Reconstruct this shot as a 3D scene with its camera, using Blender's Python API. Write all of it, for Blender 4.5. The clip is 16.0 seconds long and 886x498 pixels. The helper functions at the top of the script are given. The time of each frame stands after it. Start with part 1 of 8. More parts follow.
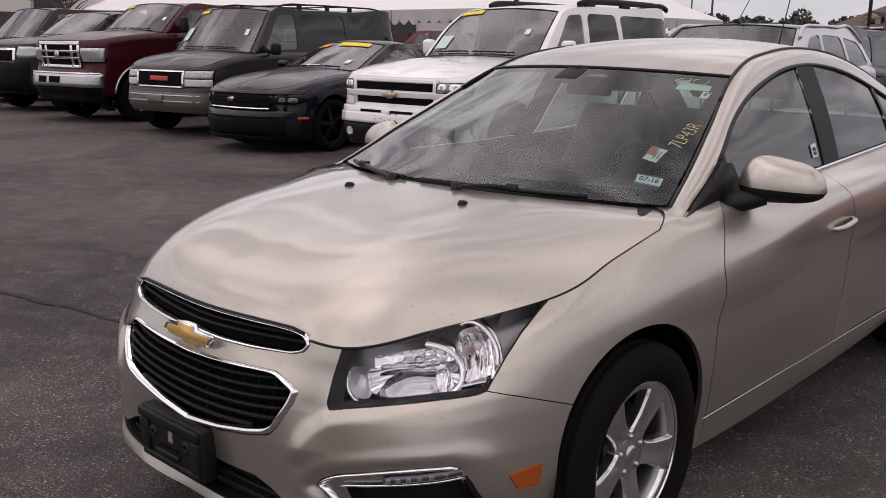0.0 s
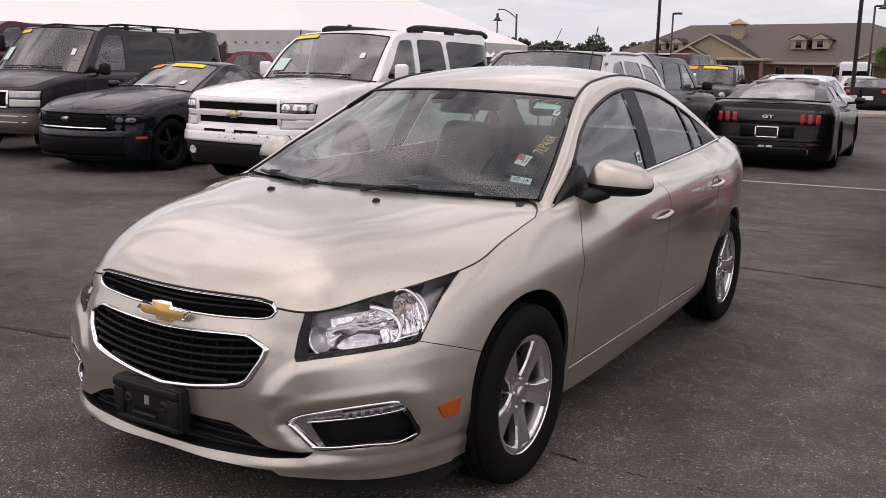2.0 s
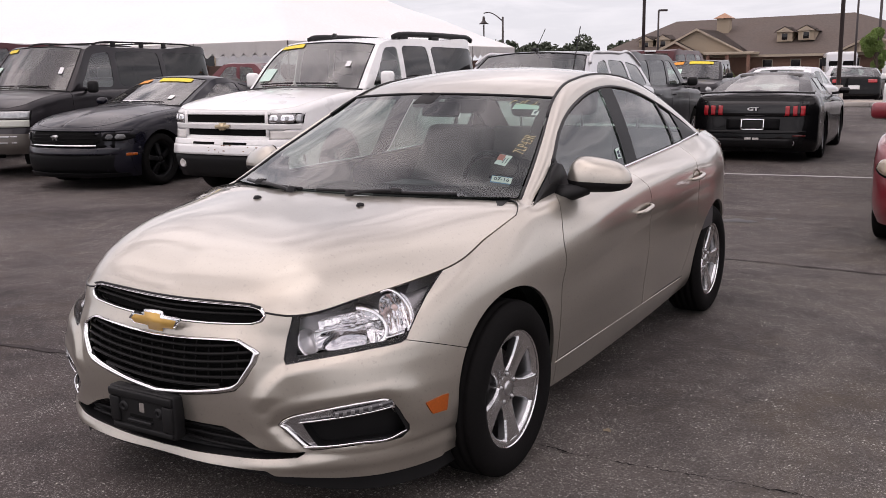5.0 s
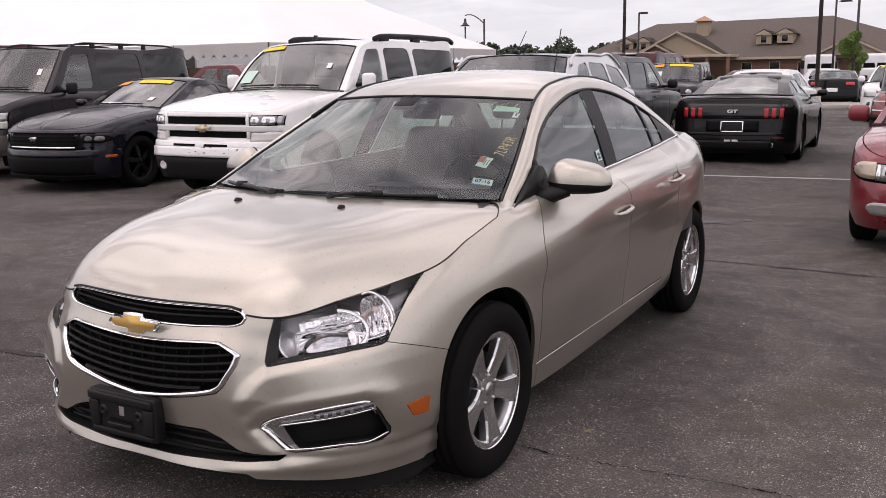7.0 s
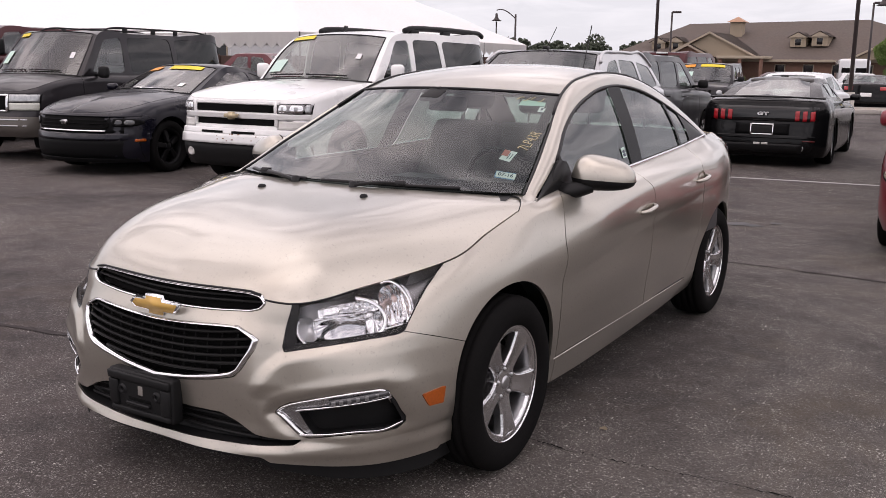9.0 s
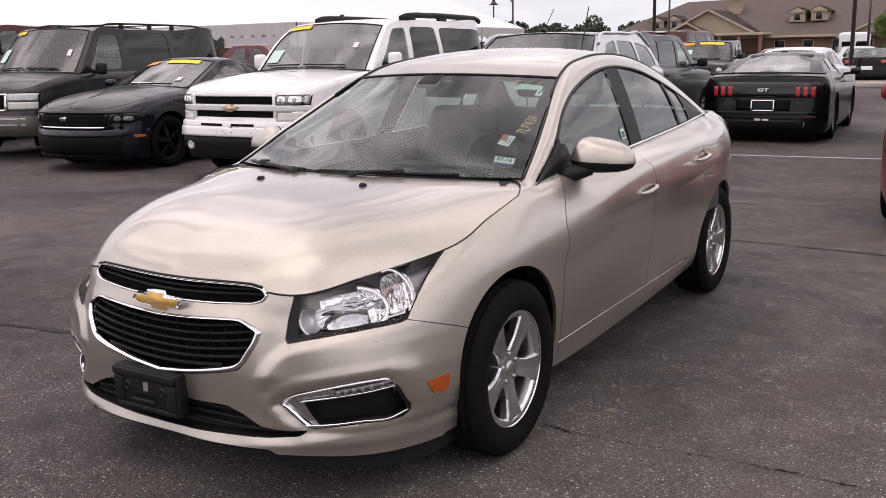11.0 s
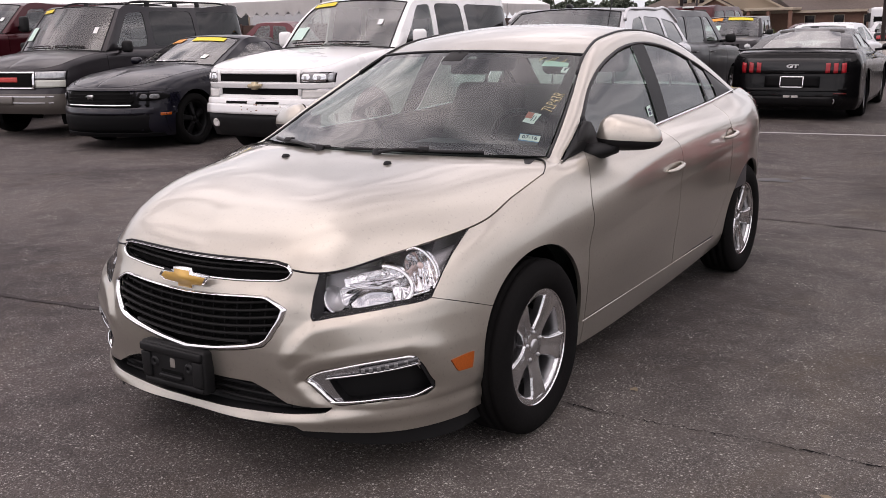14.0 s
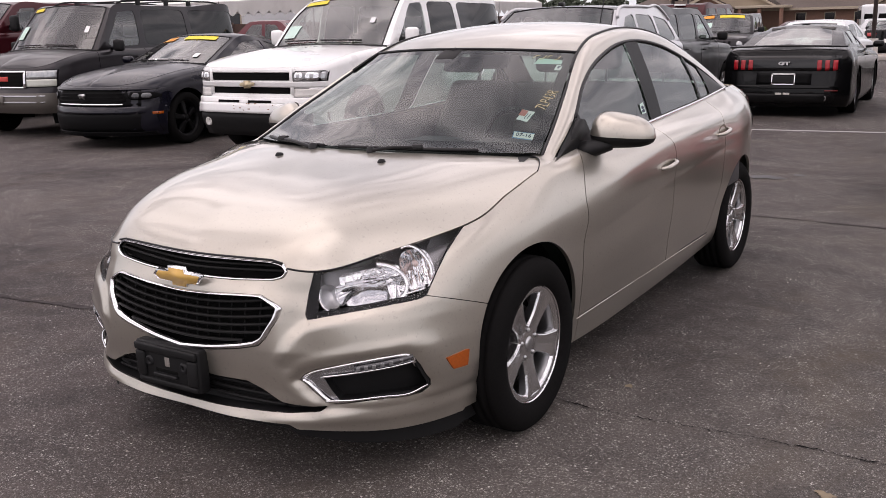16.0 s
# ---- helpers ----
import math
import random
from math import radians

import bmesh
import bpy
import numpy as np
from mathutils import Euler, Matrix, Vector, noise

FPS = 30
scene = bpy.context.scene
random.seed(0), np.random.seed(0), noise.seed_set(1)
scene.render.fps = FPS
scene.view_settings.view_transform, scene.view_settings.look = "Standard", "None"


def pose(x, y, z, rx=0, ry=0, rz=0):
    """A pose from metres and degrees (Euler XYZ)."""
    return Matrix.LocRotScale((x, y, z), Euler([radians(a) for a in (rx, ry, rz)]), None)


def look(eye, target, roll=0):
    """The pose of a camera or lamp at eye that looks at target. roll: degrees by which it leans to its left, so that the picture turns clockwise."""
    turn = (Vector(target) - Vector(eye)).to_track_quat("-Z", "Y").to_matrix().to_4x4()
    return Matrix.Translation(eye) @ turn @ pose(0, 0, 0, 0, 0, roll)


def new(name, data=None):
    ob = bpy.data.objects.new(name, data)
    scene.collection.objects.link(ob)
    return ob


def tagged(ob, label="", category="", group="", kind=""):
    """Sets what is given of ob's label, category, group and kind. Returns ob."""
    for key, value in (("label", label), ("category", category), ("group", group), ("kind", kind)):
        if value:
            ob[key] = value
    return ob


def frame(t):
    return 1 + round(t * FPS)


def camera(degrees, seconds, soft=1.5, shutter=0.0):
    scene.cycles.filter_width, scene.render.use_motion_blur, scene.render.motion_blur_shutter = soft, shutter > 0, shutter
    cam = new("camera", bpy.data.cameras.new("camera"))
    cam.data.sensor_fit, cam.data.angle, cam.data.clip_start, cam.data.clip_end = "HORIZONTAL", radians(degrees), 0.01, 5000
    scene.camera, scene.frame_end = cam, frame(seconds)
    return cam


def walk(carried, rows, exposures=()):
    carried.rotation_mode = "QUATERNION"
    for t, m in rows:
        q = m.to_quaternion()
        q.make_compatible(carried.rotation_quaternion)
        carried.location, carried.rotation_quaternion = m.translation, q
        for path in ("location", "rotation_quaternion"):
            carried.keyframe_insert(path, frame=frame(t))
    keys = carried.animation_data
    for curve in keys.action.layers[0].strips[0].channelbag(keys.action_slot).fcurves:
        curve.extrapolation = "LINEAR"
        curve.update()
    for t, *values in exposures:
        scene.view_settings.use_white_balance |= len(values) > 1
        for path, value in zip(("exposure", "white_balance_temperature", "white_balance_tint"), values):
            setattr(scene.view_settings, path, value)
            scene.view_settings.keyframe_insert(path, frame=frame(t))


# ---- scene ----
cam = camera(50.67, 16.0, 0.75)
walk(cam, [
    (0.0, look((2.118, -3.478, 1.440), (0.1243, -1.3316, 0.7936), 0.68)),
    (0.5, look((2.106, -3.731, 1.457), (0.1872, -1.5090, 0.8399), 1.34)),
    (1.0, look((2.067, -3.990, 1.469), (0.5254, -1.4830, 0.8838), 2.23)),
    (1.5, look((2.153, -4.094, 1.473), (0.7226, -1.5159, 0.9185), 2.38)),
    (2.0, look((2.261, -4.191, 1.457), (0.7266, -1.6775, 0.8837), 1.25)),
    (2.5, look((2.330, -4.253, 1.453), (0.8537, -1.7127, 0.8460), 0.43)),
    (3.0, look((2.337, -4.249, 1.457), (0.9120, -1.6727, 0.8812), -0.62)),
    (3.5, look((2.346, -4.234, 1.454), (0.9051, -1.6607, 0.9040), -0.98)),
    (4.0, look((2.342, -4.224, 1.456), (0.7965, -1.7155, 0.8899), -1.27)),
    (6.5, look((2.338, -4.256, 1.456), (0.8649, -1.6999, 0.9123), -0.44)),
    (7.0, look((2.344, -4.239, 1.457), (0.8695, -1.6856, 0.9041), -0.79)),
    (7.5, look((2.364, -4.230, 1.457), (0.8834, -1.6806, 0.8993), -0.54)),
    (8.0, look((2.367, -4.230, 1.456), (0.8673, -1.6929, 0.8960), -0.58)),
    (8.5, look((2.359, -4.236, 1.451), (0.8304, -1.7166, 0.8863), 0.83)),
    (9.0, look((2.359, -4.237, 1.449), (0.8195, -1.7263, 0.8779), 0.75)),
    (11.5, look((2.367, -4.225, 1.450), (0.8230, -1.7333, 0.8136), -1.27)),
    (12.0, look((2.364, -4.228, 1.451), (0.8189, -1.7441, 0.7889), -1.28)),
    (12.5, look((2.359, -4.226, 1.448), (0.8064, -1.7491, 0.7752), -1.09)),
    (13.0, look((2.363, -4.227, 1.450), (0.7739, -1.7730, 0.7777), -1.20)),
    (13.5, look((2.365, -4.224, 1.450), (0.7579, -1.7822, 0.7741), -1.17)),
    (14.0, look((2.363, -4.223, 1.450), (0.7581, -1.7815, 0.7684), -1.20)),
    (14.5, look((2.363, -4.228, 1.452), (0.7555, -1.7894, 0.7658), -1.31)),
    (15.0, look((2.363, -4.229, 1.449), (0.7624, -1.7857, 0.7656), -1.36)),
    (15.5, look((2.362, -4.228, 1.447), (0.7699, -1.7788, 0.7631), -1.39)),
    (16.0, look((2.358, -4.227, 1.449), (0.7732, -1.7743, 0.7616), -1.33)),
], exposures=[(0.0, -0.35, 6850, 24), (0.5, -0.31, 6850, 24), (1.0, -0.25, 6850, 24), (2.0, -0.09, 6850, 24), (3.0, 0.03, 6850, 24), (8.0, 0.05, 6850, 24), (12.0, 0.12, 6850, 24), (16.0, 0.13, 6850, 24)])

# ---- sky and sun: a bright, thinly overcast noon ----
world = bpy.data.worlds.new("sky")
scene.world = world
world.use_nodes = True
wn, wl = world.node_tree.nodes, world.node_tree.links
wn.clear()


def wnode(kind, **kw):
    nd = wn.new(kind)
    for k, v in kw.items():
        nd.inputs[k].default_value = v
    return nd


SUN_EL, SUN_AZ = 58.0, 208.0
sky = wn.new("ShaderNodeTexSky")
sky.sky_type, sky.sun_disc = "NISHITA", False
sky.sun_elevation, sky.sun_rotation = radians(SUN_EL), radians(SUN_AZ)
sky.air_density, sky.dust_density, sky.ozone_density = 1.0, 2.5, 1.0
coord = wn.new("ShaderNodeTexCoord")
# clouds lie on a flat layer overhead: direction divided by its height
sep = wn.new("ShaderNodeSeparateXYZ")
wl.new(coord.outputs["Generated"], sep.inputs[0])
hgt = wn.new("ShaderNodeMath"); hgt.operation = "MAXIMUM"; hgt.inputs[1].default_value = 0.0
wl.new(sep.outputs["Z"], hgt.inputs[0])
hadd = wn.new("ShaderNodeMath"); hadd.operation = "ADD"; hadd.inputs[1].default_value = 0.16
wl.new(hgt.outputs[0], hadd.inputs[0])
cmb = wn.new("ShaderNodeCombineXYZ")
for ax in ("X", "Y"):
    dv = wn.new("ShaderNodeMath"); dv.operation = "DIVIDE"
    wl.new(sep.outputs[ax], dv.inputs[0]); wl.new(hadd.outputs[0], dv.inputs[1]); wl.new(dv.outputs[0], cmb.inputs[ax])
big = wnode("ShaderNodeTexNoise", Scale=2.3, Detail=7.0, Roughness=0.56, Distortion=0.5)
wl.new(cmb.outputs[0], big.inputs["Vector"])
ramp = wn.new("ShaderNodeValToRGB")
el = ramp.color_ramp.elements
el[0].position, el[0].color = 0.40, (0.42, 0.435, 0.465, 1)
el[1].position, el[1].color = 0.61, (1.66, 1.65, 1.63, 1)
mid = el.new(0.5); mid.color = (1.0, 1.01, 1.03, 1)
wl.new(big.outputs["Fac"], ramp.inputs["Fac"])
cloudy = wn.new("ShaderNodeMix"); cloudy.data_type = "RGBA"
cloudy.inputs["Factor"].default_value = 0.88
skymul = wn.new("ShaderNodeMix"); skymul.data_type = "RGBA"; skymul.blend_type = "MULTIPLY"
skymul.inputs["Factor"].default_value = 1.0
wl.new(sky.outputs[0], skymul.inputs["A"]); skymul.inputs["B"].default_value = (0.10, 0.10, 0.10, 1)
# towards the horizon the clouds run together into one pale veil
thin = wn.new("ShaderNodeMapRange")
thin.inputs["From Min"].default_value, thin.inputs["From Max"].default_value = 0.05, 0.45
thin.inputs["To Min"].default_value, thin.inputs["To Max"].default_value = 0.07, 1.0
wl.new(sep.outputs["Z"], thin.inputs["Value"])
veil = wn.new("ShaderNodeMix"); veil.data_type = "RGBA"; veil.inputs["A"].default_value = (0.92, 1.01, 1.06, 1)
wl.new(thin.outputs[0], veil.inputs["Factor"]); wl.new(ramp.outputs["Color"], veil.inputs["B"])
wl.new(skymul.outputs["Result"], cloudy.inputs["A"]); wl.new(veil.outputs["Result"], cloudy.inputs["B"])
# an overcast sky is darkest at the horizon and brightest overhead
lift = wn.new("ShaderNodeMapRange")
lift.inputs["To Min"].default_value, lift.inputs["To Max"].default_value = 0.80, 1.32
wl.new(sep.outputs["Z"], lift.inputs["Value"])
dome = wn.new("ShaderNodeMix"); dome.data_type = "RGBA"; dome.blend_type = "MULTIPLY"; dome.inputs["Factor"].default_value = 1.0
wl.new(cloudy.outputs["Result"], dome.inputs["A"]); wl.new(lift.outputs[0], dome.inputs["B"])
bg = wn.new("ShaderNodeBackground"); bg.inputs["Strength"].default_value = 1.10
out = wn.new("ShaderNodeOutputWorld")
wl.new(dome.outputs["Result"], bg.inputs["Color"]); wl.new(bg.outputs[0], out.inputs["Surface"])

sun_data = bpy.data.lights.new("sun", "SUN")
sun_data.energy, sun_data.angle, sun_data.color = 0.36, radians(72), (1.0, 0.96, 0.91)
sun = new("sun", sun_data)
_a, _e = radians(SUN_AZ), radians(SUN_EL)
sun_dir = Vector((math.sin(_a) * math.cos(_e), math.cos(_a) * math.cos(_e), math.sin(_e)))
sun.matrix_world = look(sun_dir * 60, (0, 0, 0))

# ---- materials ----
def mat(name, color, rough=0.5, metal=0.0, **kw):
    """A principled material with grain in colour, roughness and relief. kw: grain (scale), vary, bump, coat, spec, emit, dirt."""
    m = bpy.data.materials.new(name)
    m.use_nodes = True
    n, l = m.node_tree.nodes, m.node_tree.links
    b = n["Principled BSDF"]
    b.inputs["Base Color"].default_value = (*color, 1)
    b.inputs["Roughness"].default_value = rough
    b.inputs["Metallic"].default_value = metal
    if "coat" in kw:
        b.inputs["Coat Weight"].default_value, b.inputs["Coat Roughness"].default_value = kw["coat"], kw.get("coat_rough", 0.03)
    if "spec" in kw:
        b.inputs["Specular IOR Level"].default_value = kw["spec"]
    if "emit" in kw:
        b.inputs["Emission Color"].default_value = (*color, 1)
        b.inputs["Emission Strength"].default_value = kw["emit"]
    vary, scale, bump = kw.get("vary", 0.12), kw.get("grain", 60.0), kw.get("bump", 0.0)
    tc = n.new("ShaderNodeTexCoord")
    if vary > 0:
        fine = n.new("ShaderNodeTexNoise"); fine.inputs["Scale"].default_value = scale; fine.inputs["Detail"].default_value = 3
        wide = n.new("ShaderNodeTexNoise"); wide.inputs["Scale"].default_value = kw.get("wide", 1.7); wide.inputs["Detail"].default_value = 5
        l.new(tc.outputs["Object"], fine.inputs["Vector"]); l.new(tc.outputs["Object"], wide.inputs["Vector"])
        add = n.new("ShaderNodeMath"); add.operation = "ADD"
        l.new(fine.outputs["Fac"], add.inputs[0]); l.new(wide.outputs["Fac"], add.inputs[1])
        rng = n.new("ShaderNodeMapRange")
        rng.inputs["From Min"].default_value, rng.inputs["From Max"].default_value = 0.6, 1.4
        rng.inputs["To Min"].default_value, rng.inputs["To Max"].default_value = 1 - vary, 1 + vary
        l.new(add.outputs[0], rng.inputs["Value"])
        mul = n.new("ShaderNodeMix"); mul.data_type = "RGBA"; mul.blend_type = "MULTIPLY"; mul.inputs["Factor"].default_value = 1
        mul.inputs["A"].default_value = (*color, 1)
        l.new(rng.outputs[0], mul.inputs["B"]); l.new(mul.outputs["Result"], b.inputs["Base Color"])
        if "specks" in kw:
            dust = n.new("ShaderNodeTexNoise"); dust.inputs["Scale"].default_value = 95; dust.inputs["Detail"].default_value = 3
            l.new(tc.outputs["Object"], dust.inputs["Vector"])
            fall = n.new("ShaderNodeMapRange")
            fall.inputs["From Min"].default_value, fall.inputs["From Max"].default_value = 0.60, 0.74
            fall.inputs["To Max"].default_value = kw["specks"]
            l.new(dust.outputs["Fac"], fall.inputs["Value"])
            dusty = n.new("ShaderNodeMix"); dusty.data_type = "RGBA"; dusty.inputs["B"].default_value = (0.34, 0.31, 0.28, 1)
            l.new(fall.outputs[0], dusty.inputs["Factor"]); l.new(mul.outputs["Result"], dusty.inputs["A"])
            l.new(dusty.outputs["Result"], b.inputs["Base Color"])
        rr = n.new("ShaderNodeMapRange")
        rr.inputs["From Min"].default_value, rr.inputs["From Max"].default_value = 0.3, 0.7
        rr.inputs["To Min"].default_value, rr.inputs["To Max"].default_value = rough * 0.85, min(1, rough * 1.15)
        l.new(wide.outputs["Fac"], rr.inputs["Value"]); l.new(rr.outputs[0], b.inputs["Roughness"])
        if bump:
            bp = n.new("ShaderNodeBump"); bp.inputs["Strength"].default_value = bump; bp.inputs["Distance"].default_value = kw.get("depth", 0.002)
            l.new(fine.outputs["Fac"], bp.inputs["Height"]); l.new(bp.outputs[0], b.inputs["Normal"])
    return m


def glass(name, tint, f0=0.08):
    """Thin window glass: tinted see-through with a mirror on it that grows towards grazing angles, alike from both sides."""
    m = bpy.data.materials.new(name)
    m.use_nodes = True
    n, l = m.node_tree.nodes, m.node_tree.links
    n.remove(n["Principled BSDF"])
    tr = n.new("ShaderNodeBsdfTransparent"); tr.inputs[0].default_value = (*tint, 1)
    gl = n.new("ShaderNodeBsdfGlossy"); gl.inputs["Roughness"].default_value = 0.012
    lw = n.new("ShaderNodeLayerWeight"); lw.inputs["Blend"].default_value = 0.5
    pw = n.new("ShaderNodeMath"); pw.operation = "POWER"; pw.inputs[1].default_value = 4.0
    mr = n.new("ShaderNodeMapRange"); mr.inputs["To Min"].default_value, mr.inputs["To Max"].default_value = f0, 1.0
    l.new(lw.outputs["Facing"], pw.inputs[0]); l.new(pw.outputs[0], mr.inputs["Value"])
    mx = n.new("ShaderNodeMixShader")
    l.new(mr.outputs[0], mx.inputs[0]); l.new(tr.outputs[0], mx.inputs[1]); l.new(gl.outputs[0], mx.inputs[2])
    l.new(mx.outputs[0], n["Material Output"].inputs["Surface"])
    return m


def paint(name, color, metal=0.0, rough=0.35, flake=0.0, coat=1.0, vary=0.04, spec=0.5, specks=0.0):
    return mat(name, color, rough, metal, coat=coat, spec=spec, specks=specks, coat_rough=0.02, vary=vary, grain=900 if flake else 25, wide=2.5,
               bump=flake, depth=0.0004)


CHAMPAGNE = paint("champagne_paint", (0.485, 0.452, 0.394), metal=0.84, rough=0.33, flake=0.08, vary=0.08, specks=0.5)
BLACK_PLASTIC = mat("black_plastic", (0.008, 0.008, 0.0085), 0.55, spec=0.25, grain=400, bump=0.15, depth=0.0006)
SATIN_BLACK = mat("satin_black", (0.012, 0.012, 0.013), 0.42, spec=0.25, vary=0.05)
GLOSS_BLACK = mat("gloss_black", (0.006, 0.006, 0.007), 0.08, vary=0.0)
GLOSS_TRIM = mat("gloss_trim", (0.007, 0.0065, 0.007), 0.25, spec=0.05, vary=0.05)
CHROME = mat("chrome", (0.82, 0.82, 0.83), 0.07, 1.0, vary=0.03)
DULL_CHROME = mat("dull_chrome", (0.55, 0.55, 0.56), 0.3, 1.0, vary=0.06)
ALLOY = mat("alloy", (0.72, 0.72, 0.73), 0.22, 1.0, vary=0.06, grain=30)
BARREL = mat("wheel_barrel", (0.34, 0.34, 0.345), 0.34, 0.9, vary=0.08)
STEEL = mat("brake_steel", (0.14, 0.135, 0.13), 0.45, 1.0, vary=0.2)
RUBBER = mat("tyre_rubber", (0.008, 0.0076, 0.0076), 0.9, spec=0.06, vary=0.22, grain=90, bump=0.25, depth=0.001)
DARK = mat("dark_cavity", (0.005, 0.005, 0.005), 0.9, spec=0.1, vary=0.0)
SEAT = mat("grey_cloth", (0.10, 0.097, 0.095), 0.85, vary=0.15, grain=300, bump=0.3, depth=0.001)
DASH = mat("dark_grey_vinyl", (0.05, 0.048, 0.05), 0.6, vary=0.08, grain=300, bump=0.2, depth=0.0006)
AMBER = mat("amber_lens", (0.38, 0.075, 0.003), 0.3, vary=0.25, grain=120, coat=0.5)
DEEP_RED = mat("deep_red_lens", (0.36, 0.006, 0.012), 0.3, vary=0.25, grain=40, coat=0.25)
RED_LENS = mat("red_lens", (0.42, 0.012, 0.015), 0.15, vary=0.05, coat=1.0)
GOLD = mat("gold_badge", (0.72, 0.44, 0.12), 0.34, 0.2, vary=0.08, grain=500)
GRILLE = mat("grille_black", (0.006, 0.006, 0.006), 0.5, spec=0.2, vary=0.05)
WHITE_CARD = mat("white_card", (0.78, 0.79, 0.78), 0.5, vary=0.04)
INK = mat("dark_ink", (0.02, 0.025, 0.06), 0.5, vary=0.0)
RED_INK = mat("red_ink", (0.55, 0.06, 0.05), 0.5, vary=0.0)
GREEN_CARD = mat("green_card", (0.52, 0.70, 0.62), 0.5, vary=0.03)
CHALK = mat("yellow_chalk", (0.50, 0.46, 0.26), 0.7, vary=0.1, grain=800)
WINDSCREEN = glass("windscreen_glass", (0.62, 0.74, 0.69), 0.075)
OTHER_SCREEN = glass("pale_green_glass", (0.66, 0.74, 0.70), 0.15)
SIDE_GLASS = glass("side_glass", (0.44, 0.535, 0.485), 0.11)
PRIVACY = glass("privacy_glass", (0.07, 0.07, 0.075), 0.06)
LAMP_GLASS = glass("lamp_glass", (0.97, 0.97, 0.98), 0.04)

# ---- mesh tools ----
def finish(bm, name, material, smooth=True):
    me = bpy.data.meshes.new(name)
    bmesh.ops.recalc_face_normals(bm, faces=bm.faces) if not bm.faces.layers.int.get("keep") else None
    for f in bm.faces:
        f.smooth = smooth
    bm.to_mesh(me)
    bm.free()
    if isinstance(material, (list, tuple)):
        for m in material:
            me.materials.append(m)
    else:
        me.materials.append(material)
    return me


def part(name, bm, material, parent, label="", smooth=True):
    """Links a bmesh as one mesh object under a thing or part."""
    ob = new(name, finish(bm, name, material, smooth))
    ob.parent = parent
    if label:
        ob["label"] = label
    return ob


def thing(name, label, category, m=None, group=""):
    ob = new(name)
    ob.empty_display_size = 0.2
    if m is not None:
        ob.matrix_world = m
    return tagged(ob, label, category, group)


def tangents(P, t, axis=0):
    """Slopes at the knots t of the curve through P (knots on the first axis)."""
    h = np.diff(t).reshape((-1,) + (1,) * (P.ndim - 1))
    d = np.diff(P, axis=0) / h
    m = np.empty_like(P)
    m[1:-1] = (d[:-1] * h[1:] + d[1:] * h[:-1]) / (h[1:] + h[:-1])
    m[0], m[-1] = d[0], d[-1]
    return m


def curve(P, u, t=None, mirror=False, slopes=None):
    """Points of a smooth curve through P at the places u (0 to 1). mirror: both ends lie on x = 0 and meet their mirror image there."""
    P = np.asarray(P, float)
    if t is None:
        t = np.concatenate([[0], np.cumsum(np.linalg.norm(np.diff(P, axis=0).reshape(len(P) - 1, -1), axis=1) + 1e-9)])
        t = t / t[-1]
    m = tangents(P, t)
    if mirror:
        for k in (0, -1):
            m[k, ..., 1:] = 0
    u = np.clip(np.asarray(u, float), 0, 1)
    i = np.clip(np.searchsorted(t, u, side="right") - 1, 0, len(t) - 2)
    h = (t[i + 1] - t[i])
    x = (u - t[i]) / h
    sh = (-1,) + (1,) * (P.ndim - 1)
    x, h = x.reshape(sh), h.reshape(sh)
    return ((2 * x**3 - 3 * x**2 + 1) * P[i] + (x**3 - 2 * x**2 + x) * h * m[i] + (-2 * x**3 + 3 * x**2) * P[i + 1] + (x**3 - x**2) * h * m[i + 1])


def knots(P):
    d = np.linalg.norm(np.diff(P, axis=0), axis=-1)
    d = d.reshape(len(d), -1).mean(axis=1)
    t = np.concatenate([[0], np.cumsum(d + 1e-9)])
    return t / t[-1]


def loft(paths, us, vs, mirror=False):
    """A grid of points through several paths that share their stations: us along the paths, vs across them."""
    A = np.asarray(paths, float)                      # path, station, xyz
    B = A.transpose(1, 0, 2)                          # station, path, xyz
    ts = knots(B)
    C = curve(B, us, ts, mirror)                      # u, path, xyz
    D = C.transpose(1, 0, 2)
    tv = knots(D)
    return curve(D, vs, tv).transpose(1, 0, 2)        # u, v, xyz


def even(t, n):
    """n places to a span between the knots t."""
    return np.concatenate([np.linspace(a, b, n, endpoint=False) for a, b in zip(t[:-1], t[1:])] + [[t[-1]]])


def sheet(G, flip=False, close_u=False, close_v=False):
    bm = bmesh.new()
    nu, nv = G.shape[:2]
    vv = [[bm.verts.new(G[i, j]) for j in range(nv)] for i in range(nu)]
    for i in range(nu if close_u else nu - 1):
        for j in range(nv if close_v else nv - 1):
            i2, j2 = (i + 1) % nu, (j + 1) % nv
            q = [vv[i][j], vv[i2][j], vv[i2][j2], vv[i][j2]]
            try:
                bm.faces.new(q[::-1] if flip else q)
            except ValueError:
                pass
    bmesh.ops.remove_doubles(bm, verts=bm.verts, dist=1e-5)
    bmesh.ops.dissolve_degenerate(bm, dist=1e-6, edges=bm.edges)
    return bm


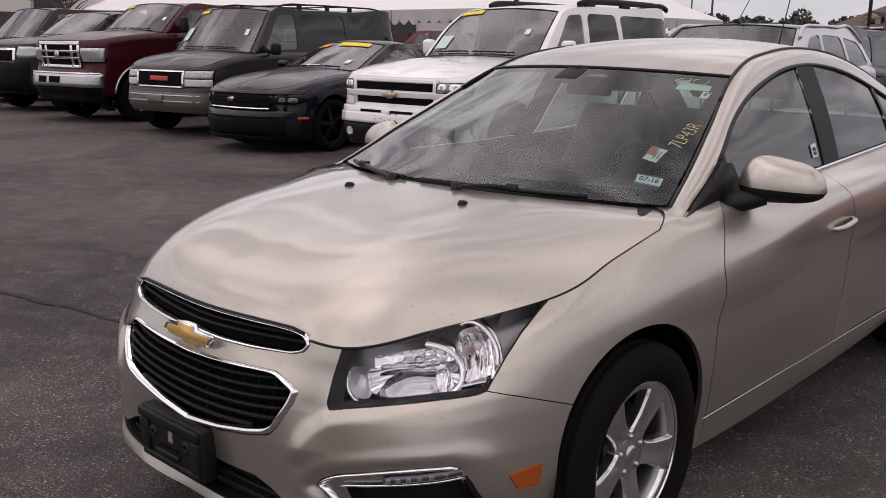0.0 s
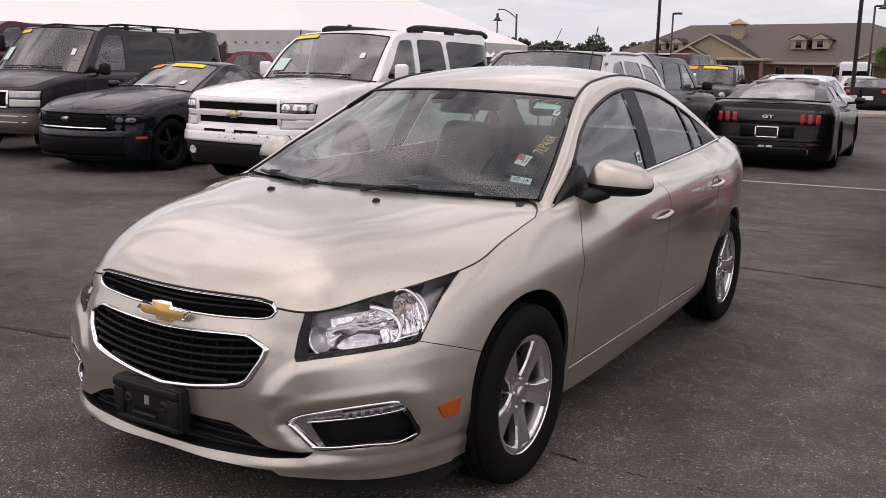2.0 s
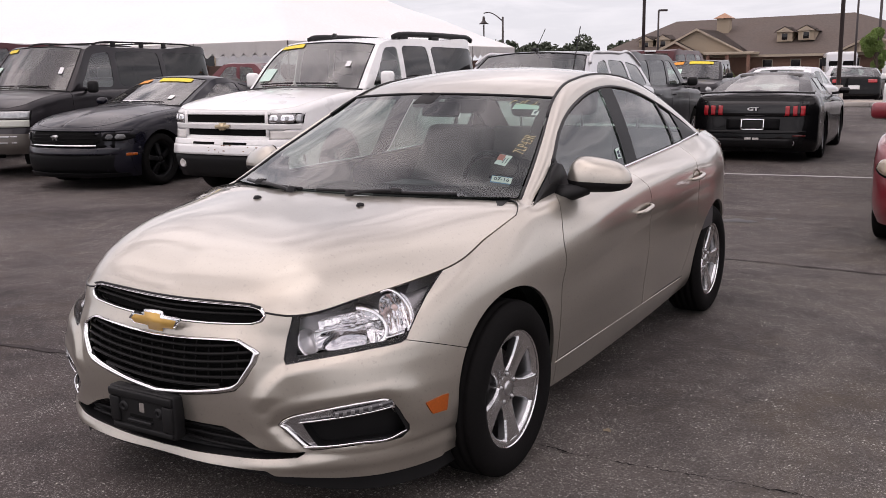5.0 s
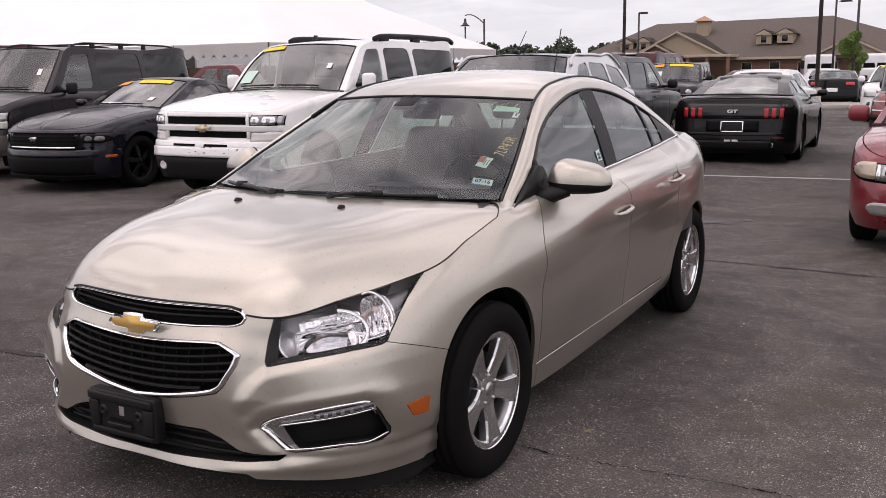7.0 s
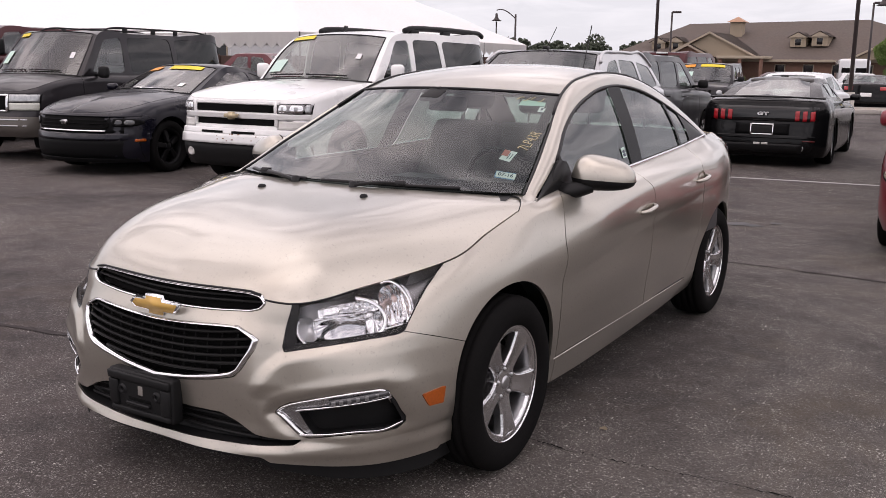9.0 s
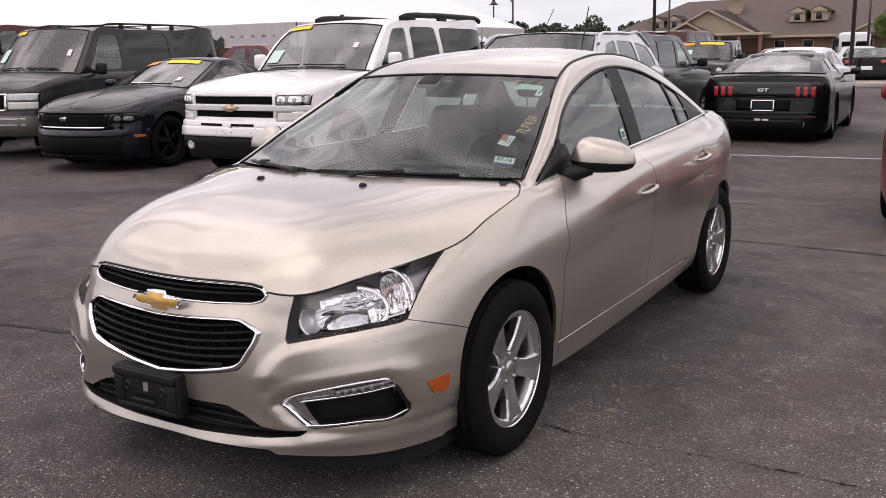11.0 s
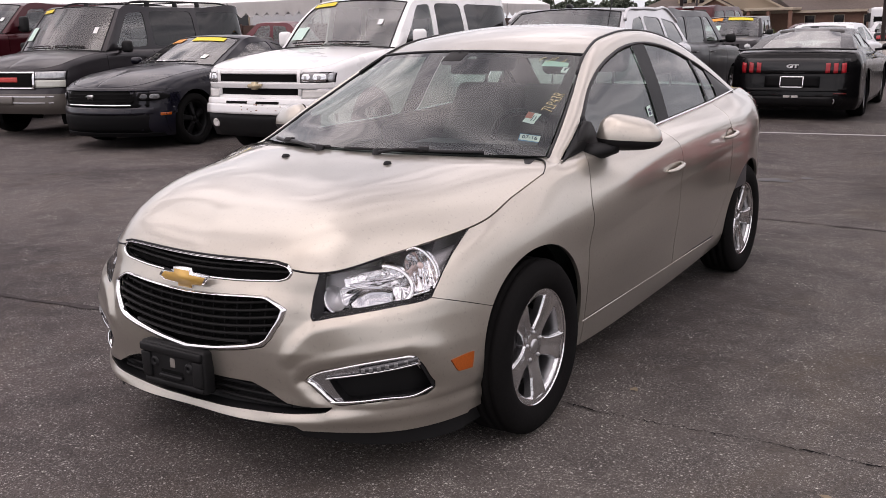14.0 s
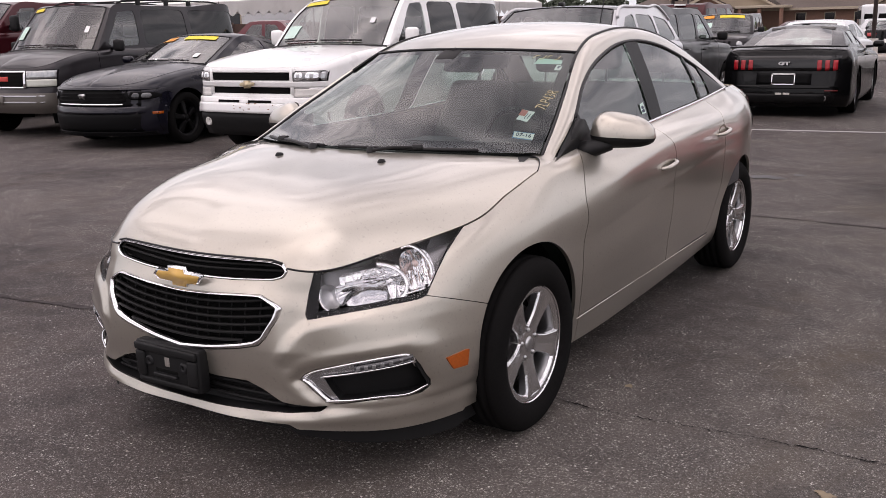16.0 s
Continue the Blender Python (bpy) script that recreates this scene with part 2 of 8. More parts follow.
def cut(bm, f):
    """Splits the faces of bm along f = 0; f takes an array of points."""
    bm.verts.index_update()
    vs = list(bm.verts)
    val = f(np.array([v.co[:] for v in vs]))
    val[np.abs(val) < 2e-5] = 0
    D = dict(zip(vs, val))
    for e in list(bm.edges):
        a, b = e.verts
        x, y = D[a], D[b]
        if x * y < 0:
            _, nv = bmesh.utils.edge_split(e, a, x / (x - y))
            D[nv] = 0.0
    for fc in list(bm.faces):
        z = [lp.vert for lp in fc.loops if D[lp.vert] == 0]
        if len(z) < 2:
            continue
        s = {np.sign(D[v]) for v in fc.verts} - {0.0}
        if len(s) < 2:
            continue
        done = False
        for i in range(len(z)):
            for j in range(i + 1, len(z)):
                if not any({z[i], z[j]} == set(e.verts) for e in fc.edges):
                    try:
                        bmesh.utils.face_split(fc, z[i], z[j])
                        done = True
                    except ValueError:
                        pass
                    break
            if done:
                break


def pick(bm, test):
    """A new bmesh of the faces whose centres (array) pass the test."""
    fs = list(bm.faces)
    ok = test(np.array([f.calc_center_median()[:] for f in fs])) if fs else []
    nb, M = bmesh.new(), {}
    for f, k in zip(fs, ok):
        if k:
            q = []
            for v in f.verts:
                if v not in M:
                    M[v] = nb.verts.new(v.co)
                q.append(M[v])
            nb.faces.new(q)
    return nb


def drop(bm, test):
    fs = list(bm.faces)
    ok = test(np.array([f.calc_center_median()[:] for f in fs]))
    bmesh.ops.delete(bm, geom=[f for f, k in zip(fs, ok) if k], context="FACES")


def mirrored(bm):
    nb = bm.copy()
    for v in nb.verts:
        v.co.x = -v.co.x
    bmesh.ops.reverse_faces(nb, faces=nb.faces)
    return nb


def joined(*bms):
    nb = bmesh.new()
    for b in bms:
        M = {v: nb.verts.new(v.co) for v in b.verts}
        for f in b.faces:
            try:
                nb.faces.new([M[v] for v in f.verts]).material_index = f.material_index
            except ValueError:
                pass
        b.free()
    return nb


def both(bm):
    """The mesh and its mirror image, welded at x = 0."""
    m = mirrored(bm)
    nb = joined(bm, m)
    bmesh.ops.remove_doubles(nb, verts=[v for v in nb.verts if abs(v.co.x) < 1e-4], dist=2e-4)
    return nb


def flange(bm, depth=0.012, keep=None):
    """Turns the open edges inwards, so that a panel shows its thickness."""
    bmesh.ops.recalc_face_normals(bm, faces=bm.faces)
    bm.normal_update()
    N = {v: v.normal.copy() for v in bm.verts}
    es = [e for e in bm.edges if e.is_boundary and (keep is None or keep(e))]
    r = bmesh.ops.extrude_edge_only(bm, edges=es)
    for e in es:
        e.smooth = False
    new_v = {g for g in r["geom"] if isinstance(g, bmesh.types.BMVert)}
    for v in new_v:
        for e in v.link_edges:
            o = e.other_vert(v)
            if o not in new_v and o in N:
                v.co = o.co - N[o] * depth
                break
    return bm


def offset(bm, d):
    bm.normal_update()
    mv = [(v, v.normal.copy()) for v in bm.verts]
    for v, n in mv:
        v.co += n * d
    return bm


def outline(points, n=6, r=0.25):
    """A closed outline through corner points, with the corners rounded by r of their shorter side."""
    P = np.asarray(points, float)
    out = []
    for i in range(len(P)):
        a, b, c = P[i - 1], P[i], P[(i + 1) % len(P)]
        p, q = b + (a - b) * r, b + (c - b) * r
        for k in np.linspace(0, 1, n):
            out.append((1 - k) ** 2 * p + 2 * k * (1 - k) * b + k * k * q)
    return np.array(out)


def inside(poly, A):
    """Signed distance of the points A (n, 2) to a closed outline: negative within."""
    a, b = poly, np.roll(poly, -1, axis=0)
    d = b - a
    w = A[:, None, :] - a[None]
    k = np.clip((w * d).sum(-1) / np.maximum((d * d).sum(-1), 1e-12), 0, 1)
    dist = np.sqrt(((w - k[..., None] * d) ** 2).sum(-1)).min(1)
    c = ((a[None, :, 1] > A[:, None, 1]) != (b[None, :, 1] > A[:, None, 1]))
    dy = np.where(np.abs(d[:, 1]) < 1e-12, 1e-12, d[:, 1])
    xs = a[None, :, 0] + (A[:, None, 1] - a[None, :, 1]) * d[None, :, 0] / dy
    odd = (c & (A[:, None, 0] < xs)).sum(1) % 2
    return np.where(odd == 1, -dist, dist)


def tube(P, r, n=8, closed=False, flat=1.0, ends=True):
    """A round bar along the points P. r: a radius, or one to a point; flat squashes it along z."""
    P = np.asarray(P, float)
    T = np.gradient(P, axis=0) if not closed else np.roll(P, -1, 0) - np.roll(P, 1, 0)
    T /= np.linalg.norm(T, axis=1)[:, None] + 1e-12
    R = np.full(len(P), r) if np.isscalar(r) else np.asarray(r, float)
    ref = np.array((0, 0, 1.0)) if np.abs(T[:, 2]).mean() < 0.8 else np.array((1.0, 0, 0))
    X = np.cross(T, ref); X /= np.linalg.norm(X, axis=1)[:, None] + 1e-12
    Y = np.cross(X, T)
    a = np.linspace(0, 2 * np.pi, n, endpoint=False)
    G = P[:, None] + R[:, None, None] * (np.cos(a)[None, :, None] * X[:, None] + flat * np.sin(a)[None, :, None] * Y[:, None])
    bm = sheet(G, close_u=closed, close_v=True)
    if ends and not closed:
        bmesh.ops.holes_fill(bm, edges=[e for e in bm.edges if e.is_boundary], sides=0)
    return bm


def block(x0, x1, y0, y1, z0, z1, r=0.01, seg=2, taper=None):
    """A box with rounded edges. taper(p) may move its corners first."""
    bm = bmesh.new()
    bmesh.ops.create_cube(bm, size=1)
    for v in bm.verts:
        v.co = Vector(((x0 + x1) / 2 + v.co.x * (x1 - x0), (y0 + y1) / 2 + v.co.y * (y1 - y0), (z0 + z1) / 2 + v.co.z * (z1 - z0)))
        if taper:
            v.co = Vector(taper(v.co))
    if r > 0:
        bmesh.ops.bevel(bm, geom=list(bm.edges), offset=r, segments=seg, affect="EDGES", profile=0.5)
    return bm


def lathe(profile, n=48, axis="x"):
    """Turns a profile of (radius, along) round the axis."""
    P = np.asarray(profile, float)
    a = np.linspace(0, 2 * np.pi, n, endpoint=False)
    c, s = np.cos(a), np.sin(a)
    G = np.zeros((n, len(P), 3))
    if axis == "x":
        G[..., 0] = P[None, :, 1]; G[..., 1] = c[:, None] * P[None, :, 0]; G[..., 2] = s[:, None] * P[None, :, 0]
    else:
        G[..., 2] = P[None, :, 1]; G[..., 0] = c[:, None] * P[None, :, 0]; G[..., 1] = s[:, None] * P[None, :, 0]
    return sheet(G, close_u=True)


def moved(bm, m):
    bmesh.ops.transform(bm, matrix=m, verts=bm.verts)
    return bm


def prism(poly, y0, y1, axis="y", r=0.0):
    """A flat outline (two coordinates) given a thickness along an axis."""
    bm = bmesh.new()
    def at(p, d):
        return {"y": (p[0], d, p[1]), "x": (d, p[0], p[1]), "z": (p[0], p[1], d)}[axis]
    a = [bm.verts.new(at(p, y0)) for p in poly]
    b = [bm.verts.new(at(p, y1)) for p in poly]
    n = len(poly)
    bm.faces.new(a[::-1]); bm.faces.new(b)
    for i in range(n):
        bm.faces.new((a[i], a[(i + 1) % n], b[(i + 1) % n], b[i]))
    if r:
        bmesh.ops.bevel(bm, geom=[e for e in bm.edges if all(v in a for v in e.verts) or all(v in b for v in e.verts)], offset=r, segments=2, affect="EDGES")
    return bm


def poly_curve(t, ys):
    """A function of one value that glides through the pairs (value, result)."""
    t, ys = np.asarray(t, float), np.asarray(ys, float)
    o = np.argsort(t)
    return lambda x: curve(ys[o][:, None], (np.asarray(x, float) - t[o][0]) / (t[o][-1] - t[o][0]), (t[o] - t[o][0]) / (t[o][-1] - t[o][0]))[:, 0]

# ---- the champagne sedan: its skin ----
# stations run from the middle of the nose round the side to the middle of the tail
LIP = [(0, -2.20, .215), (.25, -2.205, .222), (.46, -2.155, .226), (.68, -1.965, .205), (.795, -1.725, .198), (.80, -1.34, .20), (.820, -.95, .190),
       (.822, 0, .195), (.815, .93, .23), (.80, 1.34, .24), (.765, 1.74, .27), (.63, 2.10, .29), (.38, 2.27, .29), (0, 2.31, .29)]
LOW = [(0, -2.185, .28), (.25, -2.185, .285), (.46, -2.15, .29), (.70, -1.985, .30), (.815, -1.735, .31), (.845, -1.34, .30), (.838, -.95, .258),
       (.84, 0, .262), (.837, .93, .285), (.845, 1.34, .31), (.795, 1.75, .36), (.66, 2.13, .38), (.40, 2.30, .38), (0, 2.35, .38)]
MID = [(0, -2.205, .44), (.25, -2.185, .44), (.452, -2.14, .41), (.70, -1.99, .43), (.812, -1.735, .42), (.866, -1.34, .46), (.860, -.95, .42),
       (.857, 0, .42), (.860, .93, .46), (.875, 1.34, .48), (.812, 1.76, .52), (.67, 2.16, .54), (.41, 2.33, .54), (0, 2.38, .54)]
WIDE = [(0, -2.19, .60), (.25, -2.17, .595), (.454, -2.092, .575), (.64, -1.945, .60), (.775, -1.735, .62), (.862, -1.34, .66), (.872, -.95, .60),
        (.878, 0, .61), (.878, .93, .64), (.880, 1.34, .66), (.812, 1.77, .68), (.665, 2.17, .70), (.41, 2.33, .70), (0, 2.38, .70)]
SHOULDER = [(0, -2.17, .675), (.25, -2.135, .67), (.455, -2.06, .645), (.62, -1.89, .68), (.765, -1.67, .715), (.838, -1.34, .775), (.868, -.95, .78),
            (.872, 0, .80), (.868, .93, .85), (.862, 1.34, .875), (.797, 1.77, .90), (.665, 2.09, .91), (.41, 2.27, .91), (0, 2.32, .91)]
UPPER = [(0, -2.15, .71), (.25, -2.115, .705), (.456, -2.05, .68), (.61, -1.86, .715), (.758, -1.615, .765), (.80, -1.33, .84), (.822, -.98, .90),
         (.832, 0, .93), (.818, .93, .97), (.80, 1.34, .992), (.745, 1.75, 1.004), (.655, 2.05, .995), (.40, 2.22, .99), (0, 2.27, .99)]
EDGE = [(0, -2.13, .738), (.25, -2.10, .733), (.456, -2.04, .708), (.60, -1.84, .744), (.744, -1.572, .80), (.774, -1.33, .873), (.788, -1.0, .949),
        (.785, 0, .995), (.750, .93, 1.038), (.73, 1.34, 1.062), (.672, 1.72, 1.062), (.60, 2.0, 1.052), (.38, 2.17, 1.045), (0, 2.21, 1.045)]
SIDE_PATHS = np.array([LIP, LOW, MID, WIDE, SHOULDER, UPPER, EDGE])
side_t = knots(SIDE_PATHS.transpose(1, 0, 2))
side_u = np.concatenate([even(side_t[:6], 26)[:-1], even(side_t[5:], 15)])
SIDE = loft(SIDE_PATHS, side_u, np.linspace(0, 1, 105), mirror=True)

# a crease rises along the doors from behind the front wheel to the tail
crease_z = np.interp(SIDE[..., 1], [-1.3, -.915, -.7, -.396, -.04, .37, .87, 1.42, 2.0], [.775, .805, .825, .860, .893, .919, .957, .985, .990])
crease_on = np.interp(SIDE[..., 1], [-1.05, -.60, .2, 1.2, 1.6, 1.9], [0, .9, 1, .9, .6, 0])
over = SIDE[..., 2] - crease_z
crease_d = 1 - (np.sqrt(over ** 2 + .005 ** 2) - .005) / np.where(over > 0, .085, .18)
SIDE[..., 0] += .033 * crease_on * np.clip(crease_d, 0, 1) * (SIDE[..., 0] > .4)

# the chin is cut up in the middle, with a step to the lower corners
chin_low = np.clip((.262 - SIDE[..., 2]) / .05, 0, 1) * (SIDE[..., 1] < -1.7)
chin_step = np.clip((SIDE[..., 0] - .425) / .035, 0, 1)
SIDE[..., 2] += chin_low * (.012 - .024 * chin_step * chin_step * (3 - 2 * chin_step)) * np.clip((1.0 - SIDE[..., 0]) / .3, 0, 1)

# a ledge runs along under the headlamp and turns down beside the grille, with a hollow cheek inside it
LEDGE = np.array([(.405, .440), (.420, .475), (.440, .508), (.470, .533), (.520, .546), (.580, .558), (.650, .574), (.710, .588), (.760, .598)])
on_front = np.where((SIDE[..., 1] < -1.60) & (SIDE[..., 2] > .36) & (SIDE[..., 2] < .68))
front_xz = SIDE[on_front][:, [0, 2]]
seg = LEDGE[1:] - LEDGE[:-1]
rel = front_xz[:, None] - LEDGE[None, :-1]
share_ = np.clip((rel * seg).sum(-1) / (seg * seg).sum(-1), 0, 1)
gap_ = rel - share_[..., None] * seg
dist_ = np.linalg.norm(gap_, axis=-1)
best = dist_.argmin(1)
pick_ = np.arange(len(best))
above = seg[best, 0] * gap_[pick_, best, 1] - seg[best, 1] * gap_[pick_, best, 0] > 0
dist_ = np.sqrt(dist_[pick_, best] ** 2 + .003 ** 2) - .003
ends_ = np.clip((front_xz[:, 1] - .415) / .05, 0, 1) * np.clip((.80 - front_xz[:, 0]) / .10, 0, 1)
rise_ = ends_ * np.clip(1 - dist_ / np.where(above, .036, .085), 0, 1)
hollow = ends_ * np.exp(-(((front_xz[:, 0] - .415) / .035) ** 2 + ((front_xz[:, 1] - .555) / .055) ** 2))
SIDE[on_front[0], on_front[1], 1] -= .012 * rise_ - .008 * hollow
SIDE[on_front[0], on_front[1], 0] += .004 * rise_

# the bonnet: a patch between its front lip, its flank, the cowl and the spine on the middle line
SPINE = [(0, -2.13, .738), (0, -2.105, .778), (0, -2.04, .828), (0, -1.93, .876), (0, -1.75, .918), (0, -1.56, .944), (0, -1.39, .963), (0, -1.235, .978)]


def along(P, t):
    """Points at even shares t of the length of the line P."""
    P = np.asarray(P, float)
    d = np.concatenate([[0], np.cumsum(np.linalg.norm(np.diff(P, axis=0), axis=1))])
    return np.stack([np.interp(np.asarray(t) * d[-1], d, P[:, k]) for k in range(3)], 1)


n_front = int(np.searchsorted(side_u, side_t[2] - 1e-9))
n_end = int(np.searchsorted(side_u, side_t[6] - 1e-9))
bs = np.linspace(.0022, 1, 90) ** 1.25
bc = np.linspace(0, .9945, 50)
LIP_F = along(SIDE[:n_front + 1, -1], bc)
FLANK = along(SIDE[n_front:n_end + 1, -1], bs)
MIDDLE = along(curve(SPINE, np.linspace(0, 1, 120)), bs)
COWL = np.stack([bc * .765 + .023 * bc ** 8, -1.235 + .235 * bc ** 2.3, .978 - .016 * bc ** 3 - .013 * bc ** 9], 1)
corner = SIDE[n_front, -1]
BON = np.zeros((90, 50, 3))
for k in range(3):
    power = (np.ones(90), 1.7 + 0 * bs, 9.5 - 6.0 * bs ** .8)[k]
    q = bc[None] ** power[:, None]
    front = (1 - bs[:, None]) ** (4.0 if k == 2 else 1.5)
    back = bs[:, None] ** 3
    body = MIDDLE[:, None, k] * (1 - q) + FLANK[:, None, k] * q
    q0, q1 = bc ** power[0], bc ** power[-1]
    lip0 = SPINE[0][k] * (1 - q0) + corner[k] * q0
    end0 = SPINE[-1][k] * (1 - q1) + SIDE[n_end, -1, k] * q1
    BON[..., k] = body + front * (LIP_F[:, k] - lip0)[None] + back * (COWL[:, k] - end0)[None]

# the bonnet's skin is faired
for _ in range(45):
    wide_ = np.concatenate([BON[:, 1:2] * (-1, 1, 1), BON], 1)
    near_ = .25 * (wide_[:-2, 1:-1] + wide_[2:, 1:-1] + wide_[1:-1, :-2] + wide_[1:-1, 2:])
    BON[1:-1, :-1] += .8 * (near_ - BON[1:-1, :-1])

# greenhouse: the edge of windscreen and roof, and the upper edge of the side windows
DITCH = [(.757, -1.035, .972), (.735, -.903, 1.055), (.678, -.676, 1.176), (.597, -.375, 1.335), (.572, -.23, 1.382), (.556, -.03, 1.414), (.546, .22, 1.432),
         (.548, .60, 1.412), (.556, 1.0, 1.335), (.60, 1.35, 1.205), (.66, 1.70, 1.045)]
WINDOW_TOP = [(.790, -1.004, .957), (.776, -.82, 1.065), (.706, -.568, 1.205), (.664, -.352, 1.291), (.650, -.25, 1.318), (.630, -.05, 1.359), (.613, .203, 1.377),
              (.619, .533, 1.352), (.641, .839, 1.284), (.678, 1.141, 1.183), (.728, 1.43, 1.055)]
green_t = knots(np.array([DITCH, WINDOW_TOP]).transpose(1, 0, 2))
green_u = even(green_t, 10)
RAIL_IN, RAIL_OUT = curve(DITCH, green_u, green_t), curve(WINDOW_TOP, green_u, green_t)

# ---- the champagne sedan: panels, glass, lamps, wheels ----
sedan = thing("sedan", "champagne silver four-door sedan with gold front badge, parked on asphalt", "car")
WHEEL_Y, WHEEL_Z = 1.3425, 0.330


def front_skin(x, z):
    """How far forward the nose lies at x, z."""
    A = SIDE[SIDE[..., 1] < -1.4]
    out_y = []
    for a, c in zip(np.abs(np.atleast_1d(x)), np.atleast_1d(z)):
        d = (A[:, 0] - a) ** 2 + (A[:, 2] - c) ** 2
        i = np.argpartition(d, 6)[:6]
        w = 1 / (d[i] + 1e-6)
        out_y.append((A[i, 1] * w).sum() / w.sum())
    return np.array(out_y)


def sym(half):
    """A closed outline from its half at x >= 0, given from top middle to bottom middle."""
    h = np.asarray(half, float)
    return np.concatenate([h, (h * (-1, 1))[::-1]])


def fine(P, step=0.02):
    P = np.asarray(P, float)
    o = []
    for a, b in zip(P, np.roll(P, -1, 0)):
        n = max(1, int(np.linalg.norm(b - a) / step))
        o += [a + (b - a) * k / n for k in range(n)]
    return np.array(o)


UG_OUT = sym([(0, .741), (.20, .740), (.325, .738), (.360, .731), (.380, .708), (.370, .688), (.340, .679), (.22, .675), (.10, .676), (0, .680)])
UG_IN = sym([(0, .733), (.20, .732), (.325, .731), (.352, .725), (.370, .707), (.360, .695), (.332, .687), (.22, .684), (.10, .685), (0, .689)])
LG_OUT = sym([(0, .632), (.14, .635), (.24, .638), (.312, .637), (.362, .613), (.384, .598), (.376, .565), (.360, .535), (.345, .505), (.320, .477), (.25, .460), (.14, .444), (0, .430)])
LG_IN = sym([(0, .621), (.14, .626), (.24, .629), (.309, .629), (.350, .604), (.362, .596), (.352, .562), (.334, .53), (.319, .503), (.295, .493), (.25, .482), (.14, .464), (0, .452)])
INTAKE = sym([(0, .356), (.15, .354), (.27, .356), (.335, .336), (.402, .303), (.45, .297), (.54, .294), (.52, .277), (.436, .270), (.356, .266), (.245, .260), (.12, .252), (0, .248)])
FOG = np.array([(.452, .377), (.467, .396), (.497, .411), (.605, .437), (.675, .449), (.722, .452), (.740, .440), (.757, .402), (.772, .348), (.770, .327), (.754, .308), (.732, .306), (.674, .308), (.605, .302), (.554, .297), (.530, .307), (.498, .339), (.472, .363)])
FOG_IN = np.array([(.520, .385), (.601, .403), (.678, .416), (.735, .420), (.752, .400), (.767, .348), (.762, .328), (.739, .317), (.674, .319), (.568, .307), (.541, .350)])
LAMP_DIR = (.52, .853)
LAMP = np.array([(-1.503, .709), (-1.443, .717), (-1.370, .726), (-1.321, .733), (-1.252, .751), (-1.167, .774), (-1.081, .790), (-.952, .808), (-1.005, .774), (-1.059, .734), (-1.112, .682), (-1.151, .636), (-1.169, .614),
                 (-1.190, .607), (-1.295, .599), (-1.400, .587), (-1.497, .573), (-1.544, .563), (-1.547, .580), (-1.528, .639)])
MARKER = np.array([(-1.808, .407), (-1.705, .415), (-1.722, .361), (-1.785, .364)])

# the bumper dips towards the fog lamp bezel, and a ledge runs along the chin
flat_xz = SIDE[..., [0, 2]].reshape(-1, 2)
on_nose = (SIDE[..., 1] < -1.62).reshape(-1)
to_fog = np.full(len(flat_xz), 9.0)
to_fog[on_nose] = inside(FOG, flat_xz[on_nose])
dip = .013 * np.clip(1 - np.maximum(to_fog, 0) / .024, 0, 1) ** 1.6 - .003 * np.exp(-((to_fog - .034) / .014) ** 2)
chin = on_nose * np.clip((flat_xz[:, 0] - .30) / .15, 0, 1)
ledge = chin * (.007 * np.exp(-((flat_xz[:, 1] - .283) / .014) ** 2) - .006 * np.exp(-((flat_xz[:, 1] - .245) / .016) ** 2))
SIDE[..., 1] += (dip * .9 + ledge).reshape(SIDE.shape[:2])
SIDE[..., 0] -= (dip * .4 + ledge * .4).reshape(SIDE.shape[:2])

xz = lambda A: A[:, [0, 2]]
nose = lambda A: A[:, 1] < -1.55
az = lambda A: np.stack([LAMP_DIR[0] * A[:, 0] + LAMP_DIR[1] * A[:, 1], A[:, 2]], 1)
yz = lambda A: A[:, [1, 2]]
far_off = 9.0
f_ug = lambda A: np.where(nose(A), inside(UG_OUT, xz(A)), far_off)
f_ugi = lambda A: np.where(nose(A), inside(UG_IN, xz(A)), far_off)
f_lg = lambda A: np.where(nose(A), inside(LG_OUT, xz(A)), far_off)
f_lgi = lambda A: np.where(nose(A), inside(LG_IN, xz(A)), far_off)
f_in = lambda A: np.where(nose(A), inside(INTAKE, xz(A)), far_off)
f_fog = lambda A: np.where(nose(A), inside(FOG, xz(A)), far_off)
f_fogi = lambda A: np.where(nose(A), inside(FOG_IN, xz(A)), far_off)
f_lamp = lambda A: np.where(A[:, 1] < -1.4, inside(LAMP, az(A)), far_off)
f_mark = lambda A: np.where((A[:, 0] > .7) & (A[:, 1] < -1.5), inside(MARKER, yz(A)), far_off)
arch_f = lambda A: np.hypot(A[:, 1] + 1.301, A[:, 2] - .330) - .362
arch_r = lambda A: np.hypot((A[:, 1] - 1.345) / 1.03, A[:, 2] - .325) - .360
gap_f_y = poly_curve([.10, .40, .64, .704, .797, .918, 1.1], [-.875, -.890, -.900, -.888, -.896, -.820, -.74])
gap_m_y = poly_curve([.10, .45, .713, .881, .96, 1.05], [.145, .132, .126, .112, .045, -.09])
gap_r_y = poly_curve([.05, .312, .358, .532, .752, .96, 1.1], [.62, .742, .800, .913, .955, .943, .93])
g_f = lambda A: A[:, 1] - gap_f_y(A[:, 2])
g_m = lambda A: A[:, 1] - gap_m_y(A[:, 2])
g_r = lambda A: A[:, 1] - gap_r_y(A[:, 2])
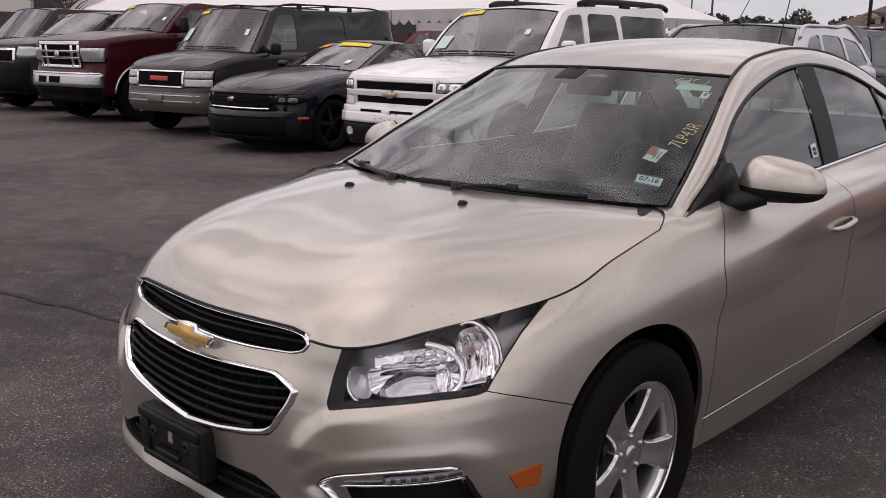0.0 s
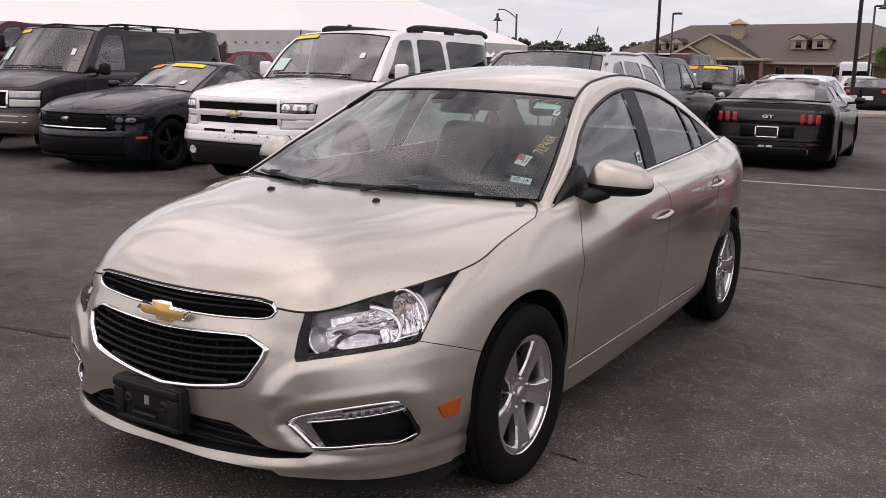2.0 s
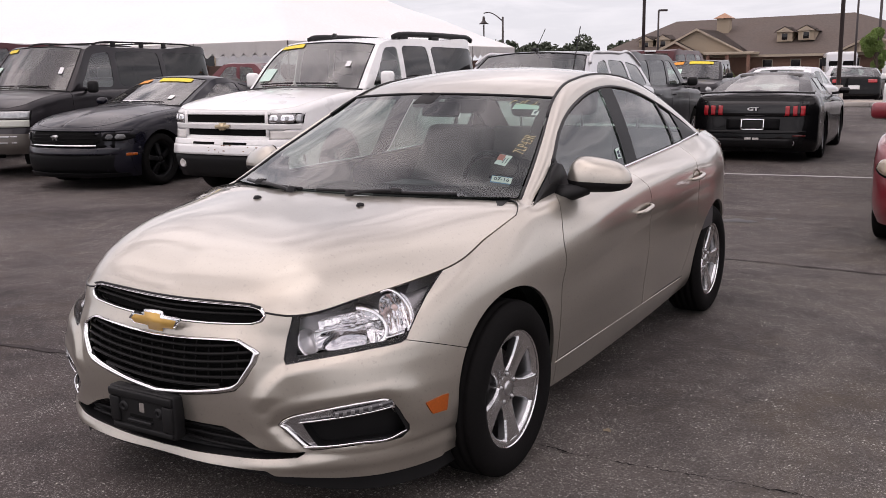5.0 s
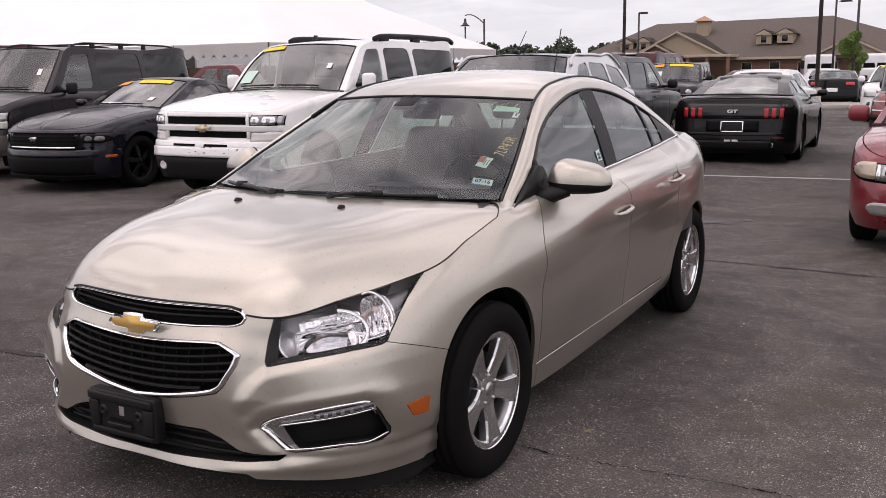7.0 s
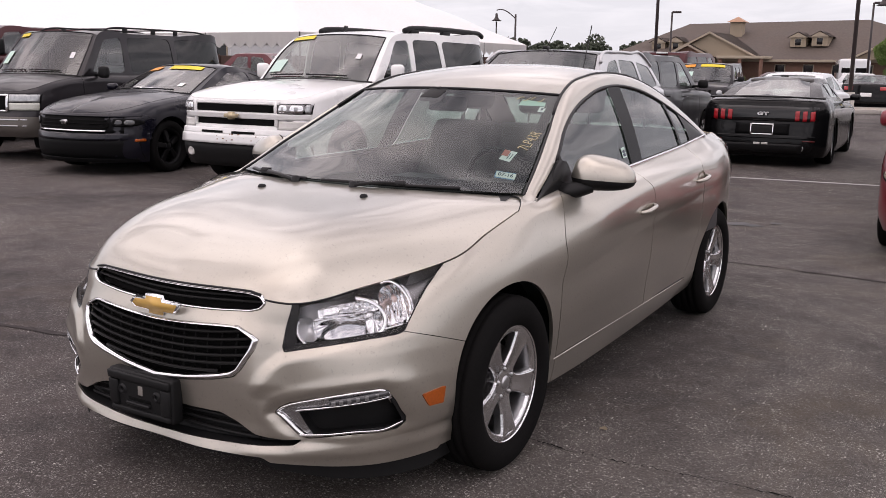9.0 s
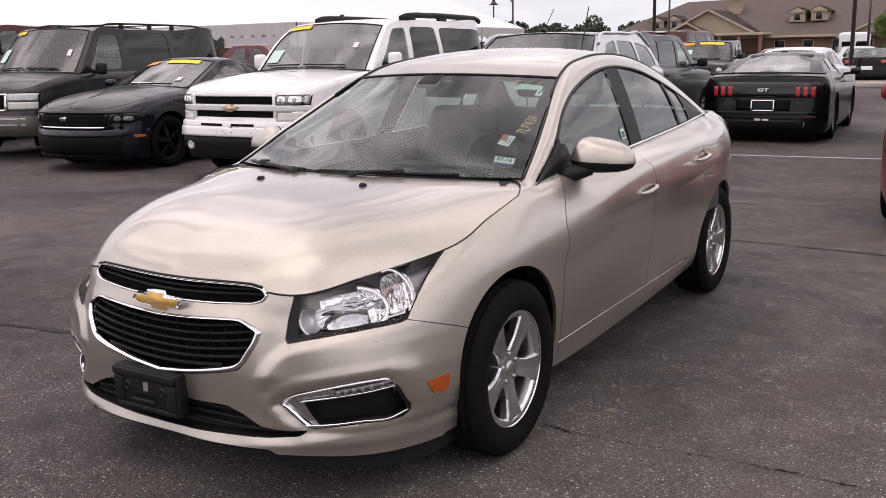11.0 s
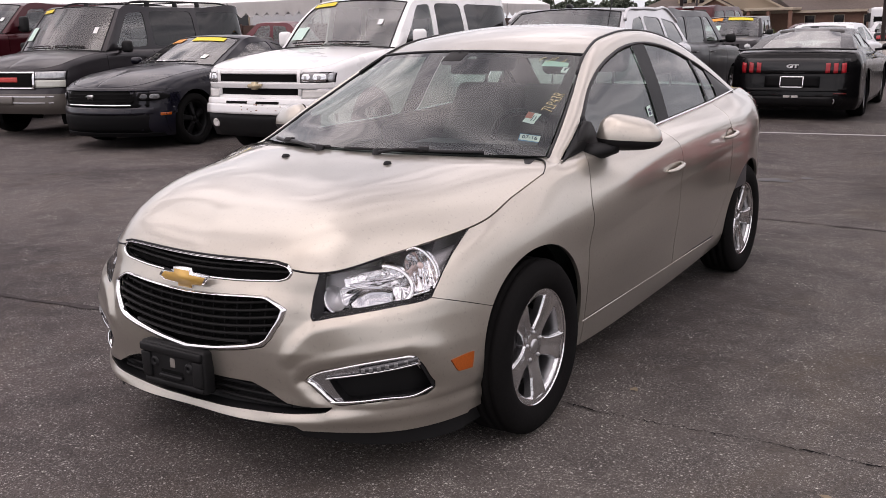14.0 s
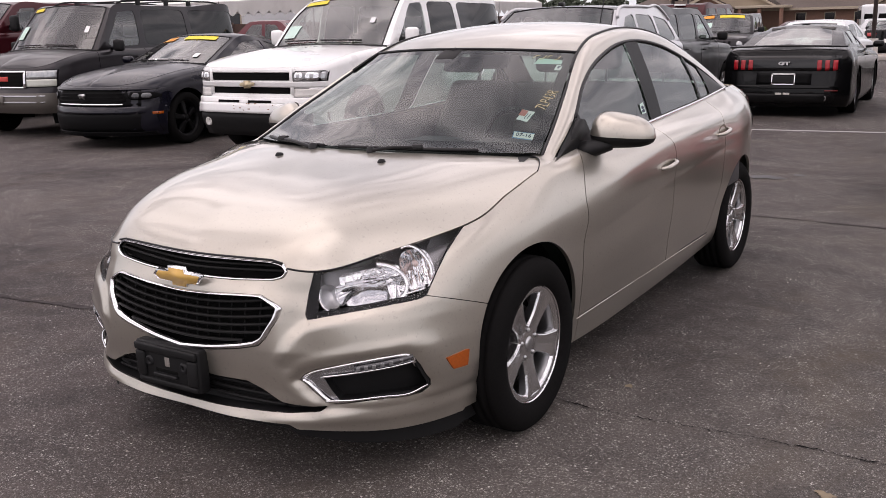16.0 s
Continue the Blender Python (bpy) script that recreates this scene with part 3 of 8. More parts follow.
g_sill = lambda A: A[:, 2] - (.296 + .017 * (A[:, 1] + .86) / 1.7)
g_seam = lambda A: A[:, 2] - (.612 - .30 * (A[:, 1] + 1.817) - .1 * (A[:, 1] + 1.817) ** 2)
g_rear = lambda A: A[:, 1] - (1.62 + .25 * (A[:, 2] - .7))

skin = sheet(SIDE)
for f in (f_ug, f_lg, f_in, f_fog, f_lamp, f_mark, arch_f, arch_r):
    cut(skin, f)
hole = {}
hole["lamp"] = pick(skin, lambda A: f_lamp(A) < 0)
hole["lg"] = pick(skin, lambda A: f_lg(A) < 0)
hole["fog"] = pick(skin, lambda A: f_fog(A) < 0)
hole["mark"] = pick(skin, lambda A: f_mark(A) < 0)
hole["in"] = pick(skin, lambda A: f_in(A) < 0)
hole["ug"] = pick(skin, lambda A: f_ug(A) < 0)
drop(skin, lambda A: (f_ug(A) < 0) | (f_lg(A) < 0) | (f_in(A) < 0) | (f_fog(A) < 0) | (f_lamp(A) < 0) | (f_mark(A) < 0) | (arch_f(A) < 0) | (arch_r(A) < 0))
G = 0.0026
for f in (g_f, g_m, g_r, g_sill):
    cut(skin, lambda A: f(A) - G)
    cut(skin, lambda A: f(A) + G)
for f in (g_seam, g_rear):
    cut(skin, lambda A: f(A) - G * .5)
    cut(skin, lambda A: f(A) + G * .5)
ahead = lambda A: A[:, 1] < -1.2
bumper_zone = lambda A: ahead(A) & ((g_seam(A) < -G * .5) | ((A[:, 1] < -1.83) & (f_lamp(A) > 0)))
fender_zone = lambda A: (g_f(A) < -G) & ~(ahead(A) & (g_seam(A) < G * .5)) & ~((A[:, 1] < -1.83))
over_sill = lambda A: g_sill(A) > G
front_bumper = pick(skin, bumper_zone)
fender = pick(skin, fender_zone)
front_door = pick(skin, lambda A: (g_f(A) > G) & (g_m(A) < -G) & over_sill(A))
rear_door = pick(skin, lambda A: (g_m(A) > G) & (g_r(A) < -G) & over_sill(A))
sill = pick(skin, lambda A: (g_f(A) > G) & (g_sill(A) < -G) & (A[:, 1] < 1.1))
quarter = pick(skin, lambda A: (g_r(A) > G) & (g_rear(A) < -G * .5) & ~((g_sill(A) < -G) & (A[:, 1] < 1.1)))
tail = pick(skin, lambda A: g_rear(A) > G * .5)

part("front_bumper", flange(both(front_bumper), .02), CHAMPAGNE, sedan)
for side in (1, -1):
    two = (lambda b: b.copy()) if side == 1 else mirrored
    part("fender", flange(two(fender), .015), CHAMPAGNE, sedan)
    fd = part("front_door", flange(two(front_door), .015), CHAMPAGNE, sedan)
    rd = part("rear_door", flange(two(rear_door), .015), CHAMPAGNE, sedan)
    part("sill", flange(two(sill), .015), CHAMPAGNE, sedan)
    sy_ = np.linspace(-.90, .80, 40)
    part("sill_edge", tube(np.stack([side * np.full(40, .838), sy_, .2945 + .017 * (sy_ + .86) / 1.7], 1) + (side * .004, 0, 0), .0042, 8), CHAMPAGNE, sedan)
    part("sill_gap", tube(np.stack([side * np.full(40, .8375), sy_, .3035 + .017 * (sy_ + .86) / 1.7], 1) + (side * .0035, 0, 0), .0045, 8), SATIN_BLACK, sedan)
    part("rear_quarter", flange(two(quarter), .015), CHAMPAGNE, sedan)
    for door, (hx, hy, hz, lean) in ((fd, (.884, .012, .805, .10)), (rd, (.878, .905, .868, .10))):
        u = np.linspace(-1, 1, 15)
        grip = np.stack([side * (hx + .030 * (1 - np.abs(u) ** 4)), hy + .095 * u, hz + .095 * lean * u], 1)
        part("door_handle", tube(grip, .0125 - .004 * np.abs(u) ** 3, 8, flat=.9), CHAMPAGNE, door)
        # shallow dish; the hollow's shade is put into its darker paint
        cup = lathe([(.0005, -.004), (.030, -.003), (.040, .0), (.043, .003)], 20)
        for v in cup.verts:
            v.co.y *= 1.5
        part("handle_cup", moved(cup, pose(side * (hx - .001), hy, hz - .004, 0, 0, 0)), mat("shaded_cup", (.30, .26, .22), .4, .6), door)
part("tail_panel", flange(both(tail), .015), CHAMPAGNE, sedan)
tail_lamp = pick(sheet(SIDE), lambda A: (A[:, 1] > 1.80) & (A[:, 0] > .42) & (A[:, 2] > .80 - .05 * (A[:, 1] - 1.8)) & (A[:, 2] < .99))
for v in tail_lamp.verts:
    v.co += Vector((.003, .003, 0))
for side in (1, -1):
    part("tail_lamp", tail_lamp.copy() if side == 1 else mirrored(tail_lamp), RED_LENS, sedan, "red wrap-round tail lamp")
tail_lamp.free()
for b in (fender, front_door, rear_door, sill, quarter):
    b.free()
skin.free()

# black air dam under the front lip
dam_top = SIDE[:26 * 4 + 14, 0]
dam_drop = np.interp(dam_top[:, 0], [0, .4, .6, .8], [.015, .02, .05, .07])
dam_g = np.stack([dam_top + np.stack([-.03 * np.clip(dam_top[:, 0] / .8, 0, 1), .02 + 0 * dam_drop, .02 - k_ * (dam_drop + .02)], 1) for k_ in np.linspace(0, 1, 4)], 1)
part("air_dam", both(sheet(dam_g)), BLACK_PLASTIC, sedan)

# bonnet
bon = sheet(BON)
cut(bon, lambda A: np.where(A[:, 1] < -1.95, inside(UG_OUT, xz(A)), far_off))
drop(bon, lambda A: (A[:, 1] < -1.95) & (inside(UG_OUT, xz(A)) < 0))
bon = both(bon)
bonnet = part("bonnet", flange(bon, .02), CHAMPAGNE, sedan)
# the dark of the bonnet's front gap is drawn as a black bar
lip_line = SIDE[(SIDE[:, -1, 0] > .372) & (SIDE[:, -1, 1] < -1.86), -1]
for side in (1, -1):
    part("bonnet_seal", tube(lip_line * (side, 1, 1) + (0, -.001, .001), .0034, 6), SATIN_BLACK, bonnet)
for x in (-.25, .25):
    jet = lathe([(.0005, .016), (.010, .014), (.014, .006), (.015, -.004)], 14, "z")
    for v in jet.verts:
        v.co.y *= 1.35
    part("washer_jet", moved(jet, pose(x, -1.378, .957, -9)), BLACK_PLASTIC, bonnet)

# boot lid and its top
n0 = int(np.searchsorted(side_u, side_t[9] + (side_t[10] - side_t[9]) * .85))
B_E = SIDE[n0:, -1]
B_S = curve([(0, 1.66, 1.085), (0, 1.80, 1.092), (0, 2.05, 1.082), (0, 2.21, 1.045)], np.linspace(0, 1, len(B_E)))
k = np.linspace(0, 1, 20)[None, :, None]
boot = B_E[:, None] + (B_S - B_E)[:, None] * k
boot[..., 2] += .012 * np.sin(np.pi * k[..., 0])
part("boot_lid", both(sheet(boot)), CHAMPAGNE, sedan)

# roof, rails, windscreen, rear window
SCREEN_N = 4
ut = np.linspace(-1, 1, 41)


def screen_grid(us, vs):
    """The windscreen: us across (-1 to 1), vs from its foot to its head."""
    E = curve(DITCH[:SCREEN_N], vs)
    M = curve([(0, -1.235, .984), (0, -.87, 1.196), (0, -.525, 1.357)], vs)
    a = np.abs(us)[:, None] ** 2.3
    X = us[:, None] * E[None, :, 0]
    return np.stack([X, M[None, :, 1] + a * (E - M)[None, :, 1], M[None, :, 2] + a * (E - M)[None, :, 2]], -1)


def lowered(bm, d):
    bmesh.ops.recalc_face_normals(bm, faces=bm.faces)
    bm.normal_update()
    s = sum(f.normal.z for f in bm.faces)
    return offset(bm, -d if s > 0 else d)


windscreen = part("windscreen", sheet(screen_grid(np.linspace(-.985, .985, 41), np.linspace(.012, .985, 21))), WINDSCREEN, sedan, "tinted windscreen reflecting clouds")
for us, vs in ((np.linspace(-.985, .985, 41), np.linspace(.012, .10, 4)), (np.linspace(-.985, .985, 41), np.linspace(.945, .99, 3)),
               (np.linspace(-.985, -.925, 4), np.linspace(.1, .945, 16)), (np.linspace(.925, .985, 4), np.linspace(.1, .945, 16))):
    part("black_border", lowered(sheet(screen_grid(us, vs)), .004), DARK, windscreen)
rim = np.concatenate([screen_grid(np.array([-1.0]), np.linspace(0, 1, 20))[0], screen_grid(np.linspace(-1, 1, 41), np.array([1.0]))[:, 0], screen_grid(np.array([1.0]), np.linspace(1, 0, 20))[0]])
part("screen_seal", tube(rim, .007, 6), SATIN_BLACK, windscreen)

i3 = SCREEN_N - 1
roof_t = (green_t[i3:9] - green_t[i3]) / (green_t[8] - green_t[i3])
rk = np.linspace(0, 1, 40)
R_E = curve(DITCH[i3:9], rk, roof_t)
R_M = curve([(0, -.525, 1.357), (0, -.36, 1.405), (0, -.09, 1.450), (0, .20, 1.471), (0, .60, 1.458), (0, 1.05, 1.390)], rk, roof_t)
a = np.abs(ut)[:, None, None]
roofg = np.stack([ut[:, None] * R_E[None, :, 0], R_M[None, :, 1] + a[..., 0] ** 2.3 * (R_E - R_M)[None, :, 1], R_M[None, :, 2] + a[..., 0] ** 2.6 * (R_E - R_M)[None, :, 2]], -1)
part("roof", sheet(roofg), CHAMPAGNE, sedan)
bt = (green_t[8:11] - green_t[8]) / (green_t[10] - green_t[8])
bk = np.linspace(0, 1, 16)
b_e = curve(DITCH[8:11], bk, bt)
b_m = curve([(0, 1.05, 1.390), (0, 1.42, 1.24), (0, 1.68, 1.065)], bk, bt)
backg = np.stack([ut[:, None] * b_e[None, :, 0], b_m[None, :, 1] + a[..., 0] ** 2.3 * (b_e - b_m)[None, :, 1], b_m[None, :, 2] + a[..., 0] ** 2.5 * (b_e - b_m)[None, :, 2]], -1)
part("rear_window", sheet(backg), SIDE_GLASS, sedan)
rail_w = np.linspace(0, 1, 11)
dirn = np.cross(np.gradient(RAIL_IN, axis=0), RAIL_OUT - RAIL_IN)
dirn /= np.linalg.norm(dirn, axis=1)[:, None]
dirn *= np.sign(dirn[:, :1] + 1e-9)
railg = RAIL_IN[:, None] + (RAIL_OUT - RAIL_IN)[:, None] * rail_w[None, :, None] + dirn[:, None] * (.014 * np.sin(np.pi * rail_w) ** .8)[None, :, None]
EDGE_Y = SIDE[..., -1, :]
front_edge = EDGE_Y[(EDGE_Y[:, 1] > -1.3) & (EDGE_Y[:, 1] < 2.0)]
edge_at = lambda y: np.stack([np.interp(y, front_edge[:, 1], front_edge[:, 0]), y, np.interp(y, front_edge[:, 1], front_edge[:, 2])], 1)
top_at = lambda y: np.stack([np.interp(y, RAIL_OUT[:, 1], RAIL_OUT[:, 0]), y, np.interp(y, RAIL_OUT[:, 1], RAIL_OUT[:, 2])], 1)


def side_grid(ys, lo, hi):
    """The plane of the side windows between heights above the belt (lo) and below the roof rail (hi), in metres."""
    ys = np.asarray(ys, float)
    b, t = edge_at(ys), top_at(ys)
    L = np.maximum(np.linalg.norm(t - b, axis=1), 1e-4)
    w = np.linspace(0, 1, 13)[None]
    v = np.clip(lo / L, 0, 1)[:, None] * (1 - w) + np.clip(1 - hi / L, 0, 1)[:, None] * w
    g = b[:, None] + (t - b)[:, None] * v[..., None]
    g[..., 0] += .010 * np.sin(np.pi * np.clip(v, 0, 1))
    return g


def pane(name, low, high, lo, hi, material, side, d=0.0, label=""):
    """A piece of the window plane between two slanted lines; each is its y at the belt and at the rail."""
    bm = sheet(side_grid(np.linspace(-1.0, 1.425, 120), lo, hi))
    lf = lambda A: A[:, 1] - (low[0] + (low[1] - low[0]) * (A[:, 2] - 1.0) / .38)
    hf = lambda A: A[:, 1] - (high[0] + (high[1] - high[0]) * (A[:, 2] - 1.0) / .38)
    cut(bm, lf); cut(bm, hf)
    drop(bm, lambda A: (lf(A) < 0) | (hf(A) > 0))
    for v in bm.verts:
        v.co.x += d
    return part(name, bm if side == 1 else mirrored(bm), material, sedan, label)


for side in (1, -1):
    part("roof_rail", sheet(railg) if side == 1 else mirrored(sheet(railg)), CHAMPAGNE, sedan)
    foot_k = np.linspace(0, 1, 8)[:, None, None]
    foot_end = RAIL_IN[0] + (RAIL_OUT[0] - RAIL_IN[0]) * rail_w[:, None] + np.array((-.012, -.050, -.058))
    foot_g = railg[0][None] * (1 - foot_k) + foot_end[None] * foot_k
    cap_y = np.linspace(-1.135, -.975, 12)
    cap_out = edge_at(cap_y) + np.stack([np.full(12, .002), np.zeros(12), np.linspace(0, .003, 12)], 1)
    cap_in = curve([tuple(cap_out[0] + (-.002, .004, .002)), (.772, -1.092, .944), (.752, -1.058, .960), (.700, -1.036, .972)], np.linspace(0, 1, 12))
    cap_k = np.linspace(0, 1, 9)
    cap_g = cap_out[:, None] + (cap_in - cap_out)[:, None] * cap_k[None, :, None]
    cap_g[..., 2] += .005 * np.sin(np.pi * cap_k)[None] * np.linspace(.2, 1, 12)[:, None]
    # black bar added to draw the dark seam at the bonnet's corner
    part("bonnet_seal", tube(cap_in * (side, 1, 1) + (0, 0, .0005), .0022, 6), SATIN_BLACK, sedan)
    part("fender_cap", sheet(cap_g) if side == 1 else mirrored(sheet(cap_g)), CHAMPAGNE, sedan)
    part("pillar_foot", sheet(foot_g) if side == 1 else mirrored(sheet(foot_g)), CHAMPAGNE, sedan)
    ditch = [p * (side, 1, 1) for p in RAIL_IN[25:90]]
    part("roof_ditch", tube(np.array(ditch) + (0, 0, .001), .007, 6), SATIN_BLACK, sedan)
    pane("front_side_window", (-.74, -.70), (.060, .092), .012, .020, SIDE_GLASS, side, -.004)
    pane("rear_side_window", (.212, .272), (.875, .83), .012, .020, SIDE_GLASS, side, -.004)
    pane("quarter_window", (.905, .86), (1.085, 1.0), .012, .020, SIDE_GLASS, side, -.004)
    pane("window_divider", (.875, .83), (.905, .86), 0, .004, SATIN_BLACK, side, .003)
    pane("corner_trim", (1.085, 1.0), (1.6, 1.6), .004, .003, SATIN_BLACK, side, .002)
    pane("centre_pillar_trim", (.060, .092), (.212, .272), 0, .004, GLOSS_TRIM, side, .002)
    pane("window_sail", (-1.2, -1.2), (-.74, -.70), 0, .002, BLACK_PLASTIC, side, .004)
    part("upper_window_trim", tube(np.array([p * (side, 1, 1) for p in RAIL_OUT[12:]]) + (side * .002, 0, -.006), .0085, 6), SATIN_BLACK, sedan)
    ys = np.linspace(-.74, 1.43, 50)
    belt = edge_at(ys) * (side, 1, 1) + (side * .004, 0, .004)
    part("belt_chrome", tube(belt, .0062, 8, flat=1.25), CHROME, sedan, "thin chrome strip under the side windows")

    # door mirror
    mirror = part("door_mirror", tube([(side * .795, -.80, .965), (side * .84, -.782, .968), (side * .875, -.757, .980), (side * .91, -.735, .990)], [.060, .056, .052, .044], 14, flat=.62), BLACK_PLASTIC, sedan, "black mirror foot with painted cap")
    sail = prism([(-1.02, .925), (-.90, .925), (-.69, .972), (-.70, 1.02), (-.765, 1.085), (-.80, 1.090), (-.86, 1.05)], .79, .815, "x", .004)
    part("mirror_base", sail if side == 1 else mirrored(sail), BLACK_PLASTIC, mirror)
    for nm, z0, z1, mt in (("mirror_cap", 0.0, .108, CHAMPAGNE), ("mirror_shell", 0.0, -.056, BLACK_PLASTIC)):
        uu, vv = np.linspace(-1, 1, 25), np.linspace(0, 1, 14)
        gx = uu[:, None] * .132 * np.ones(14)[None]
        prof = (1 - np.abs(uu)[:, None] ** 3.2) ** .5
        skew = 1 - .34 * (uu[:, None] + 1) / 2 if side == 1 else 1 - .34 * (1 - uu[:, None]) / 2
        gz = z0 + (z1 - z0) * prof * skew * np.sin(vv[None] * np.pi / 2 * 2 * .5 + 0)
        gy = -(.095 * prof * np.cos(vv[None] * np.pi / 2) ** .8) + .035
        g = np.stack([gx, gy + 0 * gz, gz], -1)
        back = g.copy(); back[..., 1] = .035 + .01 * prof
        bm = joined(sheet(g), sheet(back))
        part(nm, moved(bm, pose(side * .955, -.715, 1.016, 0, side * 3, side * 24) @ Matrix.Diagonal((1, 1, 1, 1))), mt, mirror)

# grilles
def behind(src, f_in_, back):
    bm = both(src.copy())
    for v in bm.verts:
        v.co.y += back
    return bm


def closed_curve(P, n):
    """n points to a side of a closed outline, a little rounded at the corners."""
    P = fine_sides(np.asarray(P, float), n)
    for _ in range(2):
        P = .25 * np.roll(P, 1, 0) + .5 * P + .25 * np.roll(P, -1, 0)
    return P


def fine_sides(P, n):
    k_ = np.arange(n)[None, :, None] / n
    return (P[:, None] + (np.roll(P, -1, 0) - P)[:, None] * k_).reshape(-1, 2)


def band(outer, inner, proud, n=7, m=9):
    """A rounded bright band on the nose between two outlines (x, z) with as many corners."""
    O, I = closed_curve(outer, n), closed_curve(inner, n)
    g = []
    for w_ in np.linspace(0, 1, m):
        Q = O + (I - O) * w_
        y_ = front_skin(Q[:, 0], Q[:, 1])
        for _ in range(4):
            y_ = .25 * np.roll(y_, 1) + .5 * y_ + .25 * np.roll(y_, -1)
        g.append(np.stack([Q[:, 0], y_ + .012 - (.012 + proud) * np.sin(np.pi * w_) ** .45, Q[:, 1]], 1))
    return sheet(np.array(g).transpose(1, 0, 2), close_u=True)


ug_all = joined(sheet(SIDE), sheet(BON))
cut(ug_all, f_ug)
drop(ug_all, lambda A: ~((f_ug(A) < 0) & (A[:, 1] < -1.95)))
upper_grille = part("upper_grille", behind(ug_all, f_ugi, .035), DARK, sedan, "black slatted upper grille in a chrome frame")
part("grille_frame", band(UG_OUT, UG_IN, .006), CHROME, upper_grille)
gap_x = np.linspace(-.362, .362, 61)
gap_z = np.interp(np.abs(gap_x), [0, .20, .325, .362], [.745, .744, .742, .733])
gap_y = front_skin(gap_x, gap_z)
for _ in range(5):
    gap_y[1:-1] = .25 * gap_y[:-2] + .5 * gap_y[1:-1] + .25 * gap_y[2:]
part("bonnet_gap", tube(np.stack([gap_x, gap_y - .002, gap_z], 1), .0042, 6), SATIN_BLACK, upper_grille)
lower_grille = part("lower_grille", behind(hole["lg"], f_lgi, .045), DARK, sedan, "black slatted lower grille in a chrome frame")
part("grille_frame", band(LG_OUT, LG_IN, .008), CHROME, lower_grille)


def slats(parent, poly, zs, bow, r, back):
    for z0 in zs:
        x = np.linspace(-.42, .42, 61)
        z = z0 + bow * (x / .36) ** 2
        ok = inside(poly, np.stack([x, z], 1)) < -.002
        if ok.sum() > 4:
            x, z = x[ok], z[ok]
            part("slat", tube(np.stack([x, front_skin(x, z) + back, z], 1), r, 8, flat=.75), GRILLE, parent)


slats(upper_grille, UG_IN, (.703, .718), .004, .0055, .014)
slats(lower_grille, LG_IN, (.475, .500, .525, .550, .575, .600), .022, .0075, .016)
for xx in np.linspace(-.30, .30, 13):
    zz = np.linspace(.45, .63, 14)
    ok = inside(LG_IN, np.stack([np.full(14, xx), zz], 1)) < -.003
    if ok.sum() > 3:
        zz = zz[ok]
        part("grille_web", tube(np.stack([np.full(len(zz), xx), front_skin(np.full(len(zz), xx), zz) + .03, zz], 1), .003, 5), GRILLE, lower_grille)

# gold cross badge in a chrome rim, a plain slanted cross
BADGE = [(-.120, -.002), (-.098, .019), (-.042, .019), (-.038, .038), (.040, .038), (.036, .019), (.118, .019), (.086, -.019), (.034, -.019), (.030, -.037), (-.042, -.037), (-.038, -.019), (-.104, -.019)]
bp = np.array(BADGE)
badge = part("badge_rim", moved(prism(bp, -.0045, .010, "y", .0015), pose(0, -2.187, .671, 14)), CHROME, sedan, "gold cross badge with chrome rim")
part("badge_face", moved(prism(bp * (.90, .87), -.0065, .0, "y", .001), pose(0, -2.187, .671, 14)), GOLD, badge)

# lower intake and number-plate bracket
intake = part("lower_intake", behind(hole["in"], f_in, .05), BLACK_PLASTIC, sedan)
floor_x = np.linspace(-.53, .53, 41)
floor_z = np.interp(np.abs(floor_x), [0, .12, .245, .356, .436, .53], [.249, .253, .261, .267, .271, .279])
floor_y = front_skin(floor_x, floor_z)
part("intake_floor", sheet(np.stack([np.stack([floor_x, floor_y + d_, floor_z + .02 * d_], 1) for d_ in (.006, .05, .12, .20)], 1)), BLACK_PLASTIC, intake)
for z0 in (.285, .31, .335):
    x = np.linspace(-.4, .4, 51)
    z = np.full(51, z0)
    ok = inside(INTAKE, np.stack([x, z], 1)) < -.003
    part("slat", tube(np.stack([x[ok], front_skin(x[ok], z[ok]) + .025, z[ok]], 1), .006, 6), BLACK_PLASTIC, intake)
BX = -.026
bracket = part("plate_bracket", block(BX - .160, BX + .140, -2.238, -2.19, .292, .440, .010, 3), BLACK_PLASTIC, sedan, "empty black number plate bracket")
part("bracket_rib", block(BX - .154, BX + .134, -2.250, -2.232, .408, .436, .006, 2), BLACK_PLASTIC, bracket)
part("bracket_rib", block(BX - .150, BX + .130, -2.246, -2.232, .296, .316, .006, 2), BLACK_PLASTIC, bracket)
for bx0, bx1 in ((-.154, -.112), (.090, .134)):
    part("bracket_rib", block(BX + bx0, BX + bx1, -2.248, -2.232, .318, .406, .006, 2), BLACK_PLASTIC, bracket)
part("bracket_slot", block(BX - .022, BX + .002, -2.2415, -2.234, .366, .400, .003, 2), mat("bracket_grey", (.24, .22, .20), .6), bracket)
part("bracket_bar", block(BX - .070, BX + .040, -2.252, -2.234, .330, .342, .004, 2), SATIN_BLACK, bracket)
part("bracket_slot", block(BX - .070, BX + .040, -2.2405, -2.234, .343, .356, .003, 2), DARK, bracket)
for bx in (-.095, .068):
    part("bracket_boss", moved(lathe([(.006, .004), (.014, .010), (.020, 0)], 16, "z"), pose(BX + bx, -2.238, .375, 90)), SATIN_BLACK, bracket)
    part("bracket_hole", moved(lathe([(.0005, .002), (.007, .001), (.010, -.004)], 12, "z"), pose(BX + bx + .02, -2.247, .422, 90)), DARK, bracket)

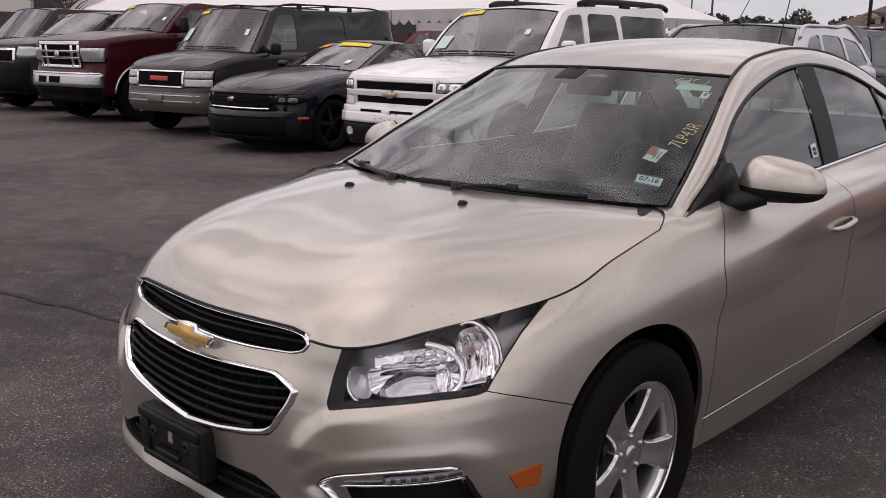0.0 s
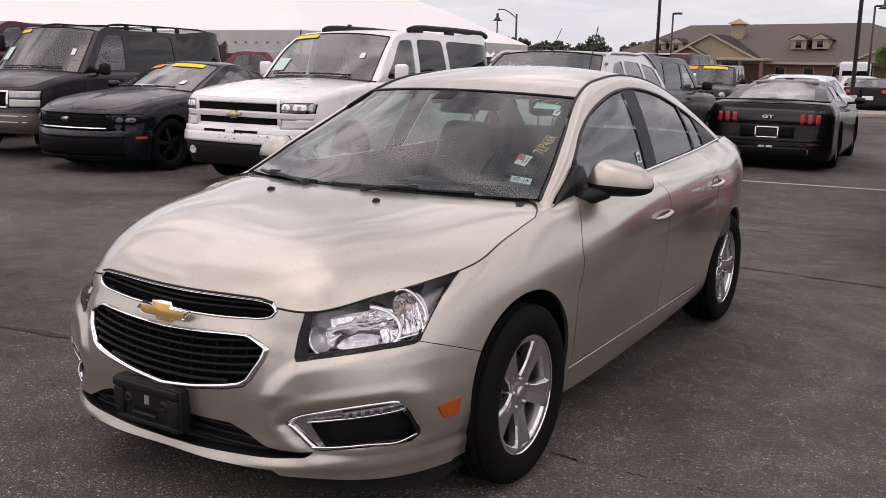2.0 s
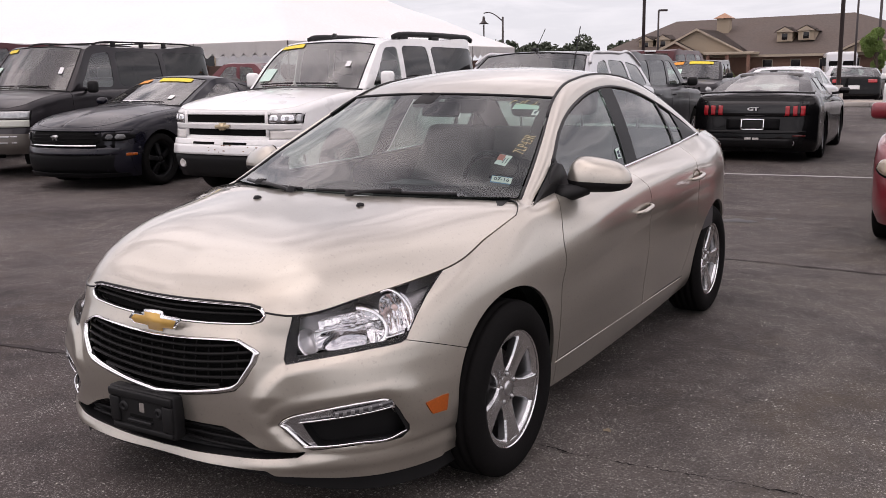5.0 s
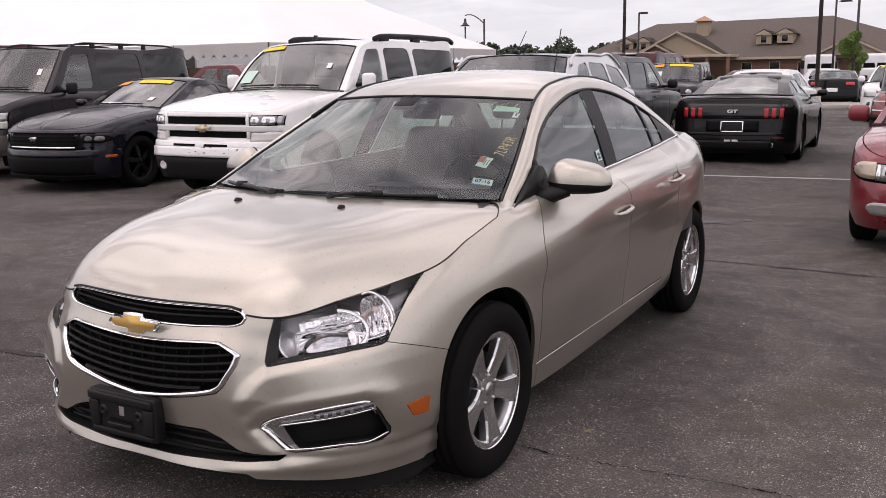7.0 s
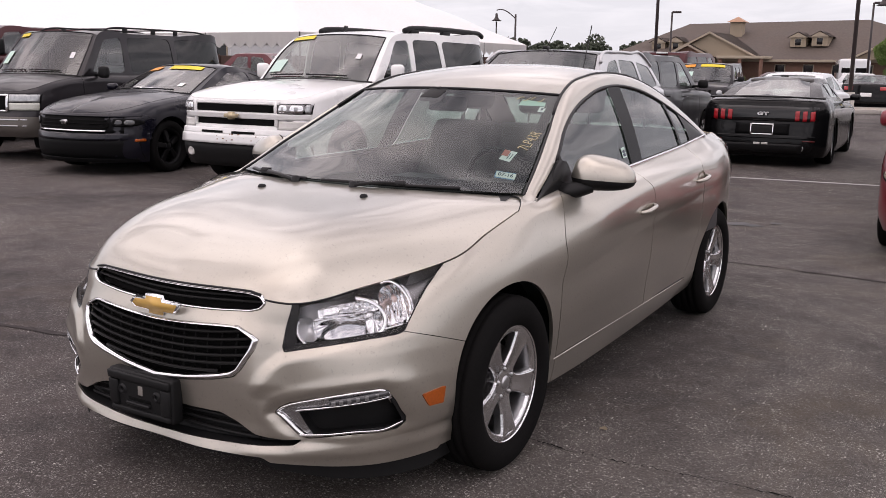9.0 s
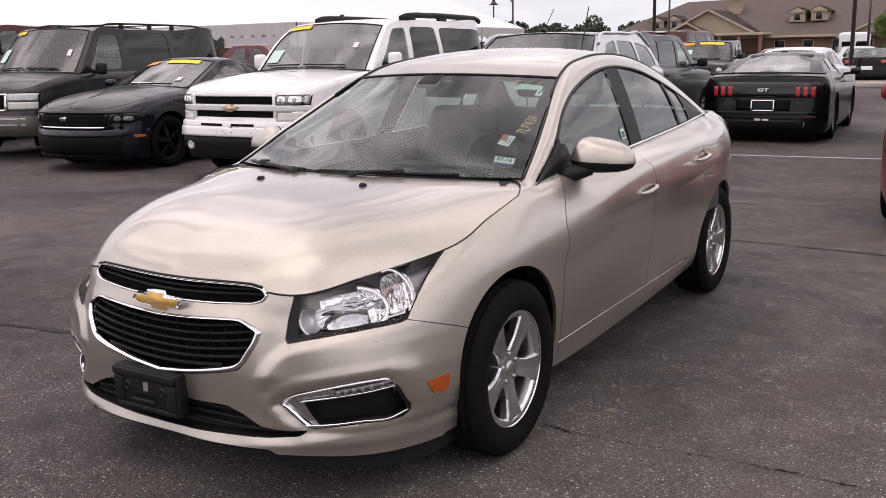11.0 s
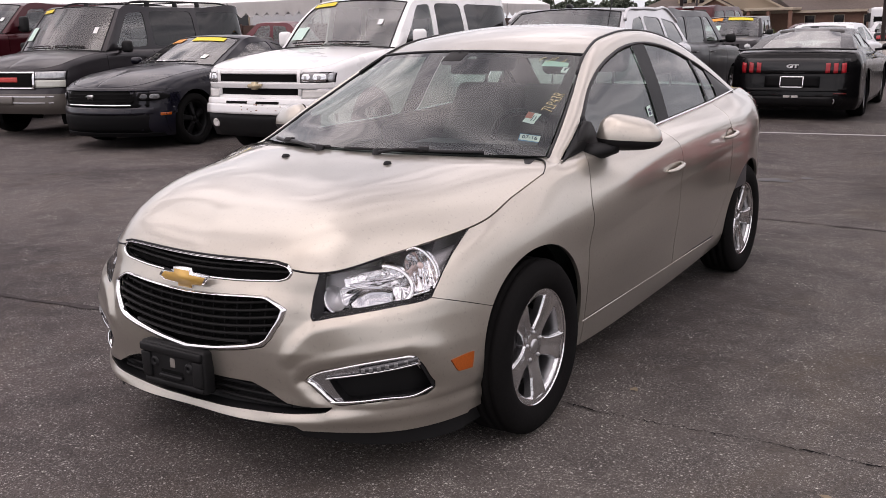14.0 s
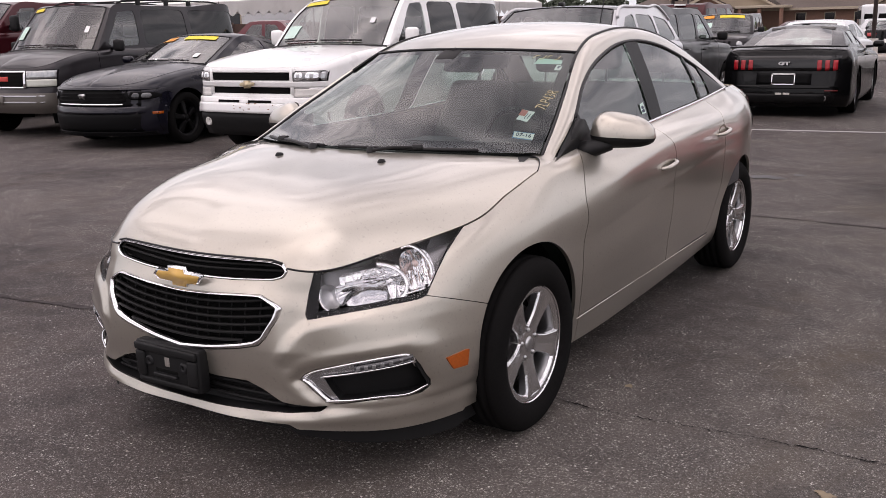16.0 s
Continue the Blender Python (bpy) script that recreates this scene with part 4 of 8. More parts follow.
# headlamps, fog lamp bezels, side markers
LAMP_IN = Vector((-.50, .866, 0))
lamp_sheet = hole["lamp"].copy()
LV = np.array([v.co[:] for v in lamp_sheet.verts])
LA = az(LV)


def lamp_pt(a_, z_, d=0.0):
    """A point of the lamp: along it, its height, and how deep behind the lens."""
    o = []
    dd_ = np.broadcast_to(np.ravel(d), (np.size(np.broadcast_arrays(a_, z_)[0]),))
    for p, d in zip(np.stack(np.broadcast_arrays(a_, z_), -1).reshape(-1, 2), dd_):
        e_ = ((LA - p) ** 2).sum(1)
        i = np.argpartition(e_, 8)[:8]
        w = 1 / (e_[i] + 2e-5)
        q_ = (LV[i] * w[:, None]).sum(0) / w.sum()
        s_ = (p[0] - LAMP_DIR[0] * q_[0] - LAMP_DIR[1] * q_[1])
        o.append(q_ + np.array((LAMP_DIR[0], LAMP_DIR[1], 0)) * s_ + np.array((0, 0, p[1] - q_[2])) + np.array(LAMP_IN) * d)
    return np.array(o)


def chamber(ca, cz, ha, hz, rim_d, depth, power=3.0, flute=0.0, count=9, slant=0.0):
    """A bright bowl behind the lens with pressed flutes."""
    q, r = np.linspace(0, 2 * np.pi, 49)[:-1], np.linspace(.02, 1, 13)
    c_, s_ = np.cos(q), np.sin(q)
    k_ = (np.abs(c_) ** power + np.abs(s_) ** power) ** (-1 / power)
    a_ = ca + ha * r[None] * (k_ * c_)[:, None]
    z_ = cz + hz * r[None] * (k_ * s_)[:, None] + slant * (a_ - ca)
    d_ = rim_d + depth * (1 - r[None] ** 1.7) + flute * np.sign(np.sin(count * np.pi * (a_ - ca) / ha)) * np.minimum(1, 1.6 - 1.6 * r[None] ** 4)
    return sheet(lamp_pt(a_, z_, d_).reshape(48, 13, 3), close_u=True)


def ribbon(a_, z_, d0, d1, w):
    """A bright curved strip standing off the bezel."""
    lo = lamp_pt(a_, z_, d0)
    t_ = np.gradient(np.stack([a_, z_], 1), axis=0)
    n_ = np.stack([-t_[:, 1], t_[:, 0]], 1) / np.linalg.norm(t_, axis=1)[:, None]
    pr = np.stack([lamp_pt(a_ + n_[:, 0] * w * f, z_ + n_[:, 1] * w * f, d) for f, d in ((-1, d1), (-.7, d0), (0, d0 - .003), (.7, d0), (1, d1))], 1)
    return sheet(pr)


LAMP_BLACK = mat("lamp_black", (.007, .007, .0075), .35, spec=.15, vary=.0)
LAMP_GREY = mat("lamp_housing", (.26, .255, .26), .32, .75, vary=.05)
for side in (1, -1):
    two = (lambda b: b) if side == 1 else (lambda b: mirrored(b))
    hb = hole["lamp"].copy()
    for v in hb.verts:
        v.co += LAMP_IN * .10
    lamp = part("headlamp", two(hb), LAMP_GREY, sedan, "clear swept-back headlamp with chrome reflectors")
    edge_b = hole["lamp"].copy()
    dark_edge = lambda A: np.minimum(-f_lamp(A) - np.where((az(A)[:, 0] > -1.16) | (A[:, 2] > .70), .004, .014), az(A)[:, 0] + 1.502 - .25 * (A[:, 2] - .62))
    cut(edge_b, dark_edge)
    drop(edge_b, lambda A: dark_edge(A) > 0)
    for v in edge_b.verts:
        v.co += LAMP_IN * .005
    part("lamp_border", two(edge_b), LAMP_BLACK, lamp)
    walls = hole["lamp"].copy()
    flange(walls, .105)
    part("lamp_wall", two(pick(walls, lambda A: np.abs(f_lamp(A)) < .03)), LAMP_GREY, lamp)
    part("lamp_lens", two(hole["lamp"].copy()), LAMP_GLASS, lamp, "clear plastic lens")
    part("main_reflector", two(chamber(-1.345, .636, .108, .036, .018, .075, 4.0, .0, 5, .06)), CHROME, lamp, "smooth chrome reflector bowl")
    part("upper_reflector", two(chamber(-1.335, .682, .098, .017, .014, .030, 6.0, .004, 7, .10)), CHROME, lamp, "stepped chrome reflector strip")
    part("side_reflector", two(chamber(-1.262, .648, .030, .040, .012, .045, 4.0, .003, 4, .06)), CHROME, lamp, "fluted chrome reflector")
    part("turn_reflector", two(chamber(-1.180, .684, .055, .060, .016, .060, 3.0, .002, 6, .12)), CHROME, lamp)
    part("corner_reflector", two(chamber(-1.472, .626, .026, .036, .020, .030, 3.0)), DULL_CHROME, lamp)
    b0 = lamp_pt(-1.283, .655, .05)[0]
    bulb = moved(lathe([(.0005, .026), (.012, .023), (.017, .010), (.017, -.02)], 20, "z"), pose(b0[0], b0[1], b0[2], 90, 0, 30))
    part("bulb_cap", two(bulb), ALLOY, lamp)
    b1 = lamp_pt(-1.185, .700, .035)[0]
    ob_ = moved(lathe([(.0005, .016), (.008, .013), (.011, 0), (.010, -.02)], 16, "z"), pose(b1[0], b1[1], b1[2], 90, 0, 42))
    part("turn_bulb", two(ob_), mat("pale_amber", (.55, .42, .38), .2, coat=1.0) if side == 1 else bpy.data.materials["pale_amber"], lamp)
    q = np.linspace(-1.25, 1.35, 24)
    part("chrome_arc", two(ribbon(-1.345 + .118 * np.cos(q) ** .7, .655 + .058 * np.sin(q), .010, .05, .008)), CHROME, lamp)
    q = np.linspace(-.35, 1.95, 22)
    part("chrome_arc", two(ribbon(-1.190 + .056 * np.cos(q), .690 + .066 * np.sin(q), .008, .04, .0065)), CHROME, lamp)
    q = np.linspace(2.3, 4.3, 18)
    part("chrome_arc", two(ribbon(-1.468 + .034 * np.cos(q), .622 + .040 * np.sin(q), .014, .04, .0045)), CHROME, lamp)
    q = np.linspace(0, 1, 10)
    part("chrome_bar", two(ribbon(-1.515 + .065 * q, .577 + .006 * q, .010, .03, .006)), CHROME, lamp)
    part("chrome_bar", two(ribbon(-1.245 + .075 * q, .622 + .010 * q, .010, .03, .0035)), CHROME, lamp)

    bez = hole["fog"].copy()
    cut(bez, f_fogi)
    floor_ = pick(bez, lambda A: f_fogi(A) < 0)
    drop(bez, lambda A: f_fogi(A) < 0)
    offn = Vector((-.4, .9, 0))
    for v in floor_.verts:
        v.co += offn * .05
    fog = part("fog_pocket", two(floor_), BLACK_PLASTIC, sedan, "black fog lamp pocket with chrome bezel and daytime running lights")
    pocket = closed_curve(FOG_IN, 8)
    py_ = front_skin(pocket[:, 0], pocket[:, 1])
    for _ in range(4):
        py_ = .25 * np.roll(py_, 1) + .5 * py_ + .25 * np.roll(py_, -1)
    wall_g = np.stack([np.stack([pocket[:, 0] - .02 * k_, py_ + .006 + .052 * k_, pocket[:, 1]], 1) for k_ in np.linspace(0, 1, 4)], 1)
    part("pocket_wall", two(sheet(wall_g, close_u=True)), BLACK_PLASTIC, fog)
    cut(bez, lambda A: f_fog(A) + .010)
    inner_ = pick(bez, lambda A: f_fog(A) < -.009)
    mid_fog = FOG.mean(0)
    nrm_ = np.roll(FOG, -1, 0) - np.roll(FOG, 1, 0)
    nrm_ = np.stack([-nrm_[:, 1], nrm_[:, 0]], 1) / np.linalg.norm(nrm_, axis=1)[:, None]
    nrm_ *= np.sign(((mid_fog - FOG) * nrm_).sum(1))[:, None]
    rim_bm = band(FOG, FOG + nrm_ * .013, .004, 5, 9)
    drop(rim_bm, lambda A: (A[:, 0] > .745) & (A[:, 2] < .425) | (A[:, 0] > .60) & (A[:, 2] < .34))
    part("bezel_rim", two(rim_bm), CHROME, fog, "polished chrome rim")
    part("bezel_edge", two(band(FOG + nrm_ * .002, FOG + nrm_ * .012, -.003, 5, 5)), SATIN_BLACK, fog)
    for v in inner_.verts:
        v.co += offn * .010
    part("bezel_plate", two(flange(inner_, .004)), mat("bezel_grey", (.42, .42, .43), .22, .9) if side == 1 else bpy.data.materials["bezel_grey"], fog)
    lf = np.linspace(0, 1, 9)
    lx, lz = .606 + lf * .130, .4115 + .021 * lf
    part("light_housing", two(tube(np.stack([lx, front_skin(lx, lz) + .006, lz], 1), .0115, 8)), mat("smoked_lens", (.05, .05, .054), .12, .2, coat=1.0) if side == 1 else bpy.data.materials["smoked_lens"], fog)
    for f_ in np.linspace(0, 1, 6):
        cx, cz = .622 + f_ * .098, .414 + .016 * f_
        cy = front_skin(cx, cz)[0] - .006
        led = block(-.0065, .0065, -.004, .004, -.0065, .0065, .002, 2)
        part("running_light", two(moved(led, pose(cx, cy, cz, 0, 0, 38 + 12 * f_))), mat("led_lens", (.24, .24, .245), .12, .3, coat=1.0) if f_ == 0 and side == 1 else bpy.data.materials["led_lens"], fog)
    sx_, sz_ = np.linspace(.515, .742, 20), np.linspace(.386, .4195, 20)
    part("bezel_strip", two(tube(np.stack([sx_, front_skin(sx_, sz_) - .001, sz_], 1), .0032, 6)), CHROME, fog)
    low = np.array([(.53, .309), (.60, .311), (.674, .317), (.735, .315), (.765, .332)])
    ly = front_skin(low[:, 0], low[:, 1])
    part("bezel_strip", two(tube(curve(np.stack([low[:, 0], ly - .003, low[:, 1]], 1), np.linspace(0, 1, 20)), .004, 6)), CHROME, fog)
    mk = hole["mark"].copy()
    for v in mk.verts:
        v.co.x += .004
    part("side_marker", two(flange(mk, .012)), AMBER, sedan, "amber side marker lamp")
for b in hole.values():
    b.free()


# ---- wheels ----
def tyre_mesh(R, r, w, tread=True):
    """A tyre standing round the x axis."""
    h = w / 2
    P = [(r, -h * .78), (r + .012, -h * .92), (r + (R - r) * .35, -h), (r + (R - r) * .7, -h * .99), (R - .018, -h * .90), (R - .004, -h * .76)]
    mid_ = []
    if tread:
        for g in np.linspace(-.55, .55, 4):
            mid_ += [(R, h * (g - .06)), (R - .008, h * (g - .045)), (R - .008, h * (g + .045)), (R, h * (g + .06))]
    P = P + mid_ + [(a_, -b_) for a_, b_ in P[::-1]]
    return lathe(P, 72)


def spoke(r0, r1, w0, w1, x_in, x_out, ang, ridge=.006, tilt=.004):
    """One wheel spoke from the hub to the rim, with a raised ridge."""
    n, m = 11, 17
    rr = np.linspace(r0, r1, n)
    cr = np.linspace(-1, 1, m)
    g = np.zeros((n, m, 3))
    for i, r_ in enumerate(rr):
        f = i / (n - 1)
        w = w0 + (w1 - w0) * f ** 1.1
        g[i, :, 1] = cr * w
        g[i, :, 2] = r_
        face = x_in + (x_out - x_in) * (1 - f) ** 1.6
        g[i, :, 0] = face + ridge * (1 - np.abs(cr) ** 6) - .020 * np.abs(cr) ** 14 - tilt * cr * np.clip(1 - np.abs(cr) ** 8, 0, 1)
    top = sheet(g)
    b = g.copy(); b[..., 0] -= .035
    bm = joined(top, sheet(b))
    bmesh.ops.bridge_loops(bm, edges=[e for e in bm.edges if e.is_boundary])
    return moved(bm, pose(0, 0, 0, ang))


def wide_spoke(r, w, ang):
    """One cast spoke: narrow at the hub, flared at the rim, a flat face between polished chamfers and deep side walls."""
    f = np.linspace(0, 1, 15)
    rr = .040 + (r * .985 - .040) * f
    half = np.interp(f, [0, .18, .42, .70, .90, 1], [.050, .035, .036, .046, .056, .070])
    face = np.interp(f, [0, .15, .45, .8, 1], [.300, .305, .345, .385, .393]) * w
    rows = []
    for r_, h, x_ in zip(rr, half, face):
        rows.append([(x_ - .034, -h * 1.05, r_), (x_ - .020, -h * 1.02, r_), (x_ - .008, -h, r_), (x_ - .001, -h * .90, r_), (x_ + .0005, -h * .82, r_), (x_ - .0025, 0, r_),
                     (x_ + .0005, h * .82, r_), (x_ - .001, h * .90, r_), (x_ - .008, h, r_), (x_ - .020, h * 1.02, r_), (x_ - .034, h * 1.05, r_)])
    return moved(sheet(np.array(rows)), pose(0, 0, 0, ang))


def alloy_wheel(parent, x, y, z, side, turn, R=.323, r=.211, w=.212):
    M = pose(x, y, z, 0, 0, 0 if side == 1 else 180)
    wheel = part("wheel", moved(lathe([(r * .93, -w * .45), (r * .99, -w * .40), (r * .93, -w * .3), (r * .90, w * .15), (r * .93, w * .30), (r * .985, w * .37), (r * 1.03, w * .405), (r * 1.045, w * .41), (r * 1.045, w * .37), (r * 1.0, w * .33)], 64), M), BARREL, parent, "five-spoke silver alloy wheel with black tyre")
    part("tyre", moved(tyre_mesh(R, r, w), M), RUBBER, wheel)
    for k_ in range(5):
        part("spoke", moved(wide_spoke(r, w, turn + 72 * k_), M), ALLOY, wheel, smooth=False)
        a_ = radians(turn + 36 + 72 * k_)
        well = lathe([(.0005, -.012), (.008, -.012), (.010, -.002), (.012, -.001)], 14)
        part("nut_pocket", moved(well, M @ pose(w * .308, -.053 * math.sin(a_), .053 * math.cos(a_))), SATIN_BLACK, wheel)
        nut = lathe([(.0005, .004), (.005, .0035), (.008, -.001), (.008, -.02)], 6)
        part("wheel_nut", moved(nut, M @ pose(w * .312, -.053 * math.sin(a_), .053 * math.cos(a_))), DULL_CHROME, wheel)
    part("hub_cap", moved(lathe([(.0005, .006), (.018, .0055), (.025, .003), (.027, -.002), (.029, -.008)], 32), M @ pose(w * .31, 0, 0)), DULL_CHROME, wheel)
    part("hub", moved(lathe([(.026, .001), (.050, .000), (.066, -.003), (.072, -.010), (.075, -.045)], 40), M @ pose(w * .302, 0, 0)), ALLOY, wheel)
    part("rim_face", moved(lathe([(r * .885, w * .330), (r * .905, w * .372), (r * .925, w * .386), (r * .985, w * .396), (r * 1.005, w * .392)], 64), M), ALLOY, wheel)
    part("rim_edge", moved(lathe([(r * 1.0, w * .385), (r * 1.012, w * .412), (r * 1.035, w * .418), (r * 1.05, w * .405)], 64), M), CHROME, wheel)
    part("brake_disc", moved(lathe([(.03, .008), (.138, .008), (.138, -.01), (.03, -.01)], 48), M @ pose(w * .02, 0, 0)), STEEL, wheel)
    part("brake_drum", moved(lathe([(.0005, -.02), (.187, -.02), (.187, -.06)], 40), M), DARK, wheel)
    return wheel


for sx in (1, -1):
    for wy, tn in ((-WHEEL_Y, -33), (WHEEL_Y, -24)):
        alloy_wheel(sedan, sx * (.788 if wy < 0 else .764), wy + (.008 if wy < 0 else 0), .323, sx, tn)
        well = lathe([(.378, -.26), (.372, .02)], 48)
        well = pick(well, lambda A: A[:, 2] > -.16)
        part("wheel_well", moved(well, pose(sx * .76, wy + (.0415 if wy < 0 else 0), .33, 0, 0, 0 if sx == 1 else 180)), DARK, sedan)

# under-body, and an inner body that closes the cabin
part("floor_pan", block(-.72, .72, -.93, .93, .20, .30, .03), DARK, sedan)
part("engine_bay", block(-.48, .48, -2.02, -.95, .215, .60, .03), DARK, sedan)
part("front_undertray", block(-.58, .58, -2.02, -1.72, .215, .30, .02), DARK, sedan)
part("boot_floor", block(-.48, .48, .95, 2.2, .26, .8, .03), DARK, sedan)

# ---- cabin ----
dash = part("dashboard", block(-.70, .70, -1.12, -.56, .62, .945, .05, 4, lambda p: (p.x, p.y - (.0 if p.z > .8 else .1) + (.0 if p.y < -.8 else .0), p.z - (.06 if (p.z > .8 and p.y > -.8) else 0))), DASH, sedan)
part("dash_hood", block(.20, .54, -.70, -.52, .86, .965, .04, 4), DASH, dash)
part("screen_hood", block(-.13, .13, -.78, -.55, .88, .965, .03, 3), DASH, dash)
q = np.linspace(0, 2 * np.pi, 40, endpoint=False)
wheel_ring = np.stack([.185 * np.cos(q), np.zeros(40), .185 * np.sin(q)], 1)
steer = part("steering_wheel", moved(tube(wheel_ring, .016, 10, closed=True), pose(.37, -.47, .925, 24)), SATIN_BLACK, sedan)
part("wheel_boss", moved(block(-.085, .085, -.02, .03, -.06, .05, .025, 3), pose(.37, -.47, .925, 24)), SATIN_BLACK, steer)
for ex in (-.17, .17):
    part("wheel_arm", moved(block(min(0, ex), max(0, ex), -.012, .012, -.02, .02, .008), pose(.37, -.47, .925, 24)), SATIN_BLACK, steer)
part("steering_column", moved(block(-.05, .05, 0, .3, -.05, .05, .02), pose(.37, -.74, .81, 24)), DASH, steer)


def seat(x, y, w, z, high):
    s_ = part("seat", block(x - w / 2, x + w / 2, y - .26, y + .25, z - .10, z + .06, .05, 3), SEAT, sedan, "grey cloth seat")
    part("backrest", moved(block(-w / 2, w / 2, -.06, .07, 0, high, .05, 3, lambda p: (p.x * (.86 if p.z > .3 else 1), p.y, p.z)), pose(x, y + .24, z, -14)), SEAT, s_)
    part("headrest", moved(block(-.125, .125, -.05, .045, 0, .175, .04, 3), pose(x, y + .24 + .16, z + high + .045, -8)), SEAT, s_)
    for px in (-.05, .05):
        part("headrest_post", tube([(x + px, y + .24 + .15, z + high - .03), (x + px, y + .24 + .155, z + high + .08)], .006, 6), DULL_CHROME, s_)


for sx in (-.37, .37):
    seat(sx, -.02, .50, .60, .58)
seat(-.36, .86, .60, .60, .52)
seat(.36, .86, .60, .60, .52)
trim_k = np.where((SIDE[:, 60, 1] > -.93) & (SIDE[:, 60, 1] < 1.30))[0]
trim_g = SIDE[trim_k[0]:trim_k[-1] + 1:3, 45:] - (.010, 0, -.003)
for side in (1, -1):
    part("door_trim", sheet(trim_g) if side == 1 else mirrored(sheet(trim_g)), DASH, sedan, "dark inner door panel")
part("parcel_shelf", block(-.60, .60, 1.18, 1.62, .97, 1.02, .015), DASH, sedan)
part("cowl", sheet(np.stack([np.stack([xx * np.ones(6), (-1.235 + .2 * abs(xx / .757) ** 2.3) + np.linspace(-.035, .06, 6), np.full(6, .962) + np.linspace(-.01, .012, 6)], 1) for xx in np.linspace(-.71, .71, 31)])), BLACK_PLASTIC, sedan)
inside_mirror = part("inside_mirror", moved(block(-.125, .125, -.02, .02, -.034, .036, .016, 3), pose(.02, -.47, 1.285, -12, 0, -8)), BLACK_PLASTIC, sedan)
part("mirror_stalk", tube([(.02, -.50, 1.29), (.01, -.52, 1.335), (0, -.53, 1.36)], .012, 8), BLACK_PLASTIC, inside_mirror)
part("sensor_cover", moved(block(-.06, .06, -.06, .06, -.012, .012, .01), pose(0, -.56, 1.33, 24)), BLACK_PLASTIC, inside_mirror)
mat("headliner", (.40, .38, .35), .9)
part("headliner", lowered(sheet(roofg[2:-2, 1:-1] * (1, 1, 1)), .035), bpy.data.materials["headliner"], sedan)
part("garment_hook", moved(block(-.012, .012, -.08, .07, -.045, .03, .012, 2, lambda p: (p.x, p.y * (.55 if p.z < -.02 else 1) - (.02 if p.z < -.02 else 0), p.z)), pose(.575, .66, 1.305)), BLACK_PLASTIC, sedan)

# wipers
def on_screen_foot(x, v, up):
    """A point over the foot of the windscreen: v up the glass, up off it."""
    a_ = np.abs(np.asarray(x) / .757) ** 2.3
    return np.stack([x, -1.235 + .2 * a_ + .36 * v - .5 * up, .984 - .012 * a_ + .21 * v + .85 * up], 1)


for x0, x1, v0, v1, pivot in ((-.08, .53, .012, .050, .10), (-.16, -.655, .010, .062, -.20)):
    q = np.linspace(0, 1, 16)
    wiper = part("wiper", tube(on_screen_foot(x0 + (x1 - x0) * q, v0 + (v1 - v0) * q, .004 + 0 * q), .0052, 6, flat=1.3), SATIN_BLACK, sedan, "black wiper resting at the foot of the windscreen")
    xm = x0 + (x1 - x0) * .62
    part("wiper_arm", tube(on_screen_foot(pivot + (xm - pivot) * q, -.045 + (.07 + (v1 - v0) * .6) * q, .007 + .010 * np.sin(np.pi * q) ** .8), .0085 - .0035 * q, 6), SATIN_BLACK, wiper)
    pv = on_screen_foot(np.array([pivot]), np.array([-.045]), np.array([.0]))[0]
    part("wiper_pivot", moved(lathe([(.0005, .026), (.014, .022), (.018, 0)], 16, "z"), pose(*pv)), SATIN_BLACK, wiper)
    part("blade_clip", moved(block(-.022, .022, -.008, .008, -.006, .012, .004), pose(*on_screen_foot(np.array([xm]), np.array([v0 + (v1 - v0) * .62]), np.array([.012]))[0])), SATIN_BLACK, wiper)


# papers and writing on the inside of the windscreen
def text_mesh(s_, size, depth=.004, bold=0.0):
    cu = bpy.data.curves.new("writing", "FONT")
    cu.body, cu.size, cu.extrude, cu.offset, cu.resolution_u = s_, size, depth, bold, 3
    cu.align_x, cu.align_y = "CENTER", "CENTER"
    tmp = bpy.data.objects.new("writing", cu)
    scene.collection.objects.link(tmp)
    me = bpy.data.meshes.new_from_object(tmp.evaluated_get(bpy.context.evaluated_depsgraph_get()))
    bpy.data.objects.remove(tmp)
    bm = bmesh.new()
    bm.from_mesh(me)
    return bm


def glass_point(u, v, d=0.0):
    p = screen_grid(np.array([u]), np.array([v]))[0, 0]
    e = 1e-3
    n_ = np.cross(screen_grid(np.array([u + e]), np.array([v]))[0, 0] - p, screen_grid(np.array([u]), np.array([v + e]))[0, 0] - p)
    n_ /= np.linalg.norm(n_)
    return p - n_ * d * np.sign(n_[2])


def on_glass(name, corners, material, parent, d=.003, label=""):
    """A paper stuck behind the glass; corners (u, v) run round it."""
    A_, B_, C_q, D_ = (np.array(q_) for q_ in corners)
    g = np.zeros((7, 5, 3))
    for i, f in enumerate(np.linspace(0, 1, 7)):
        for j, k_ in enumerate(np.linspace(0, 1, 5)):
            q_ = A_ * (1 - f) * (1 - k_) + B_ * f * (1 - k_) + C_q * f * k_ + D_ * (1 - f) * k_
            g[i, j] = glass_point(q_[0], q_[1], d)
    return part(name, sheet(g), material, parent, label)


